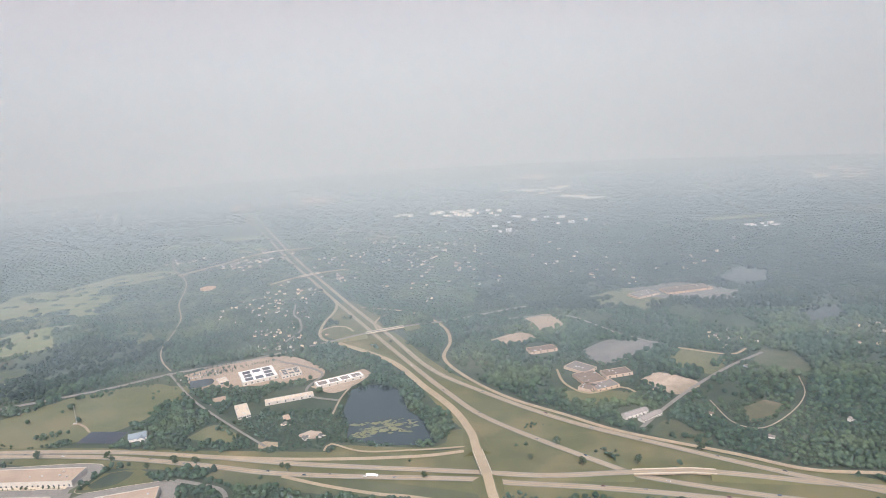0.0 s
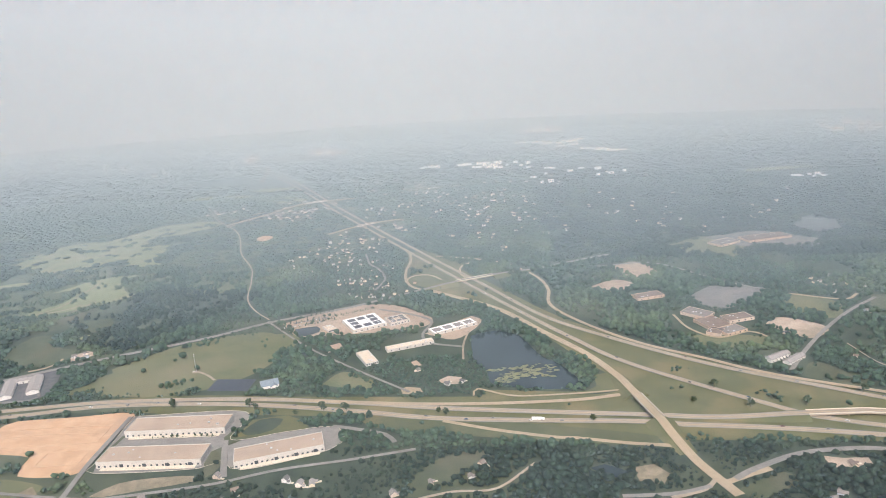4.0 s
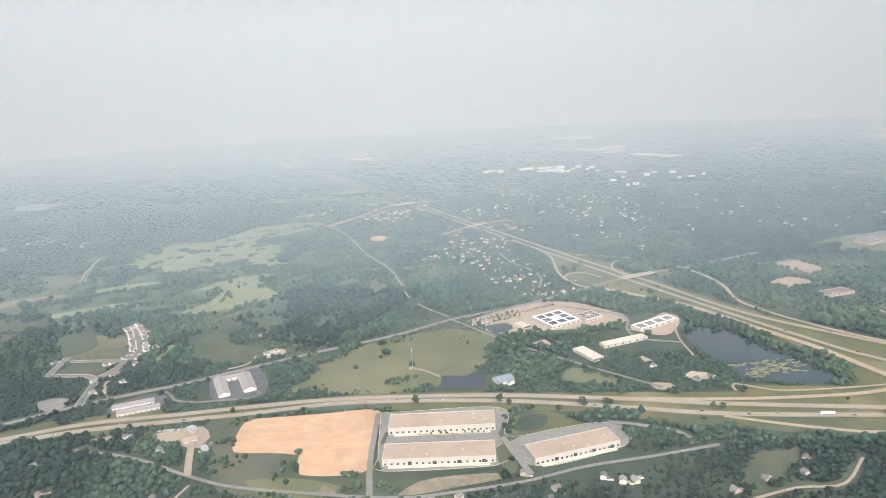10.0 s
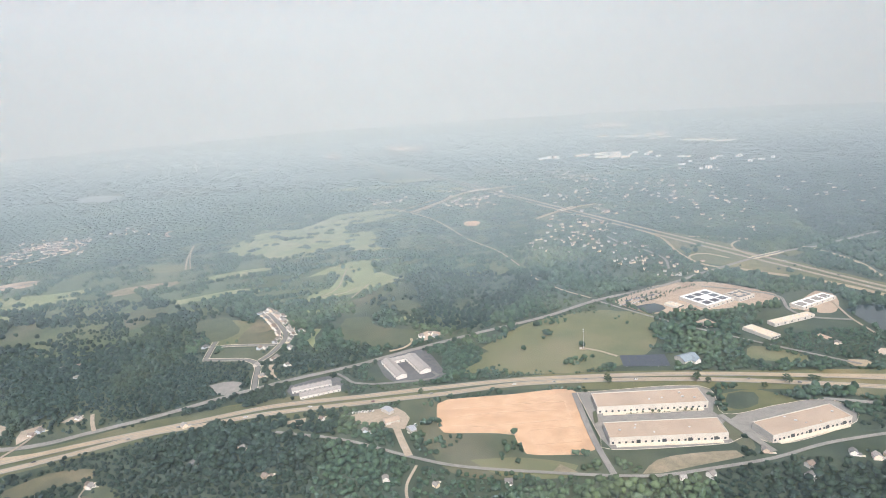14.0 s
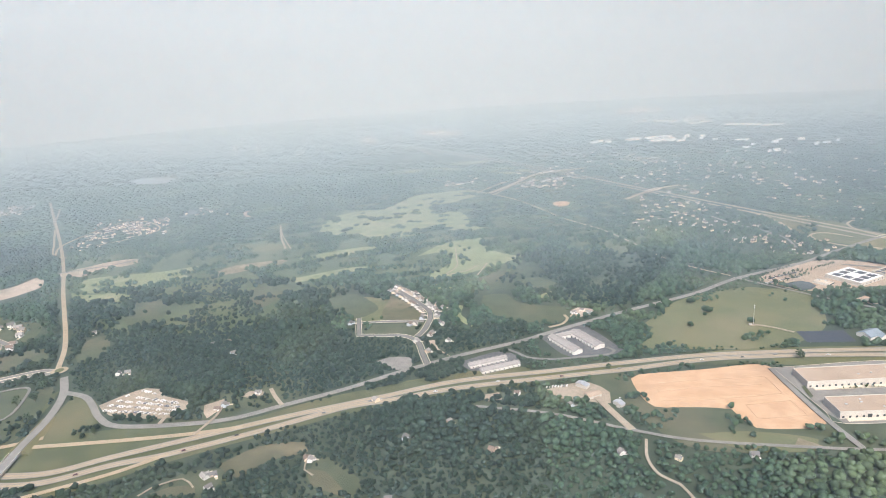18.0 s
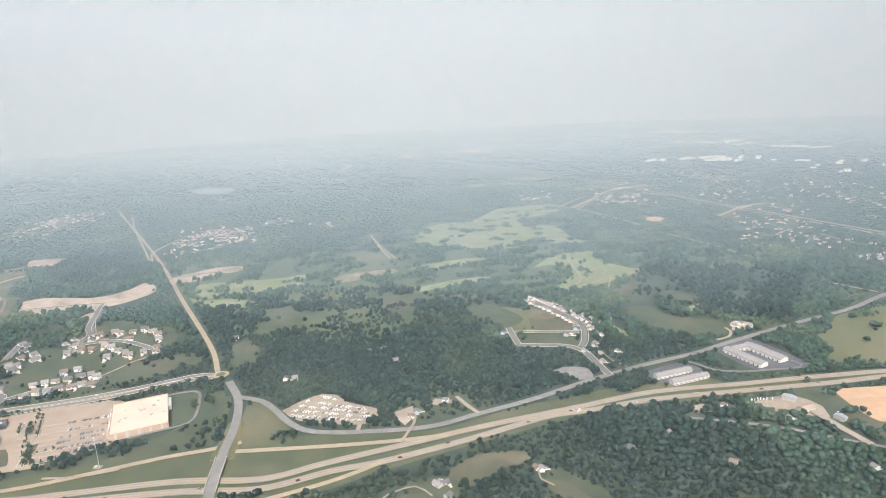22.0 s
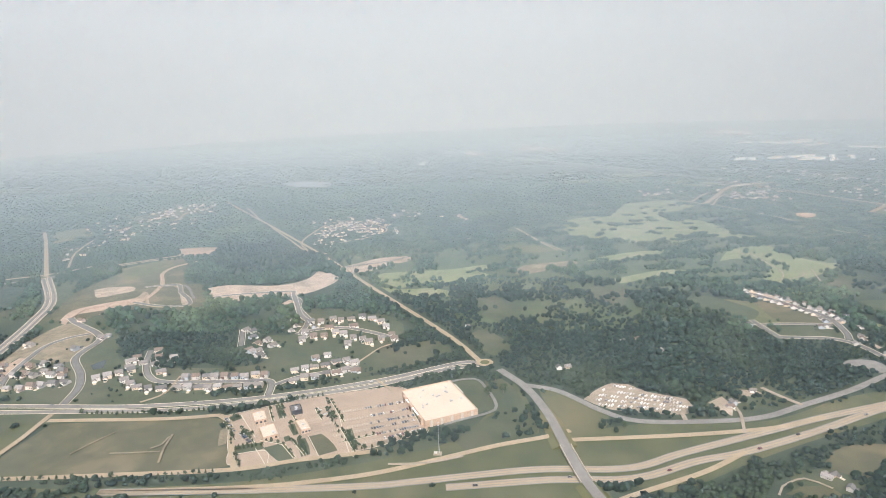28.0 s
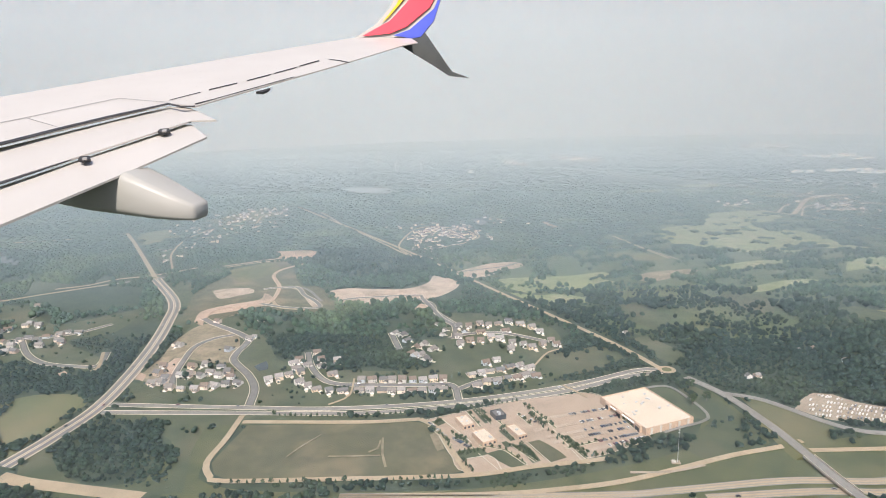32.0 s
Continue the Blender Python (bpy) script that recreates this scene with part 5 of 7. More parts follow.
# ---------- materials ----------
M = {
    "grass": mat("rough_grass", (0.026, 0.04, 0.022), (0.042, 0.058, 0.03), 0.06, (0.07, 0.082, 0.042), 0.01, 1.0, 0.5, 0.6),
    "understorey": mat("woodland_understorey", (0.022, 0.043, 0.027), (0.042, 0.07, 0.039), 0.1, (0.078, 0.106, 0.052), 0.01, 1.0, 0.5, 0.6),
    "verge": mat("verge_grass", (0.078, 0.086, 0.029), (0.108, 0.108, 0.04), 0.05, (0.168, 0.142, 0.064), 0.018, 1.0, 0.3, 0.8),
    "verge_green": mat("green_verge_grass", (0.06, 0.073, 0.03), (0.084, 0.092, 0.038), 0.05, (0.125, 0.115, 0.055), 0.018, 1.0, 0.3, 0.8),
    "meadow": mat("meadow_grass", (0.092, 0.104, 0.044), (0.12, 0.125, 0.056), 0.04, (0.16, 0.146, 0.076), 0.012, 1.0, 0.3, 0.8),
    "golf": mat("mown_grass", (0.15, 0.178, 0.082), (0.2, 0.222, 0.115), 0.035, (0.26, 0.255, 0.155), 0.02, 1.0, 0.2, 0.5),
    "field_dry": mat("dry_field_grass", (0.072, 0.074, 0.036), (0.1, 0.094, 0.048), 0.07, (0.175, 0.145, 0.085), 0.028, 1.0, 0.3, 0.8),
    "rough": mat("rough_pale_grass", (0.056, 0.078, 0.036), (0.08, 0.1, 0.048), 0.04, (0.115, 0.125, 0.064), 0.012, 1.0, 0.3, 0.8),
    "track": mat("worn_concrete", (0.23, 0.2, 0.157), (0.268, 0.234, 0.183), 0.1, (0.297, 0.259, 0.204), 0.03, 0.9),
    "lawn": mat("mown_lawn", (0.05, 0.064, 0.03), (0.07, 0.082, 0.04), 0.06, (0.105, 0.1, 0.058), 0.016, 1.0, 0.3, 0.8),
    "soil": mat("bare_soil", (0.34, 0.25, 0.185), (0.42, 0.315, 0.235), 0.12, (0.22, 0.18, 0.125), 0.03, 1.0, 0.3, 0.5),
    "soil_pale": mat("pale_sandy_soil", (0.33, 0.262, 0.2), (0.43, 0.35, 0.275), 0.1, (0.2, 0.172, 0.118), 0.022, 1.0, 0.3, 0.5),
    "dirt": mat("graded_soil", (0.43, 0.275, 0.16), (0.5, 0.335, 0.205), 0.1, (0.36, 0.235, 0.145), 0.03, 1.0, 0.3, 0.5),
    "concrete_road": mat("concrete_paving", (0.296, 0.239, 0.157), (0.346, 0.277, 0.183), 0.15, (0.253, 0.207, 0.138), 0.03, 0.9, 0.1, 2.0),
    "asphalt_pale": mat("worn_asphalt", (0.176, 0.167, 0.15), (0.22, 0.207, 0.185), 0.2, (0.15, 0.143, 0.132), 0.03, 0.9, 0.1, 2.0),
    "gravel": mat("gravel", (0.27, 0.225, 0.165), (0.323, 0.27, 0.206), 0.3, (0.217, 0.184, 0.135), 0.05, 1.0, 0.2, 2.0),
    "lot": mat("parking_asphalt", (0.306, 0.238, 0.175), (0.352, 0.278, 0.207), 0.1, (0.26, 0.207, 0.154), 0.03, 0.95, 0.1, 2.0),
    "bay": mat("pale_worn_paving", (0.32, 0.256, 0.19), (0.36, 0.29, 0.22), 0.15, (0.28, 0.228, 0.17), 0.04, 0.95),
    "leaf": mat("tree_leaves", (0.0095, 0.021, 0.0135), (0.022, 0.039, 0.0215), 0.3, (0.038, 0.056, 0.027), 0.014, 0.9, 1.0, 1.6, 0, 0.15, 0.3),
    # leaves of open woods, also the lit tone of the painted sun patch
    "leaf_open": mat("open_and_sunlit_wood_leaves", (0.024, 0.048, 0.03), (0.047, 0.079, 0.044), 0.2, (0.086, 0.118, 0.058), 0.01, 0.9, 1.0, 1.6, 0, 0.15, 0.35),
    "leaf_lone": mat("lone_tree_leaves", (0.028, 0.0455, 0.0175), (0.0525, 0.0735, 0.028), 0.5, (0.035, 0.0595, 0.0245), 0.05, 0.9, 1.0, 1.6, 0, 0.15),
    "street": mat("street_asphalt", (0.128, 0.123, 0.115), (0.162, 0.157, 0.145), 0.2, (0.196, 0.187, 0.17), 0.04, 0.9, 0.1, 2.0),
    "field_pale": mat("worn_dry_grass", (0.15, 0.13, 0.08), (0.22, 0.185, 0.12), 0.2, (0.29, 0.24, 0.165), 0.07, 1.0),
    "dirt_pale": mat("compacted_pale_soil", (0.5, 0.345, 0.215), (0.55, 0.39, 0.25), 0.2, None, 0.1, 1.0),
    "bark": mat("bark", (0.1, 0.075, 0.05), (0.15, 0.115, 0.08), 2.0, None, 0.1, 0.95),
    "asphalt_new": mat("dark_new_asphalt", (0.07, 0.07, 0.072), (0.1, 0.1, 0.1), 0.3, (0.13, 0.125, 0.12), 0.05, 0.9, 0.1, 2.0),
    "curb": mat("pale_concrete_kerb", (0.5, 0.446, 0.352), (0.57, 0.509, 0.405), 0.5, None, 0.1, 0.9),
    "brick": mat("tan_brick_wall", (0.42, 0.31, 0.22), (0.48, 0.36, 0.26), 0.5, None, 0.1, 0.9),
    "glass": mat("dark_window_glass", (0.02, 0.025, 0.03), (0.035, 0.04, 0.045), 0.3, None, 0.1, 0.12, 0, 1, 0, 0.6),
    "metal": mat("galvanised_metal", (0.5, 0.51, 0.52), (0.6, 0.61, 0.62), 1.0, None, 0.1, 0.45, 0, 1, 0.7),
    "white": mat("white_paint", (0.78, 0.78, 0.76), (0.83, 0.83, 0.81), 1.0, None, 0.1, 0.5),
    "solar": mat("solar_cell_glass", (0.03, 0.033, 0.042), (0.04, 0.044, 0.055), 0.5, None, 0.1, 0.35, 0, 1, 0, 0.5),
    "algae": mat("pond_algae", (0.137, 0.144, 0.0612), (0.187, 0.18, 0.0864), 0.3, (0.0936, 0.108, 0.0504), 0.1, 0.9, 0.2, 1.0),
    "water": mat("still_pond_water", (0.02, 0.032, 0.034), (0.028, 0.04, 0.04), 0.02, None, 0.1, 0.08, 0.04, 0.8, 0, 0.5),
    "roof_cream": mat("cream_roof_membrane", (0.522, 0.446, 0.347), (0.576, 0.495, 0.392), 0.1, (0.468, 0.405, 0.315), 0.05, 0.8),
    "roof_pale": mat("pale_roof_membrane", (0.33, 0.256, 0.19), (0.37, 0.29, 0.218), 0.1, (0.29, 0.228, 0.17), 0.04, 0.8),
    "wall_pale": mat("pale_precast_wall", (0.44, 0.415, 0.37), (0.5, 0.475, 0.425), 0.2, None, 0.1, 0.8),
}


ROAD_Z = 0.72
BUILT = HOMES_EAST_ROW + HOMES_EAST_ROW_B + HOMES_HILL + HOMES_WEST + HOMES_MIDDLE + HOMES_WOOD + HOMES_FAR_WEST + HOMES_LOOP + WOOD_HOMES
BLOCKS = WAREHOUSES + [STORE] + SHOPS + OFFICES + SCHOOL + ROW_HOUSES + YARD_SHEDS + [BLUE_HOUSE, SOLAR_FIELD]

# ---------- air ----------
def air(name, density, y0, z1, label, tint=(0.63, 0.85, 1.0)):
    """A body of hazy air; the far valley's air is thicker."""
    m = bpy.data.materials.new(name)
    m.use_nodes = True
    hn = m.node_tree
    hn.nodes.remove(hn.nodes["Principled BSDF"])
    scatter = hn.nodes.new("ShaderNodeVolumeScatter")
    scatter.inputs["Color"].default_value = (*tint, 1)
    scatter.inputs["Density"].default_value = density
    scatter.inputs["Anisotropy"].default_value = -0.35
    soak = hn.nodes.new("ShaderNodeVolumeAbsorption")
    soak.inputs["Color"].default_value = (0.0, 0.72, 1.0, 1)
    soak.inputs["Density"].default_value = density * 0.13
    both = hn.nodes.new("ShaderNodeAddShader")
    hn.links.new(scatter.outputs[0], both.inputs[0])
    hn.links.new(soak.outputs[0], both.inputs[1])
    hn.links.new(both.outputs[0], hn.nodes["Material Output"].inputs["Volume"])
    v = [(x, y, z) for z in (-90, z1) for y in (y0, 6500) for x in (-7000, 6000)]
    ob = new(name, mesh_from(name, v, [(0, 2, 3, 1), (4, 5, 7, 6), (0, 1, 5, 4), (2, 6, 7, 3), (0, 4, 6, 2), (1, 3, 7, 5)], m))
    tagged(ob, label, "haze", kind="structure")


air("air_haze", 0.00013, -3000, 640, "thin grey summer haze lying over the whole country", (0.6, 0.83, 1.0))
air("valley_haze", 0.00064, 600, 620, "thicker grey haze over the middle country")
air("far_haze", 0.00006, 1300, 600, "thick pale haze lying in the far valley")

# ---------- ground ----------
GX = np.concatenate([np.linspace(-6500, -2500, 12), np.linspace(-2400, 1500, 60), np.linspace(1700, 5500, 12)])
GY = np.concatenate([np.linspace(-2500, 200, 10), np.linspace(250, 1300, 20), np.linspace(1350, 3100, 36), np.linspace(3300, 6200, 8)])
gv = [(x, y, terrain(y)) for y in GY for x in GX]
nx = len(GX)
gf = [(j * nx + i, j * nx + i + 1, (j + 1) * nx + i + 1, (j + 1) * nx + i) for j in range(len(GY) - 1) for i in range(nx - 1)]
ground_me = mesh_from("ground", gv, gf, M["grass"])
ground_me.materials.append(M["understorey"])
ground_me.polygons.foreach_set("material_index", [1 if gv[q[0]][1] > 890 else 0 for q in gf])
tagged(new("ground", ground_me), "rough green country ground reaching to the hazy horizon", "ground", kind="structure")
# pale sky and distance close the view all round
sky_m = bpy.data.materials.new("pale_hazy_sky")
sky_m.use_nodes = True
sn = sky_m.node_tree
sn.nodes.remove(sn.nodes["Principled BSDF"])
glow = sn.nodes.new("ShaderNodeEmission")
pos = sn.nodes.new("ShaderNodeNewGeometry")
xyz = sn.nodes.new("ShaderNodeSeparateXYZ")
sn.links.new(pos.outputs["Position"], xyz.inputs[0])
up = sn.nodes.new("ShaderNodeMapRange")
up.inputs["From Min"].default_value, up.inputs["From Max"].default_value = 0.0, 750.0
sn.links.new(xyz.outputs["Z"], up.inputs["Value"])
cloud = sn.nodes.new("ShaderNodeTexNoise")
cloud.inputs["Scale"].default_value, cloud.inputs["Detail"].default_value = 0.0016, 4.0
sn.links.new(pos.outputs["Position"], cloud.inputs["Vector"])
lift = sn.nodes.new("ShaderNodeMath")
lift.operation = "MULTIPLY_ADD"
lift.inputs[1].default_value, lift.inputs[2].default_value = 0.22, -0.11
sn.links.new(cloud.outputs["Fac"], lift.inputs[0])
both_ = sn.nodes.new("ShaderNodeMath")
sn.links.new(up.outputs["Result"], both_.inputs[0])
sn.links.new(lift.outputs[0], both_.inputs[1])
ramp = sn.nodes.new("ShaderNodeValToRGB")
ramp.color_ramp.elements[0].color = (0.38, 0.395, 0.415, 1)
ramp.color_ramp.elements[1].color = (0.575, 0.525, 0.53, 1)
mid = ramp.color_ramp.elements.new(0.4)
mid.color = (0.48, 0.46, 0.475, 1)
sn.links.new(both_.outputs[0], ramp.inputs["Fac"])
sn.links.new(ramp.outputs["Color"], glow.inputs["Color"])
sn.links.new(glow.outputs[0], sn.nodes["Material Output"].inputs["Surface"])
ring = [(-575 + 4250 * math.cos(a), 100 + 4250 * math.sin(a)) for a in np.linspace(0, 2 * math.pi, 97)]
rv = [(x, y, z) for x, y in ring for z in (-60, 1500)]
rf = [(2 * i, 2 * i + 1, 2 * i + 3, 2 * i + 2) for i in range(96)]
tagged(new("backdrop_sky", mesh_from("backdrop_sky", rv, rf, sky_m)), "pale grey hazy summer sky at the horizon", "sky", kind="structure")

zf = 0.05
for name, (mname, pts) in FIELDS.items():
    zf += 0.003
    base = name.split(".")[0]
    tagged(new(base, drape(sheet(base, pts, zf, M[mname]))), FIELD_LABELS.get(base, "open ground of " + base.replace("_", " ")), "ground", kind="structure")
for name, pts in PONDS.items():
    tagged(new("pond", drape(sheet("pond", pts, 0.6, M["water"]))), "dark still pond with a grassy bank", "pond", kind="structure")
rng = random.Random(31)
for pts in ALGAE:
    p = np.array(pts, float)
    (xa, ya), (xb, yb) = p.min(0), p.max(0)
    av, af = [], []
    for k in range(70):
        cx, cy = rng.uniform(xa, xb), rng.uniform(ya, yb)
        if not inside(np.array([cx]), np.array([cy]), pts)[0]:
            continue
        n = 9
        turn, wide, deep = rng.uniform(-0.3, 0.5), rng.uniform(1.2, 4.6), rng.uniform(0.6, 1.9)
        q = len(av)
        for j in range(n):
            a = 6.283 * j / n
            r = rng.uniform(0.6, 1.25)
            ex, ey = wide * r * math.cos(a), deep * r * math.sin(a)
            av.append((cx + ex * math.cos(turn) - ey * math.sin(turn), cy + ex * math.sin(turn) + ey * math.cos(turn), 0.63 + 0.0006 * k))
        af.append(tuple(range(q, q + n)))
    tagged(new("algae_mat", mesh_from("algae_mat", av, af, M["algae"])), "torn yellow-green algae mats floating on the pond", "algae", kind="stuff")

# ---------- roads ----------
LINES = {}
SPANS = []
zr = 0.72
for name, (w, mname, pts) in ROADS.items():
    base = name.split(".")[0]
    line = curve_points(pts, 5.0)
    LINES[name] = (line, w)
    z = np.full(len(line), zr) + np.array([terrain(q[1]) for q in line])
    zr += 0.006
    if name in RAISED:
        (bx, by), high, half = RAISED[name]
        d = np.hypot(line[:, 0] - bx, line[:, 1] - by)
        rise = high * (lambda u: u * u * (3 - 2 * u))(np.clip((half * 4.5 - d) / (half * 3.5), 0, 1))
        z = z + rise
        for sel in (np.nonzero((d > half) & (rise > 0.2))[0],):
            for run in np.split(sel, np.nonzero(np.diff(sel) > 1)[0] + 1):
                if len(run) > 1:
                    tagged(new("embankment", bank(line[run], w, z[run])), "grassy embankment carrying the road", "embankment", kind="structure")
        on = np.nonzero(d <= half + 5)[0]
        SPANS.append((name, line[on], w, z[on]))
    if base in ("residential_street", "west_road"):
        for off in (w / 2 + 0.95, -w / 2 - 0.95):
            tagged(new("sidewalk", ribbon("sidewalk", line, 0.5, z - 0.06, M["curb"], off)), "pale concrete sidewalk strip beside the street", "sidewalk", kind="structure")
        if base == "residential_street":
            mname = "street"
    ob = new(base, ribbon(base, line, w, z, M[mname], thick=0.4))
    tagged(ob, ROAD_LABELS.get(base, "narrow pale road"), "road", kind="structure")
    if base == "west_highway" and w > 10:
        for off in (2.9, -2.9):
            tagged(new("carriageway", ribbon("carriageway", line, 2.9, z + 0.06, M["street"], off)), "grey asphalt carriageway of the western highway", "carriageway", kind="structure")
        for off, ww in ((0.9, 0.4), (-0.9, 0.4), (w / 2, 0.5), (-w / 2, 0.5)):
            tagged(new("median", ribbon("median", line, ww, z + 0.12, M["curb"], off)), "pale concrete median kerb strip", "median", kind="structure")
    if base.endswith("_lanes"):
        for off in (w / 2 + 0.35, -w / 2 - 0.35):
            tagged(new("shoulder", ribbon("shoulder", line, 0.7, z - 0.03, M["asphalt_pale"], off)), "grey asphalt shoulder along the carriageway", "shoulder", kind="structure")
        lane_marks(line, w, z)
# lots get kerbs round their outline
for name in ("warehouse_paving", "store_lot"):
    p = np.array(FIELDS[name][1], float)
    q = curve_points(np.vstack([p, p[:1]]), 6.0)
    tagged(new("kerb", ribbon("kerb", q, 0.28, 0.62, M["curb"])), "pale concrete kerb round a lot", "kerb", kind="structure")

for x, y in ROUNDABOUTS:
    a = np.linspace(0, 2 * math.pi, 33)
    ringline = np.c_[x + 5.4 * np.cos(a), y + 5.4 * np.sin(a)]
    tagged(new("roundabout", ribbon("roundabout", ringline, 3.2, 1.3 + terrain(y), M["concrete_road"])), "pale concrete roundabout carriageway", "roundabout", kind="structure")
    tagged(new("roundabout_island", prism("roundabout_island", [(x + 3.7 * math.cos(t), y + 3.7 * math.sin(t)) for t in a[:-1]], 0, 1.5, M["verge"])), "round planted roundabout island", "island", kind="structure")

# planted islands in the parking lots, and tracks on the bare lot
for a, b in CAR_ROWS[:6]:
    a, b = np.array(a, float), np.array(b, float)
    run = curve_points([b, a + (a - b) * 0.9], 3.0)
    tagged(new("parking_bays", ribbon("parking_bays", run, 3.6, 0.5, M["bay"])), "paler worn parking bays in the store lot", "parking bays", kind="structure")
    u = (a - b) / np.linalg.norm(a - b)
    side = np.array([-u[1], u[0]])
    lv, lf = [], []
    for k in range(int(np.linalg.norm(run[-1] - run[0]) / 1.7)):
        c = run[0] + u * 1.7 * k
        q = len(lv)
        lv += [(*(c + side * sx * 1.7 + u * ux * 0.09), 0.655) for sx, ux in ((-1, -1), (1, -1), (1, 1), (-1, 1))]
        lf.append((q, q + 1, q + 2, q + 3) if side[0] * u[1] - side[1] * u[0] > 0 else (q + 3, q + 2, q + 1, q))
    tagged(new("bay_markings", mesh_from("bay_markings", lv, lf, M["curb"])), "white painted lines between parking bays", "markings", kind="stuff")
for a, b, wide in ISLANDS:
    l = curve_points([a, b], 3.0)
    tagged(new("island_kerb", ribbon("island_kerb", l, wide + 0.9, 0.7, M["curb"])), "pale kerb of a planted parking island", "kerb", kind="structure")
    tagged(new("island_planting", ribbon("island_planting", l, wide, 0.78, M["verge"])), "low green planting in a parking island", "planting", kind="structure")
for pts in LOT_KERBS:
    tagged(new("island_kerb", ribbon("island_kerb", curve_points(pts, 3.0), 0.4, 0.72, M["curb"])), "pale kerb between parking bays", "kerb", kind="structure")
for pts in DIRT_TRACKS:
    tagged(new("dirt_track", ribbon("dirt_track", np.array(pts, float), 0.6, 0.62, M["dirt_pale"])), "pale compacted track on the bare building lot", "track", kind="structure")
for x, y in WATER_TOWERS:
    wt = tagged(new("water_tower"), "pale far-off water tower with round tank", "water tower", "far water towers")
    wt.location = (x, y, terrain(y))
    part("stem", tube("tower_stem", (0, 0, 0), (0, 0, 24), 2.0, M["white"], 10, 1.3), wt)
    v0, f0 = ico()
    v0 = v0 / np.linalg.norm(v0, axis=1)[:, None]
    part("tank", mesh_from("tower_tank", [(6.5 * a, 6.5 * b, 27 + 4.5 * c) for a, b, c in v0], [tuple(int(k) for k in q) for q in f0], M["white"], True), wt)

rz_ = tagged(new("reservoir"), "low round orange-tan covered water reservoir", "reservoir")
rz_.location = (-532, 1046, 0)
part("wall", tube("reservoir_wall", (0, 0, 0), (0, 0, 4.0), 13.5, M["dirt_pale"], 32), rz_)
part("roof", tube("reservoir_roof", (0, 0, 4.0), (0, 0, 4.9), 13.9, M["dirt_pale"], 32, 9.0), rz_)

# ---------- bridges ----------
for name, line, w, z in SPANS:
    br = tagged(new("bridge"), "pale concrete road bridge with parapets and piers", "bridge")
    br.location = (*line[len(line) // 2], 0)
    o = line[len(line) // 2]
    part("deck", ribbon("deck", line - o, w + 1.2, z - 0.42, M["concrete_road"], thick=0.7), br)
    for off in (w / 2 + 0.45, -w / 2 - 0.45):
        part("parapet", ribbon("parapet", line - o, 0.3, z + 0.75, M["curb"], off, 1.2), br)
    n = sides(line - o)
    k = len(line)
    for i in (k // 4, k // 2, 3 * k // 4):
        for s in (-0.33, 0.33):
            c = line[i] - o + n[i] * w * s
            part("pier", tube("pier", (c[0], c[1], 0), (c[0], c[1], z[i] - 1.0), 0.5, M["concrete_road"], 8), br)

# ---------- woods ----------
def woodland(box, step, size, seed, thin):
    x0, x1, y0, y1 = box
    rng = np.random.default_rng(seed)
    gx, gy = np.meshgrid(np.arange(x0, x1, step), np.arange(y0, y1, step))
    x, y = gx.ravel() + rng.uniform(-0.5, 0.5, gx.size) * step, gy.ravel() + rng.uniform(-0.5, 0.5, gx.size) * step
    far = size > 8
    keep = patchy(x * (0.5 if far else 1), y, 70 if far else (35 if size < 2.2 else 17), 3) + rng.normal(0, 0.08 if far else 0.3, len(x)) > thin
    for name, (mname, pts) in FIELDS.items():
        if mname in ("verge", "verge_green", "meadow", "lawn", "golf", "rough"):
            hit = inside(x + 5 * patchy(x, y, 10, 40), y + 5 * patchy(x, y, 10, 41), pts)
        else:
            hit = inside(x, y, pts)
        if mname == "rough":
            hit &= patchy(x * 0.7, y, 9 if name == "golf_rough" else 7, 50) < (-0.2 if name == "golf_rough" else -0.45)
        if mname == "golf":
            hit &= ~((patchy(x * 0.6, y, 6, 30) > 0.45) & (rng.random(len(x)) < 0.8))
        if mname in ("lawn", "verge", "verge_green", "golf", "meadow") and name.split(".")[0] not in ("lawn",):
            hit &= ~((patchy(x, y, 9, 8) > (0.1 if name.startswith("brush") else 0.8 if mname == "meadow" else 1.05)) & (rng.random(len(x)) < 0.5))
        elif name.startswith("lawn"):
            hit &= ~(rng.random(len(x)) < 0.06)
        keep &= ~hit
    for pts, count in FAR_HOMES:
        keep &= ~(inside(x, y, pts) & (rng.random(len(x)) < 0.22))
    for pts in list(PONDS.values()):
        keep &= ~inside(x, y, pts)
    for line, w in LINES.values():
        keep &= ~near_line(x, y, line, w / 2 + 1.8 + size * 0.6)
    for bx, by in ROUNDABOUTS:
        keep &= np.hypot(x - bx, y - by) > 11
    for bx, by in BUILT:
        keep &= np.hypot(x - bx, y - by) > 4.6
    for cx, cy, lx, ly, yaw, h in BLOCKS:
        keep &= np.hypot(x - cx, y - cy) > 0.55 * math.hypot(lx, ly) + 2
    x, y = x[keep], y[keep]
    r = size * rng.uniform(0.5, 1.35, len(x)) * (1 + 0.25 * patchy(x, y, 25, 21))
    r = np.clip(r, size * (0.75 if size > 4 else 0.45), size * 1.7)
    return x, y, r, r * rng.uniform(1.6, 2.4, len(x))


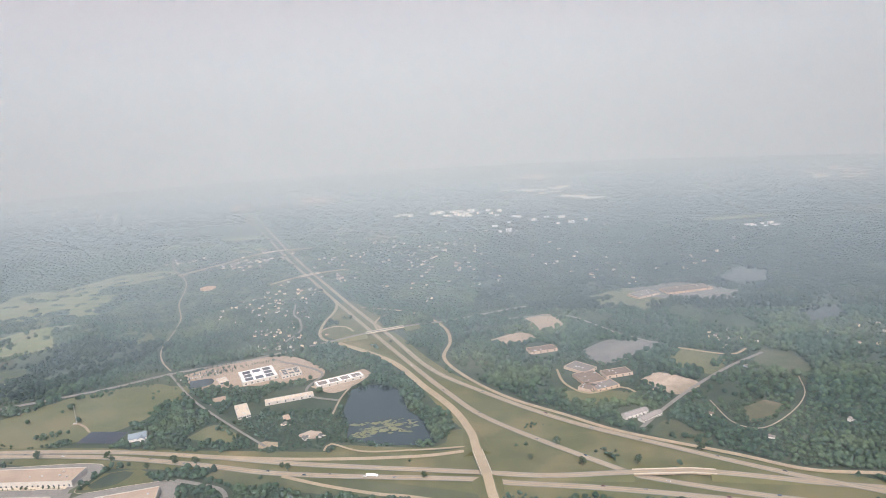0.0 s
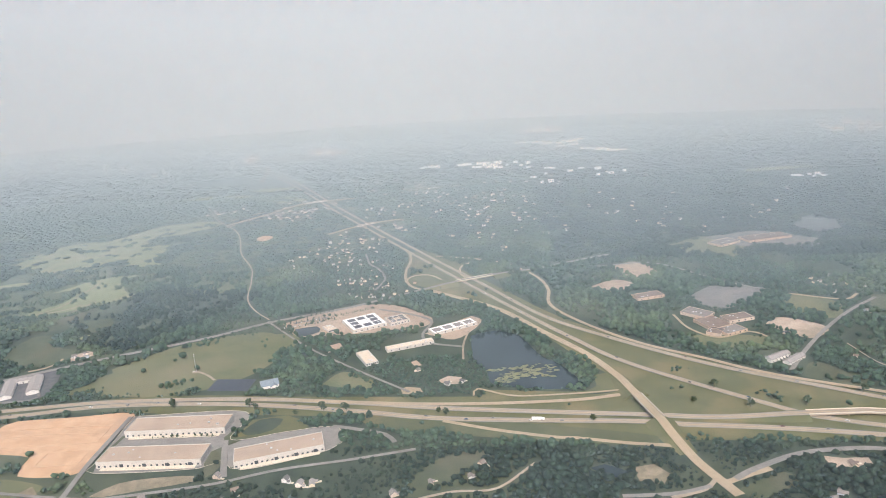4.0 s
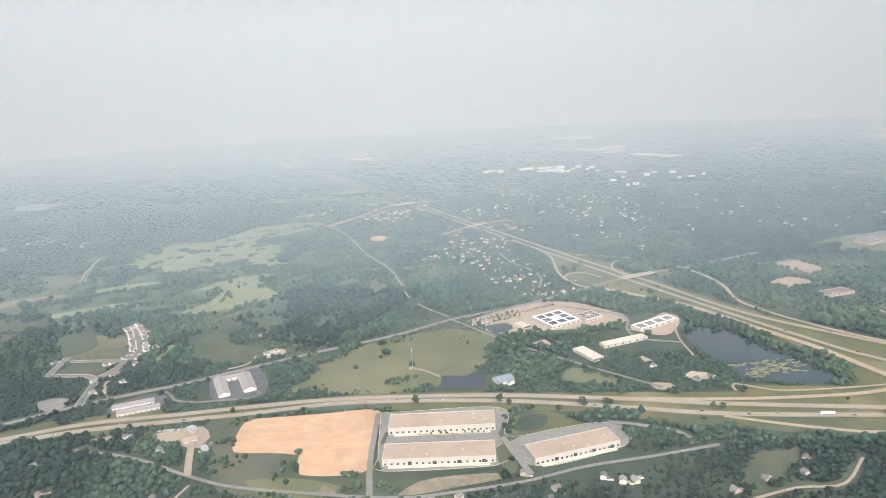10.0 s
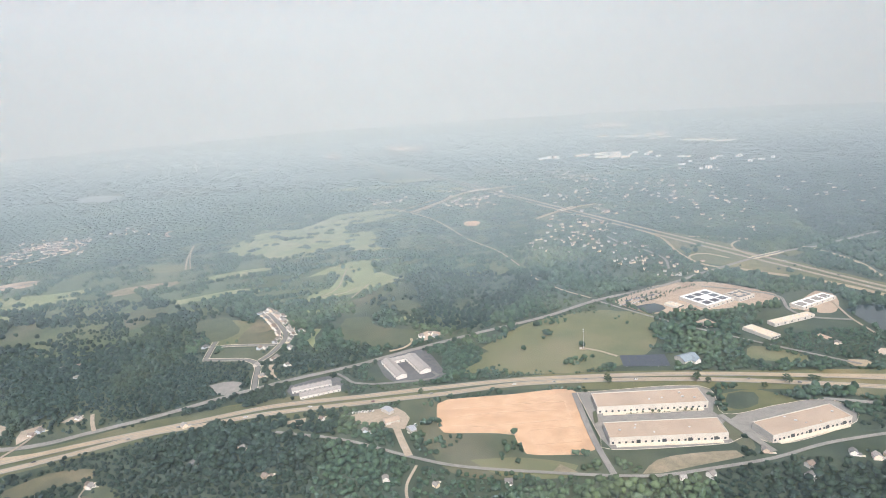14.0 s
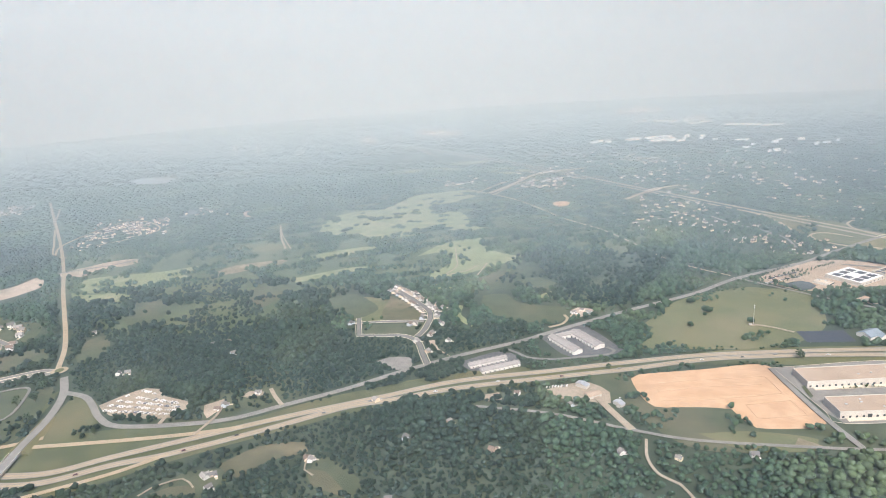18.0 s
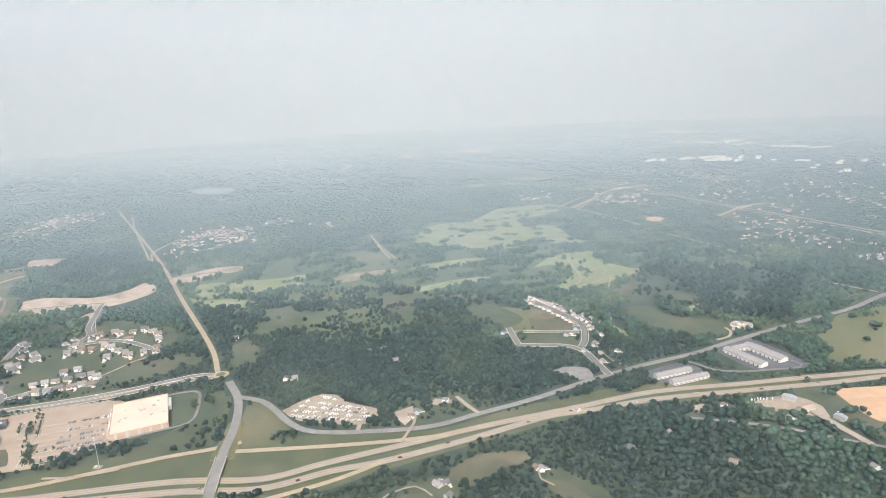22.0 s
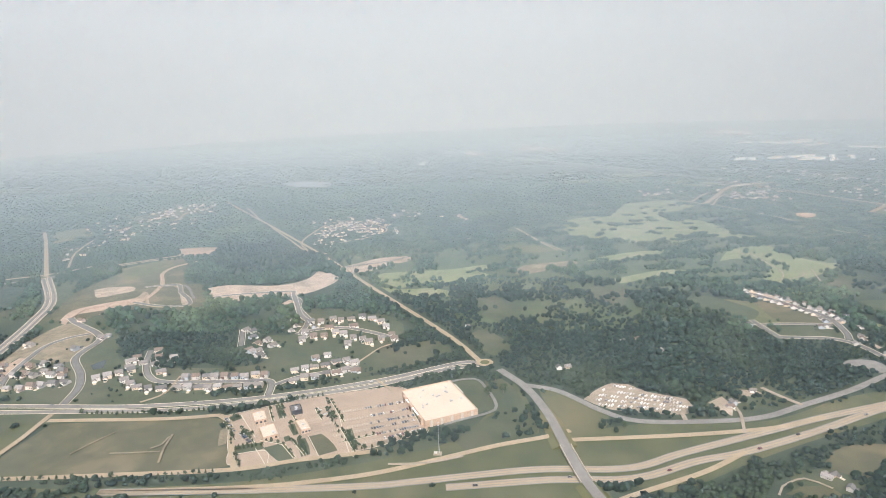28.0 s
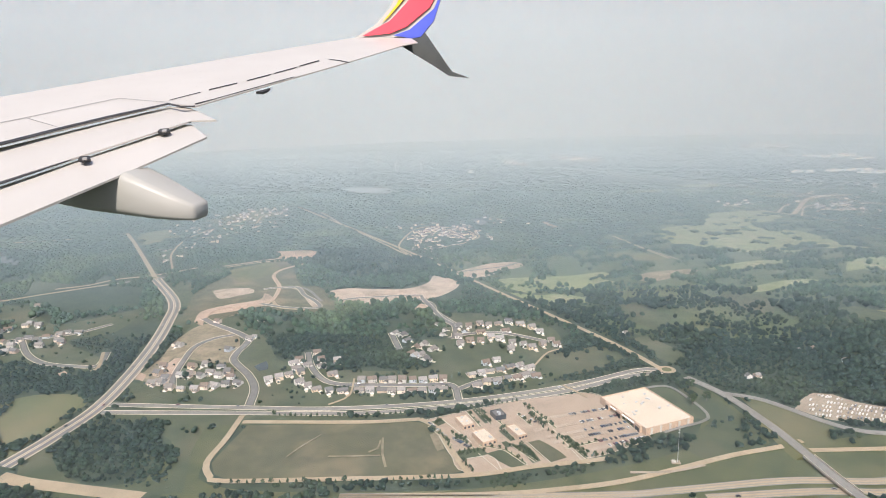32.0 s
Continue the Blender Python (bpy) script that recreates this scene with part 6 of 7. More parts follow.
for name, box, step, size, lobes in (("wood_near", (-1700, 330, 280, 560), 3.7, 1.95, 2), ("wood_middle", (-1900, 520, 560, 900), 4.6, 2.6, 1),
                                     ("wood_beyond", (-2300, 900, 900, 1500), 6.6, 5.3, 1), ("wood_far", (-3600, 2200, 1500, 3400), 16.0, 16.0, 1)):
    x, y, r, h = woodland(box, step, size, 5, {"wood_near": -1.2, "wood_middle": -0.85, "wood_beyond": -1.1, "wood_far": -0.9}[name])
    if name in ("wood_far", "wood_beyond"):
        h = h * (0.045 if name == "wood_far" else 0.32)
    # sun patch painted into the near woods: lighter leaves east of x = -620
    dark = np.full(len(x), name == "wood_near") & ~((x > -480) & (y > 405)) & ~((x > -620) & (x < -380))
    for pts in DARK_AND_SHADED_STANDS:
        dark |= inside(x, y, pts)
    for sel, mname, words in ((dark, "leaf", "dark green broadleaf woodland canopy, dense stands and painted cloud shade"), (~dark, "leaf_open", "lighter green woodland canopy, open woods and painted sun patch")):
        if sel.any():
            tagged(new(name, crowns(name, x[sel], y[sel], r[sel], h[sel], M[mname], lobes)), words, "woods", kind="stuff")
# ---------- buildings ----------
def box_me(name, x0, x1, y0, y1, z0, z1, material):
    return prism(name, [(x0, y0), (x1, y0), (x1, y1), (x0, y1)], z0, z1, material)


def gable(name, x0, x1, y0, y1, z, rise, material, over=0.35, thick=0.18):
    """A pitched roof with its ridge along x, as two slabs with gable ends."""
    ym = (y0 + y1) / 2
    a, b = x0 - over, x1 + over
    c, d = y0 - over, y1 + over
    drop = rise * over / (ym - y0)
    v = [(a, c, z - drop), (b, c, z - drop), (b, ym, z + rise), (a, ym, z + rise), (a, d, z - drop), (b, d, z - drop)]
    v += [(p[0], p[1], p[2] + thick) for p in v]
    f = [(6, 7, 8, 9), (9, 8, 11, 10), (1, 0, 3, 2), (2, 3, 4, 5), (0, 1, 7, 6), (5, 4, 10, 11), (1, 2, 8, 7), (2, 5, 11, 8), (0, 6, 9, 3), (3, 9, 10, 4)]
    return mesh_from(name, v, f, material)


def gable_wall(name, x0, x1, y0, y1, z, rise, material):
    ym = (y0 + y1) / 2
    v = [(x0, y0, 0), (x1, y0, 0), (x1, y1, 0), (x0, y1, 0), (x0, y0, z), (x1, y0, z), (x1, y1, z), (x0, y1, z), (x0, ym, z + rise), (x1, ym, z + rise)]
    f = [(0, 1, 5, 4), (2, 3, 7, 6), (1, 2, 6, 9, 5), (3, 0, 4, 8, 7), (4, 5, 9, 8), (7, 8, 9, 6)]
    return mesh_from(name, v, f, material)


WALLS = [mat("siding_%d" % i, c, tuple(k * 1.08 for k in c), 0.8, None, 0.1, 0.8) for i, c in enumerate(
    ((0.62, 0.6, 0.56), (0.46, 0.44, 0.405), (0.62, 0.52, 0.38), (0.38, 0.42, 0.45), (0.7, 0.6, 0.5), (0.45, 0.36, 0.28)))]
ROOFS = [mat("shingle_%d" % i, c, tuple(k * 1.3 for k in c), 1.2, None, 0.1, 0.95, 0.3, 3.0) for i, c in enumerate(
    ((0.11, 0.105, 0.1), (0.17, 0.155, 0.14), (0.15, 0.115, 0.09), (0.23, 0.215, 0.2)))]
WALL_WORDS = ["off-white", "grey", "tan", "blue-grey", "cream", "brown"]
ROOF_WORDS = ["dark grey", "grey", "brown", "pale grey"]


def make_house(wi, ri, kind):
    """A two-storey house with a garage wing, at the origin, front towards -y."""
    h = new("house")
    w, d, e, rise = ((7.2, 5.6, 3.3, 1.9), (6.4, 6.4, 3.5, 2.1), (8.4, 5.4, 2.4, 1.7))[kind]
    part("wall", gable_wall("house_wall", -w / 2, w / 2, -d / 2, d / 2, e, rise, WALLS[wi]), h)
    part("roof", gable("house_roof", -w / 2, w / 2, -d / 2, d / 2, e, rise, ROOFS[ri]), h)
    g = new("garage")
    g.parent = h
    g.location, g.rotation_euler = ((w / 2 - 1.6) * (1 if kind != 1 else -1), -d / 2 - 1.2, 0), (0, 0, radians(90))
    part("garage_wall", gable_wall("garage_wall", -1.6, 1.6, -1.7, 1.7, 1.9, 1.1, WALLS[wi]), g)
    part("garage_roof", gable("garage_roof", -1.6, 1.6, -1.7, 1.7, 1.9, 1.1, ROOFS[ri]), g)
    part("garage_door", box_me("garage_door", -1.66, -1.6, -1.2, 1.2, 0, 1.4, M["white"]), g)
    for x in (-w / 4 - 0.6, -w / 4 + 0.9):
        for z in (0.8, 2.2):
            if z + 0.9 < e:
                part("window", box_me("house_window", x - 0.4, x + 0.4, -d / 2 - 0.05, -d / 2, z, z + 0.75, M["glass"]), h)
                part("window", box_me("house_window", x - 0.4, x + 0.4, d / 2, d / 2 + 0.05, z, z + 0.75, M["glass"]), h)
    part("driveway", box_me("driveway", (w / 2 - 1.6) * (1 if kind != 1 else -1) - 1.3, (w / 2 - 1.6) * (1 if kind != 1 else -1) + 1.3, -d / 2 - 6.5, -d / 2 - 2.9, 0, 0.45, M["curb"]), h)
    return tagged(h, "%s sided family house with a %s shingle roof and garage" % (WALL_WORDS[wi], ROOF_WORDS[ri]), "house")


MODELS = {}
def put_house(x, y, yaw, scale, group, rng):
    key = (rng.choice((0, 0, 1, 1, 2, 3, 4, 5)), rng.choice((0, 1, 1, 2, 3)), rng.choice((0, 1, 0, 2)))
    if key not in MODELS:
        MODELS[key] = make_house(*key)
        ob = MODELS[key]
    else:
        ob = copy_thing(MODELS[key], pose(0, 0, 0))
    ob.location = (x, y, 0.1)
    ob.rotation_euler = (0, 0, radians(yaw))
    ob.scale = (scale, scale, scale)
    ob["group"] = group


for lst, yaw, group in ((HOMES_EAST_ROW, 8, "houses along the street"), (HOMES_EAST_ROW_B, 25, "houses along the street"), (HOMES_HILL, 15, "houses on the rise"),
                        (HOMES_WEST, -5, "houses round the loop street"), (HOMES_MIDDLE, 30, "houses by the cul-de-sac"), (HOMES_WOOD, 60, "houses in the wood edge"),
                        (HOMES_FAR_WEST, 10, "houses on the western streets"), (HOMES_LOOP, 75, "new houses by the golf course"), (WOOD_HOMES, 20, "scattered houses in the woods")):
    rng = random.Random(len(lst))
    for i, (x, y) in enumerate(lst):
        turn = yaw + rng.uniform(-12, 12) + (180 if i % 2 and "street" in group else 0)
        if "woods" in group:
            turn = rng.uniform(0, 180)
        put_house(x, y, turn, rng.uniform(0.55, 0.7) if "woods" in group or "golf" in group else rng.uniform(0.8, 0.95), group, rng)

# small trees and shrubs in the yards, joined
rng = np.random.default_rng(9)
yx, yy = [], []
for lst, per in ((HOMES_EAST_ROW, 4), (HOMES_EAST_ROW_B, 4), (HOMES_HILL, 4), (HOMES_WEST, 4), (HOMES_MIDDLE, 4), (HOMES_WOOD, 4), (HOMES_FAR_WEST, 5), (HOMES_LOOP, 3)):
    for hx, hy in lst:
        for k in range(per):
            a, d = rng.uniform(0, 6.28), rng.uniform(4.6, 9.0)
            yx.append(hx + d * math.cos(a)); yy.append(hy + d * math.sin(a))
yx, yy = np.array(yx), np.array(yy)
ok = np.ones(len(yx), bool)
for hx, hy in BUILT:
    ok &= np.hypot(yx - hx, yy - hy) > 4.4
for line, w in LINES.values():
    ok &= ~near_line(yx, yy, line, w / 2 + 1.2)
yx, yy = yx[ok], yy[ok]
yr = rng.uniform(0.35, 1.25, len(yx))
tagged(new("yard_trees", crowns("yard_trees", yx, yy, yr, yr * rng.uniform(1.7, 2.6, len(yx)), M["leaf"], 3)), "small green trees and shrubs in house yards", "trees", kind="stuff")

# far homes, joined
fv, ff, fm = [], [], []
rng = np.random.default_rng(4)
for pts, count in FAR_HOMES:
    p = np.array(pts, float)
    got = at_ = 0
    # homes stand along rows, as on streets
    cx_, cy_ = rng.uniform(p[:, 0].min(), p[:, 0].max(), count * 30), rng.uniform(p[:, 1].min(), p[:, 1].max(), count * 30)
    cy_ = np.round(cy_ / 16) * 16 + rng.choice((-3.5, 3.5), len(cy_)) + (cx_ - p[:, 0].mean()) * 0.25
    good = inside(cx_, cy_, pts)
    for l, w in LINES.values():
        good &= ~near_line(cx_, cy_, l, w / 2 + 4)
    cx_, cy_ = cx_[good], cy_[good]
    while got < count and at_ < len(cx_):
        x, y = cx_[at_], cy_[at_]
        at_ += 1
        got += 1
        a = 0.4 + (math.pi / 2) * rng.integers(0, 2) + rng.normal(0, 0.15)
        big = 1.0 if y > 1000 else 0.75
        w, d, e, r = rng.uniform(2.2, 3.3) * big, rng.uniform(1.8, 2.4) * big, rng.uniform(2.2, 3.2) * big, rng.uniform(1.1, 1.7) * big
        n = len(fv)
        z0 = terrain(y)
        for lx, ly, lz in ((-w, -d, 0), (w, -d, 0), (w, d, 0), (-w, d, 0), (-w, -d, e), (w, -d, e), (w, d, e), (-w, d, e), (-w, 0, e + r), (w, 0, e + r)):
            fv.append((x + lx * math.cos(a) - ly * math.sin(a), y + lx * math.sin(a) + ly * math.cos(a), z0 + lz))
        ff += [tuple(n + k for k in q) for q in ((0, 1, 5, 4), (2, 3, 7, 6), (1, 2, 6, 9, 5), (3, 0, 4, 8, 7), (4, 5, 9, 8), (7, 8, 9, 6))]
        c = int(rng.integers(0, 3))
        fm += [c] * 4 + [3 + int(rng.integers(0, 2))] * 2
me = mesh_from("far_homes", fv, ff, WALLS[1])
for m in (WALLS[2], WALLS[5], ROOFS[1], ROOFS[2]):
    me.materials.append(m)
me.polygons.foreach_set("material_index", fm)
tagged(new("far_homes", me), "many pale far-off houses among trees", "houses", kind="stuff")
# far works and stores
for pts, count, size in FAR_WORKS:
    p = np.array(pts, float)
    made = 0
    while made < min(count, 18):
        x, y = rng.uniform(p[:, 0].min(), p[:, 0].max()), rng.uniform(p[:, 1].min(), p[:, 1].max())
        if not inside(np.array([x]), np.array([y]), pts)[0]:
            continue
        made += 1
        s = size * rng.uniform(0.35, 1.1)
        ob = tagged(new("industrial_hall"), "large pale flat-roofed hall far off in haze", "hall", "far industrial halls")
        ob.location, ob.rotation_euler = (x, y, terrain(y)), (0, 0, rng.uniform(0, 0.4))
        h = rng.uniform(4, 8)
        part("wall", box_me("hall_wall", -s * 1.6, s * 1.6, -s, s, -2, h, M["white"]), ob)
        part("roof", box_me("hall_roof", -s * 1.62, s * 1.62, -s * 1.02, s * 1.02, h, h + 0.6, M["white"]), ob)


def flat_block(name, spec, label, category, wall, roof, units=4, parapet=0.5, doors=0, group=""):
    """A flat-roofed building with a parapet, rooftop units and, along its front (-y), doors."""
    cx, cy, lx, ly, yaw, h = spec
    ob = tagged(new(name), label, category, group)
    ob.location, ob.rotation_euler = (cx, cy, 0), (0, 0, radians(yaw))
    part("wall", box_me(name + "_wall", -lx / 2, lx / 2, -ly / 2, ly / 2, 0, h, wall), ob)
    part("roof", box_me(name + "_roof", -lx / 2 + 0.4, lx / 2 - 0.4, -ly / 2 + 0.4, ly / 2 - 0.4, h, h + 0.12, roof), ob)
    t = 0.25
    for q in ((-lx / 2, lx / 2, -ly / 2, -ly / 2 + t), (-lx / 2, lx / 2, ly / 2 - t, ly / 2), (-lx / 2, -lx / 2 + t, -ly / 2 + t, ly / 2 - t), (lx / 2 - t, lx / 2, -ly / 2 + t, ly / 2 - t)):
        part("parapet", box_me(name + "_parapet", *q, h, h + parapet, wall), ob)
    rng = random.Random(int(cx))
    for k in range(units):
        x, y, s = rng.uniform(-lx * 0.42, lx * 0.42), rng.uniform(-ly * 0.38, ly * 0.38), rng.uniform(0.5, 0.9)
        part("rooftop_unit", box_me("rooftop_unit", x - s, x + s, y - s * 0.7, y + s * 0.7, h + 0.12, h + 0.12 + s, M["metal"]), ob)
    for k in range(doors):
        x = -lx / 2 + lx * (k + 0.5) / doors
        part("door", box_me("dock_door", x - 0.7, x + 0.7, -ly / 2 - 0.08, -ly / 2, 0.9, 2.3, M["glass"]), ob)
    return ob


for i, sp in enumerate(WAREHOUSES):
    cx, cy, lx, ly, yaw, h = sp
    ob = flat_block("warehouse", sp, "long white precast warehouse with beige roof and loading docks", "warehouse", M["wall_pale"], M["roof_pale"], 5, 0.5, 18, "warehouses in the business park")
    for k in range(5):
        x = -lx / 2 + lx * (k + 0.12) / 4.6
        if abs(x) < lx / 2 - 2 and i != 0:
            part("entrance_glazing", box_me("entrance_glazing", x - 1.3, x + 1.3, -ly / 2 - 0.3, -ly / 2 + 0.02, 0.8, h * 0.62, M["glass"]), ob, "dark glazed entrance bay")
    part("dock_apron", box_me("dock_apron", -lx / 2 + 4, lx / 2 - 4, -ly / 2 - 3.2, -ly / 2, 0.1, 0.78, M["curb"]), ob, "pale concrete dock apron")

ob = flat_block("supermarket", STORE, "large tan brick supermarket with pale flat roof", "store", M["brick"], M["roof_cream"], 14, 0.9)
cx, cy, lx, ly, yaw, h = STORE
for y0, y1, hh in ((-ly * 0.42, -ly * 0.3, 5.2), (-ly * 0.02, ly * 0.1, 4.9), (ly * 0.25, ly * 0.35, 4.9)):
    part("entrance", box_me("store_entrance", -lx / 2 - 1.6, -lx / 2 + 0.3, y0, y1, 0, hh, M["brick"]), ob, "tall tan brick entrance bay")
    part("entrance_glazing", box_me("store_glazing", -lx / 2 - 1.7, -lx / 2 - 1.6, y0 + 1, y1 - 1, 0, 3.4, M["glass"]), ob)
part("canopy", box_me("store_canopy", -lx / 2 - 1.2, -lx / 2, -ly * 0.3, ly * 0.3, 3.4, 3.8, M["white"]), ob)
for k in range(5):
    x = -lx / 2 + lx * (k + 0.6) / 5.2
    part("pilaster", box_me("store_pilaster", x - 0.8, x + 0.8, -ly / 2 - 0.35, -ly / 2, 0, h + 0.4, M["wall_pale"]), ob)
part("loading_dock", box_me("loading_dock", lx / 2, lx / 2 + 2.2, ly * 0.1, ly * 0.4, 0, 3.6, M["wall_pale"]), ob)

for i, sp in enumerate(SHOPS):
    flat_block("shop", sp, "small flat-roofed brick shop with pale roof", "shop", M["brick"] if i != 3 else M["glass"], M["roof_cream"] if i != 3 else ROOFS[0], 3, 0.5, 3, "small shops in the retail lot")
for i, sp in enumerate(OFFICES):
    ob = flat_block("office_building", sp, ("cream flat-roofed office block beside the pond", "white office building with dark solar panels on its roof", "grey office hall with solar panels", "cream flat-roofed office block beside trees", "low white office building round a court", "small pale grey hall")[i], "office", M["wall_pale"], M["white"] if i in (1, 4) else M["roof_cream"], 5, 0.6, 6)
    if i in (1, 2):
        cx, cy, lx, ly, yaw, h = sp
        for a in range(3):
            for b in range(3):
                if a == 1 and b == 1:
                    continue
                x, y = lx * (a - 1) * 0.29, ly * (b - 1) * 0.29
                part("solar_panel", box_me("roof_solar_panel", x - lx * 0.11, x + lx * 0.11, y - ly * 0.11, y + ly * 0.11, h + 0.3, h + 0.42, M["solar"]), ob)
    if i == 4:
        cx, cy, lx, ly, yaw, h = sp
        for k in range(4):
            x = -lx * 0.36 + lx * 0.24 * k
            part("court_roof", box_me("court_roof", x - lx * 0.09, x + lx * 0.09, -ly * 0.3, ly * 0.3, h + 0.12, h + 0.3, ROOFS[1]), ob)
for i, sp in enumerate(SCHOOL):
    flat_block("school_building", sp, "brown flat-roofed brick school block", "school", M["brick"] if i % 2 else WALLS[5], ROOFS[2] if i % 3 else ROOFS[1], 3, 0.4, 4, "school blocks")

for sp in ROW_HOUSES:
    cx, cy, lx, ly, yaw, h = sp
    ob = tagged(new("row_house"), "long white row of townhouses with grey shingle roof", "row house", "rows of townhouses")
    ob.location, ob.rotation_euler = (cx, cy, 0), (0, 0, radians(yaw))
    ly = min(max(ly, 6.0), 9.0)
    part("wall", gable_wall("row_wall", -lx / 2, lx / 2, -ly / 2, ly / 2, h * 0.72, 1.4, WALLS[0]), ob)
    part("roof", gable("row_roof", -lx / 2, lx / 2, -ly / 2, ly / 2, h * 0.72, 1.4, ROOFS[3]), ob)
    k = max(3, int(lx / 4))
    for i in range(k):
        x = -lx / 2 + lx * (i + 0.5) / k
        for s in (-1, 1):
            g = new("gable_bay")
            g.parent = ob
            g.location, g.rotation_euler = (x, s * ly / 2, 0), (0, 0, radians(90))
            part("bay_wall", gable_wall("bay_wall", -0.9, 0.9, -1.0, 1.0, h * 0.6, 0.9, WALLS[0]), g)
            part("bay_roof", gable("bay_roof", -0.9, 0.9, -1.0, 1.0, h * 0.6, 0.9, ROOFS[3], 0.15), g)
            part("bay_window", box_me("bay_window", s * 0.92 - 0.03, s * 0.92 + 0.03, -0.55, 0.55, 0.3, h * 0.45, M["glass"]), g)

for i, sp in enumerate(YARD_SHEDS):
    cx, cy, lx, ly, yaw, h = sp
    ob = tagged(new("shed"), "pale metal farm shed standing in a gravel yard", "shed", "sheds in the gravel yard")
    ob.location, ob.rotation_euler = (cx, cy, 0), (0, 0, radians(yaw))
    part("wall", gable_wall("shed_wall", -lx / 2, lx / 2, -ly / 2, ly / 2, h * 0.8, 1.0, M["wall_pale"]), ob)
    part("roof", gable("shed_roof", -lx / 2, lx / 2, -ly / 2, ly / 2, h * 0.8, 1.0, M["roof_pale"] if i == 0 else M["metal"]), ob)
cx, cy, lx, ly, yaw, h = BLUE_HOUSE
ob = tagged(new("meeting_hall"), "large hall with a blue-grey shingle roof beside trees", "hall")
ob.location, ob.rotation_euler = (cx, cy, 0), (0, 0, radians(yaw))
blue = mat("blue_grey_shingle", (0.16, 0.2, 0.23), (0.2, 0.24, 0.27), 1.0, None, 0.1, 0.9)
part("wall", gable_wall("hall_side", -lx / 2, lx / 2, -ly / 2, ly / 2, 2.6, 2.6, WALLS[0]), ob)
part("roof", gable("hall_top", -lx / 2, lx / 2, -ly / 2, ly / 2, 2.6, 2.6, blue), ob)
g = new("wing")
g.parent = ob
g.location, g.rotation_euler = (lx * 0.2, -ly / 2, 0), (0, 0, radians(90))
part("wing_wall", gable_wall("wing_wall", -3.5, 3.5, -3, 3, 2.4, 1.8, WALLS[0]), g)
part("wing_roof", gable("wing_roof", -3.5, 3.5, -3, 3, 2.4, 1.8, blue), g)

# solar field: rows of dark tilted panels
cx, cy, lx, ly, yaw, h = SOLAR_FIELD
for r in range(9):
    row = tagged(new("solar_row"), "row of dark solar panels on steel posts", "solar panels", "rows in the solar field")
    y = -ly / 2 + ly * (r + 0.5) / 9
    row.location, row.rotation_euler = (cx - y * math.sin(radians(yaw)), cy + y * math.cos(radians(yaw)), 0), (0, 0, radians(yaw))
    for k in range(6):
        x = -lx / 2 + lx * (k + 0.5) / 6
        v = [(x - lx / 12.6, -0.7, 0.75), (x + lx / 12.6, -0.7, 0.75), (x + lx / 12.6, 0.7, 1.35), (x - lx / 12.6, 0.7, 1.35)]
        v += [(p[0], p[1], p[2] - 0.08) for p in v]
        part("panel", mesh_from("panel", v, [(0, 1, 2, 3), (7, 6, 5, 4), (0, 4, 5, 1), (1, 5, 6, 2), (2, 6, 7, 3), (3, 7, 4, 0)], M["solar"]), row)
        part("post", box_me("post", x - 0.08, x + 0.08, -0.08, 0.08, 0, 1.0, M["metal"]), row)

# masts
for x, y, h in TOWERS:
    ob = tagged(new("radio_mast"), "tall slim grey radio mast with antenna platform", "mast", "radio masts")
    ob.location = (x, y, 0)
    part("pole", tube("mast_pole", (0, 0, 0), (0, 0, h), 0.16, M["metal"], 8, 0.08), ob)
    for z in (h - 0.6, h - 2.4):
        part("platform", tube("mast_platform", (0, 0, z), (0, 0, z + 0.35), 0.55, M["metal"], 10), ob)
    part("equipment_hut", box_me("equipment_hut", -3.2, -1.2, -1, 1, 0, 1.5, M["wall_pale"]), ob)
    part("pad", box_me("mast_pad", -3.6, 1.6, -1.8, 1.8, 0, 0.75, M["gravel"]), ob)

# ---------- vehicles ----------
PAINTS = [mat("car_paint_%d" % i, c, tuple(k * 1.1 for k in c), 1.0, None, 0.1, 0.3, 0, 1, 0.1, 0.5) for i, c in enumerate(
    ((0.6, 0.6, 0.58), (0.05, 0.05, 0.055), (0.22, 0.22, 0.22), (0.14, 0.03, 0.03), (0.04, 0.07, 0.13)))]
PAINT_WORDS = ["white", "black", "grey", "red", "blue"]
tyre_m = mat("tyre_rubber", (0.02, 0.02, 0.02), (0.03, 0.03, 0.03), 3.0, None, 0.1, 0.9)


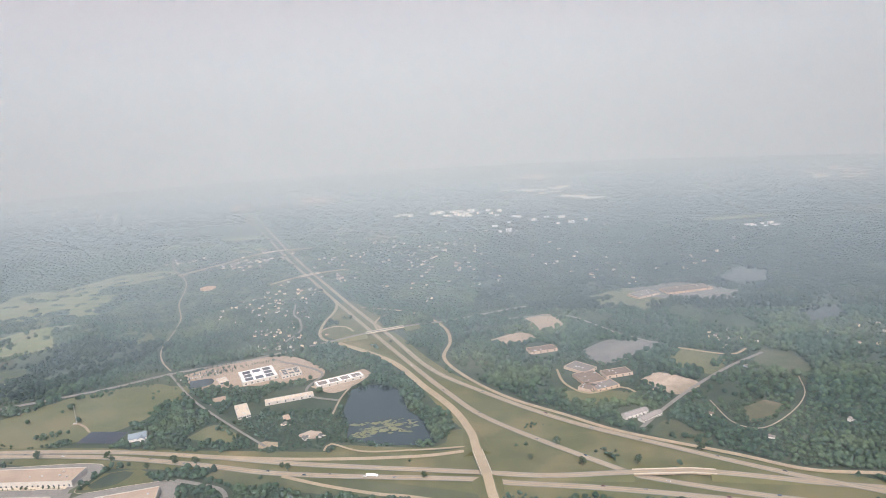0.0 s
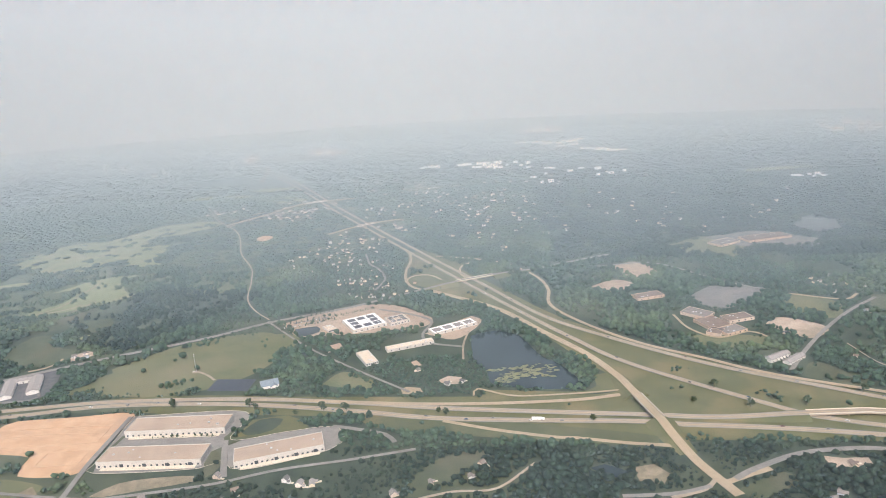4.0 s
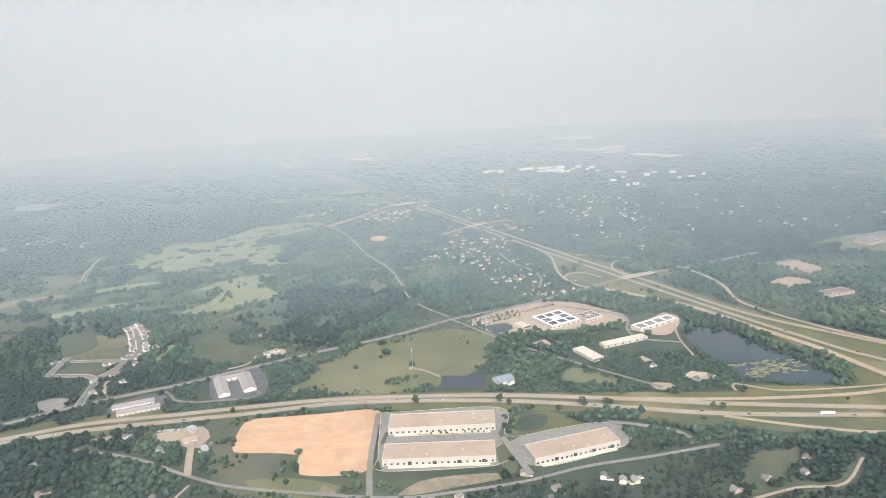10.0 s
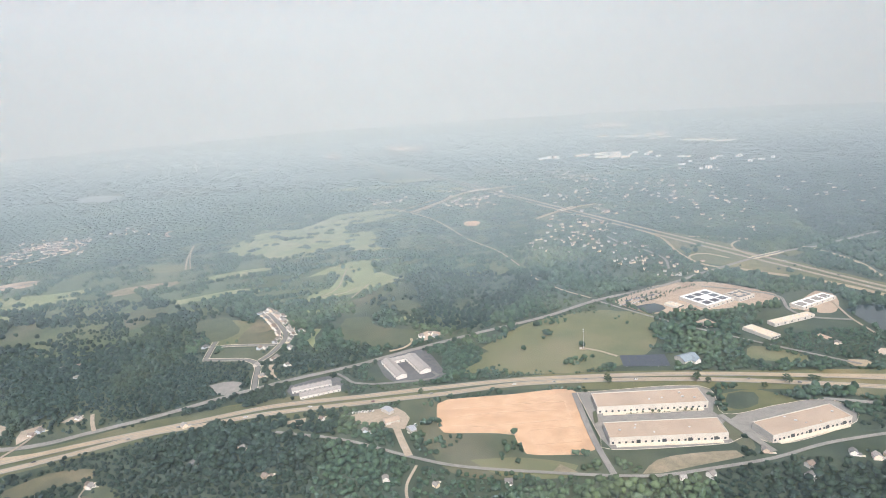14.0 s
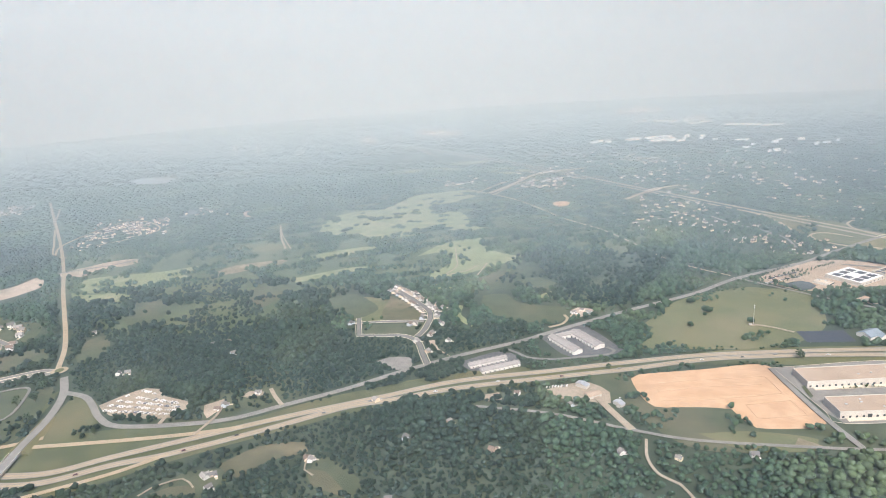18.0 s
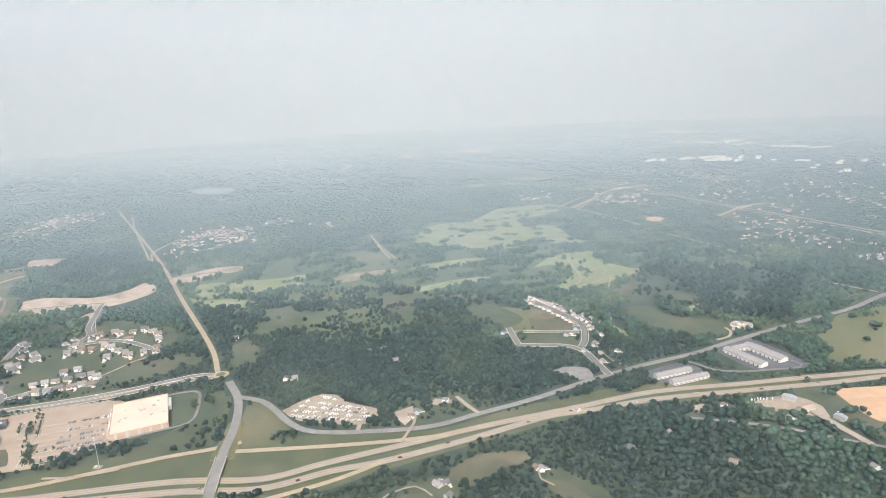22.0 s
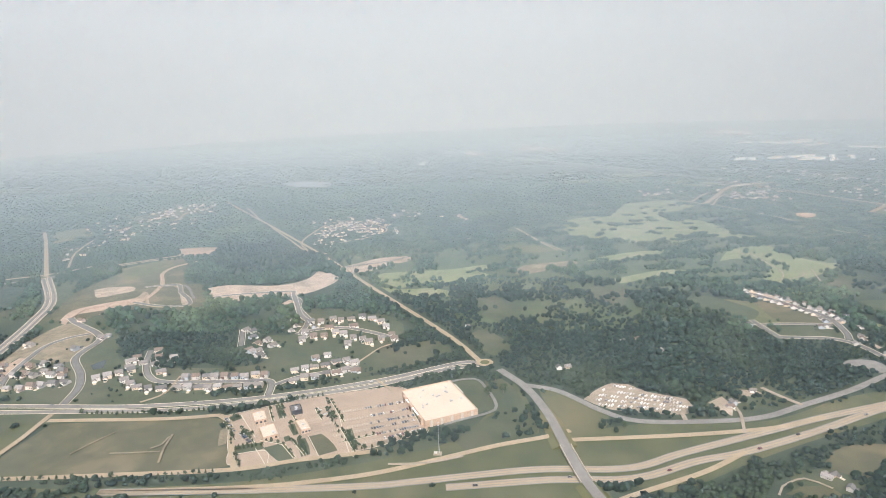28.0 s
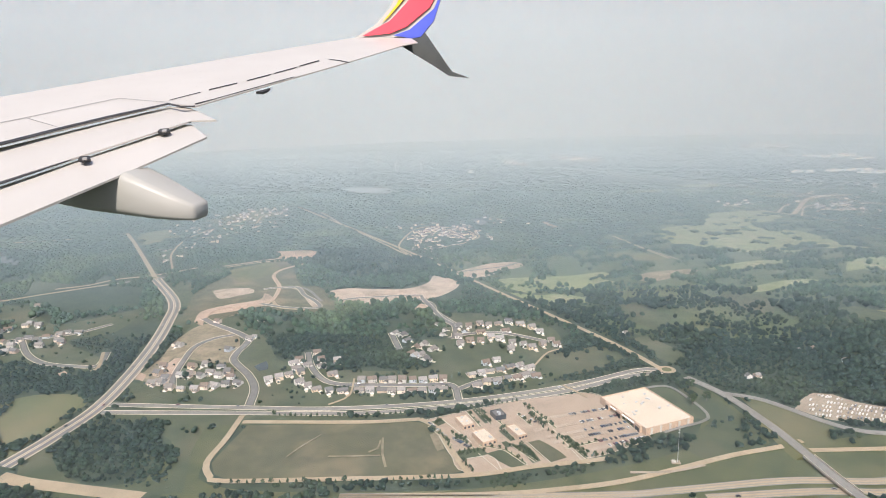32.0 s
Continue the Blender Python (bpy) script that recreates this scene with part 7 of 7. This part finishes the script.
def make_car(i):
    c = tagged(new("car"), "small %s passenger car on pale pavement" % PAINT_WORDS[i], "car")
    v = [(x, y, z) for z, w, a, b in ((0.2, 0.5, -1.3, 1.3), (0.5, 0.52, -1.32, 1.32), (0.55, 0.5, -1.28, 1.25)) for x, y in ((a, -w), (b, -w), (b, w), (a, w))]
    f = [(k + i0, (k + 1) % 4 + i0, (k + 1) % 4 + i0 + 4, k + i0 + 4) for i0 in (0, 4) for k in range(4)] + [(8, 9, 10, 11), (3, 2, 1, 0)]
    part("body", mesh_from("car_body", v, f, PAINTS[i]), c)
    v = [(x, y, z) for z, w, a, b in ((0.55, 0.47, -0.95, 0.75), (0.84, 0.38, -0.7, 0.4)) for x, y in ((a, -w), (b, -w), (b, w), (a, w))]
    f = [(k, (k + 1) % 4, (k + 1) % 4 + 4, k + 4) for k in range(4)] + [(4, 5, 6, 7)]
    part("cabin", mesh_from("car_cabin", v, f, M["glass"]), c)
    part("roof", box_me("car_roof", -0.68, 0.38, -0.37, 0.37, 0.84, 0.88, PAINTS[i]), c)
    for x in (-0.8, 0.8):
        for y in (-0.5, 0.5):
            part("wheel", tube("car_wheel", (x, y - 0.08, 0.19), (x, y + 0.08, 0.19), 0.19, tyre_m, 8), c)
    return c


CARS = {}
def put_car(x, y, z, yaw, i, group):
    if i not in CARS:
        CARS[i] = make_car(i)
        ob = CARS[i]
    else:
        ob = copy_thing(CARS[i], pose(0, 0, 0))
    ob.location, ob.rotation_euler, ob.scale = (x, y, z), (0, 0, yaw), (1.1, 1.1, 1.1)
    ob["group"] = group


rng = random.Random(12)
for name, gap in (("highway_north_lanes", 44), ("highway_south_lanes", 50), ("freeway_lanes", 60), ("freeway_lanes.1", 60), ("west_highway", 60), ("overpass_road", 45), ("frontage_road", 120), ("ramp_road.6", 80), ("west_road", 90)):
    line, w = LINES[name]
    n = sides(line)
    s = np.r_[0, np.cumsum(np.linalg.norm(np.diff(line, axis=0), axis=1))]
    at = rng.uniform(5, gap)
    while at < s[-1] - 10:
        k = int(np.searchsorted(s, at))
        if line[k][1] < 900 and name not in RAISED:
            p = line[k] + n[k] * rng.choice((-w / 4, w / 4))
            put_car(p[0], p[1], ROAD_Z + 0.4, math.atan2(n[k][1], n[k][0]) - math.pi / 2, rng.choice((0, 1, 1, 2, 2, 2, 1, 2, 0, 4, 3)), "cars on the roads")
        at += rng.uniform(0.4, 1.6) * gap
for a, b in CAR_ROWS:
    a, b = Vector(a), Vector(b)
    k = int((b - a).length / 1.7)
    yaw = math.atan2(b.y - a.y, b.x - a.x) + math.pi / 2
    for i in range(k):
        if rng.random() < 0.72:
            p = a.lerp(b, i / k)
            put_car(p.x, p.y, 0.42, yaw, rng.choice((0, 1, 1, 2, 2, 2, 1, 2, 0, 4, 3)), "cars parked at the stores")
shell = mat("camper_shell", (0.62, 0.61, 0.58), (0.7, 0.69, 0.66), 0.6, None, 0.1, 0.5)
st = shell.node_tree
pick = st.nodes.new("ShaderNodeObjectInfo")
tone = st.nodes.new("ShaderNodeValToRGB")
tone.color_ramp.interpolation = "CONSTANT"
tone.color_ramp.elements[0].color, tone.color_ramp.elements[1].position = (0.66, 0.65, 0.62, 1), 0.5
tone.color_ramp.elements[1].color = (0.4, 0.37, 0.32, 1)
for at_, c in ((0.7, (0.14, 0.14, 0.15, 1)), (0.85, (0.52, 0.5, 0.46, 1))):
    tone.color_ramp.elements.new(at_).color = c
st.links.new(pick.outputs["Random"], tone.inputs["Fac"])
st.links.new(tone.outputs["Color"], st.nodes["Principled BSDF"].inputs["Base Color"])
rv = tagged(new("camper"), "pale camper trailer parked on gravel", "camper", "campers in the storage yard")
v = [(x, y, z) for z, w, a, b in ((0.35, 0.62, -1.9, 1.9), (1.6, 0.62, -1.95, 1.8), (1.75, 0.5, -1.8, 1.6)) for x, y in ((a, -w), (b, -w), (b, w), (a, w))]
part("body", mesh_from("camper_body", v, [(k + i0, (k + 1) % 4 + i0, (k + 1) % 4 + i0 + 4, k + i0 + 4) for i0 in (0, 4) for k in range(4)] + [(8, 9, 10, 11), (3, 2, 1, 0)], shell), rv)
part("window", box_me("camper_window", -0.9, 0.6, -0.66, -0.62, 0.9, 1.3, M["glass"]), rv)
for x in (-0.3, 0.3):
    part("wheel", tube("camper_wheel", (x, -0.6, 0.22), (x, 0.6, 0.22), 0.22, tyre_m, 8), rv)
part("air_conditioner", box_me("camper_unit", -0.4, 0.3, -0.3, 0.3, 1.75, 1.95, M["metal"]), rv)
first = True
for a, b in RV_ROWS:
    a, b = Vector(a), Vector(b)
    k = int((b - a).length / 2.1)
    yaw = math.degrees(math.atan2(b.y - a.y, b.x - a.x)) + 62
    for i in range(k):
        if rng.random() < 0.2:
            continue
        p = a.lerp(b, (i + 0.5) / k)
        m = pose(p.x, p.y + rng.uniform(-0.5, 0.5), 0.2, 0, 0, yaw + rng.uniform(-7, 7)) @ Matrix.Scale(rng.uniform(0.55, 0.85), 4)
        if first:
            rv.matrix_basis = m
            first = False
        else:
            copy_thing(rv, pose(0, 0, 0)).matrix_basis = m
# a white truck on the highway
line, w = LINES["highway_south_lanes"]
k = int(np.argmin(np.hypot(line[:, 0] + 115, line[:, 1] - 445)))
tr = tagged(new("semi_truck"), "white semi-trailer truck on the highway", "truck")
n = sides(line)
tr.location, tr.rotation_euler = (*line[k], ROAD_Z + 0.1), (0, 0, math.atan2(n[k][1], n[k][0]) - math.pi / 2)
part("trailer", box_me("trailer", -5, 2.6, -0.72, 0.72, 0.6, 2.3, M["white"]), tr)
part("cab", box_me("truck_cab", 2.9, 4.6, -0.68, 0.68, 0.4, 2.0, M["white"]), tr)
part("windscreen", box_me("truck_glass", 4.6, 4.64, -0.6, 0.6, 1.2, 1.8, M["glass"]), tr)
for x in (-4.2, -3.4, 2.2, 3.0, 4.2):
    part("wheel", tube("truck_wheel", (x, -0.7, 0.3), (x, 0.7, 0.3), 0.3, tyre_m, 8), tr)

# ---------- single trees ----------
def make_tree(seed, conical=False):
    rng = np.random.default_rng(seed)
    t = tagged(new("tree"), "dark green conical young tree" if conical else "full green broadleaf tree standing alone", "tree")
    part("trunk", tube("trunk", (0, 0, 0), (0, 0, 2.2), 0.22, M["bark"], 7, 0.1), t)
    n = 26
    if conical:
        z = rng.uniform(0.5, 3.6, n)
        rad = (4.2 - z) * 0.33
    else:
        z = rng.uniform(1.5, 5.0, n)
        rad = 2.1 * np.sqrt(np.clip(1 - ((z - 3.0) / 2.4) ** 2, 0.05, 1))
    a = rng.uniform(0, 6.28, n)
    q = rng.uniform(0.3, 1.0, n) * rad
    me = crowns("crown", q * np.cos(a), q * np.sin(a), rng.uniform(0.5, 0.95, n) * (0.6 if conical else 1), rng.uniform(0.9, 1.5, n), M["leaf_lone"], 1)
    co = np.empty(len(me.vertices) * 3, np.float32)
    me.vertices.foreach_get("co", co)
    co = co.reshape(-1, 3)
    co[:, 2] += np.repeat(z, 12).astype(np.float32)
    me.vertices.foreach_set("co", co.ravel())
    me.update()
    part("crown", me, t)
    return t


TREES = [make_tree(1), make_tree(2), make_tree(3, True)]
used = [False] * 3
def put_tree(x, y, s, i, group, yaw):
    m = pose(x, y, 0.1, 0, 0, yaw) @ Matrix.Scale(s, 4)
    if not used[i]:
        used[i] = True
        TREES[i].matrix_basis = m
        ob = TREES[i]
    else:
        ob = copy_thing(TREES[i], pose(0, 0, 0))
        ob.matrix_basis = m
    ob["group"] = group


for a, b, k in TREE_ROWS:
    a, b = Vector(a), Vector(b)
    for i in range(k):
        p = a.lerp(b, (i + 0.5) / k)
        put_tree(p.x + rng.uniform(-0.6, 0.6), p.y + rng.uniform(-0.6, 0.6), rng.uniform(0.5, 0.8), 2 if rng.random() < 0.7 else 1, "trees planted in rows", rng.uniform(0, 360))
for a, b, wide in ISLANDS:
    a, b = Vector(a), Vector(b)
    k = max(2, int((b - a).length / 4.5))
    for i in range(k):
        p = a.lerp(b, (i + rng.uniform(0.2, 0.8)) / k)
        put_tree(p.x, p.y, rng.uniform(0.35, 0.6), rng.choice((0, 1, 2)), "trees in the lot islands", rng.uniform(0, 360))
for x, y in LONE_TREES:
    put_tree(x, y, rng.uniform(0.9, 1.5), rng.choice((0, 1)), "lone trees", rng.uniform(0, 360))

# ---------- the aircraft's wing, out over the land at the end of the flight ----------
WM = {
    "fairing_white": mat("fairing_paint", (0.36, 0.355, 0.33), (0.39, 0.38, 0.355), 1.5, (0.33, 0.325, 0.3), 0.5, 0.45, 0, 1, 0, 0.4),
    "wing_white": mat("wing_paint", (0.49, 0.46, 0.425), (0.52, 0.49, 0.455), 1.5, (0.47, 0.44, 0.405), 0.4, 0.4, 0, 1, 0, 0.5),
    # dark joints and actuators, and the shade in the flap slots as colour
    "wing_dark": mat("dark_metal_and_slot_shade", (0.03, 0.03, 0.032), (0.05, 0.05, 0.05), 2.0, None, 0.1, 0.7),
    "panel_grey": mat("panel_line_grey", (0.3, 0.29, 0.28), (0.34, 0.33, 0.32), 2.0, None, 0.1, 0.6),
    "winglet_red": mat("winglet_red_paint", (0.78, 0.09, 0.12), (0.8, 0.1, 0.13), 1.0, None, 0.1, 0.3),
    "winglet_blue": mat("winglet_blue_paint", (0.09, 0.12, 0.55), (0.1, 0.13, 0.58), 1.0, None, 0.1, 0.3),
    "winglet_yellow": mat("winglet_yellow_paint", (0.85, 0.55, 0.03), (0.88, 0.58, 0.04), 1.0, None, 0.1, 0.3),
    "strake_grey": mat("strake_grey_paint", (0.07, 0.075, 0.075), (0.1, 0.105, 0.105), 1.0, None, 0.1, 0.4),
}


def slab(name, pts, way, thick, material):
    """A plate from an outline in space, thickened along way."""
    n = len(pts)
    w = Vector(way).normalized() * thick
    v = [tuple(Vector(p)) for p in pts] + [tuple(Vector(p) - w) for p in pts]
    f = [tuple(range(n)), tuple(range(2 * n - 1, n - 1, -1))] + [(i, n + i, n + (i + 1) % n, (i + 1) % n) for i in range(n)]
    me = mesh_from(name, v, f, material)
    bm = bmesh.new()
    bm.from_mesh(me)
    bmesh.ops.recalc_face_normals(bm, faces=bm.faces)
    bmesh.ops.triangulate(bm, faces=[q for q in bm.faces if len(q.verts) > 4])
    bm.to_mesh(me)
    bm.free()
    return me


wing = tagged(new("aircraft_wing"), "white airliner wing with lowered flaps and colourful upturned winglet", "aircraft wing")
wing.location = WING_AT
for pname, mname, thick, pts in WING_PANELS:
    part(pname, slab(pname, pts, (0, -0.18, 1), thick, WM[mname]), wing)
winglet = part("winglet", slab("winglet", [Vector(p) + Vector((0, 0.035, 0)) for p in WINGLET_OUTLINE], (0, -1, 0.2), 0.02, WM["wing_white"]), wing, "upturned winglet with coloured bands")
for pname, mname, thick, pts in WINGLET_PANELS:
    part(pname, slab(pname, pts, (0, -1, 0.2), thick, WM[mname]), winglet if pname == "winglet_band" else wing)
# canoe-shaped flap track fairing: soft-cornered rings along its length
v, f = [], []
for k, (a, b) in enumerate(FAIRING):
    a, b = Vector(a), Vector(b)
    half = (0.03, 0.13, 0.16, 0.16, 0.13, 0.1, 0.07)[k]
    m = (a + b) / 2
    for t in np.linspace(0, 2 * math.pi, 20, endpoint=False):
        c, d = math.cos(t), math.sin(t)
        v.append(tuple(m + (a - m) * math.copysign(abs(c) ** 0.4, c) + Vector((0, half * math.copysign(abs(d) ** 0.4, d), 0))))
for k in range(len(FAIRING) - 1):
    f += [(k * 20 + i, k * 20 + (i + 1) % 20, k * 20 + 20 + (i + 1) % 20, k * 20 + 20 + i) for i in range(20)]
f += [tuple(range(19, -1, -1)), tuple(range(len(v) - 20, len(v)))]
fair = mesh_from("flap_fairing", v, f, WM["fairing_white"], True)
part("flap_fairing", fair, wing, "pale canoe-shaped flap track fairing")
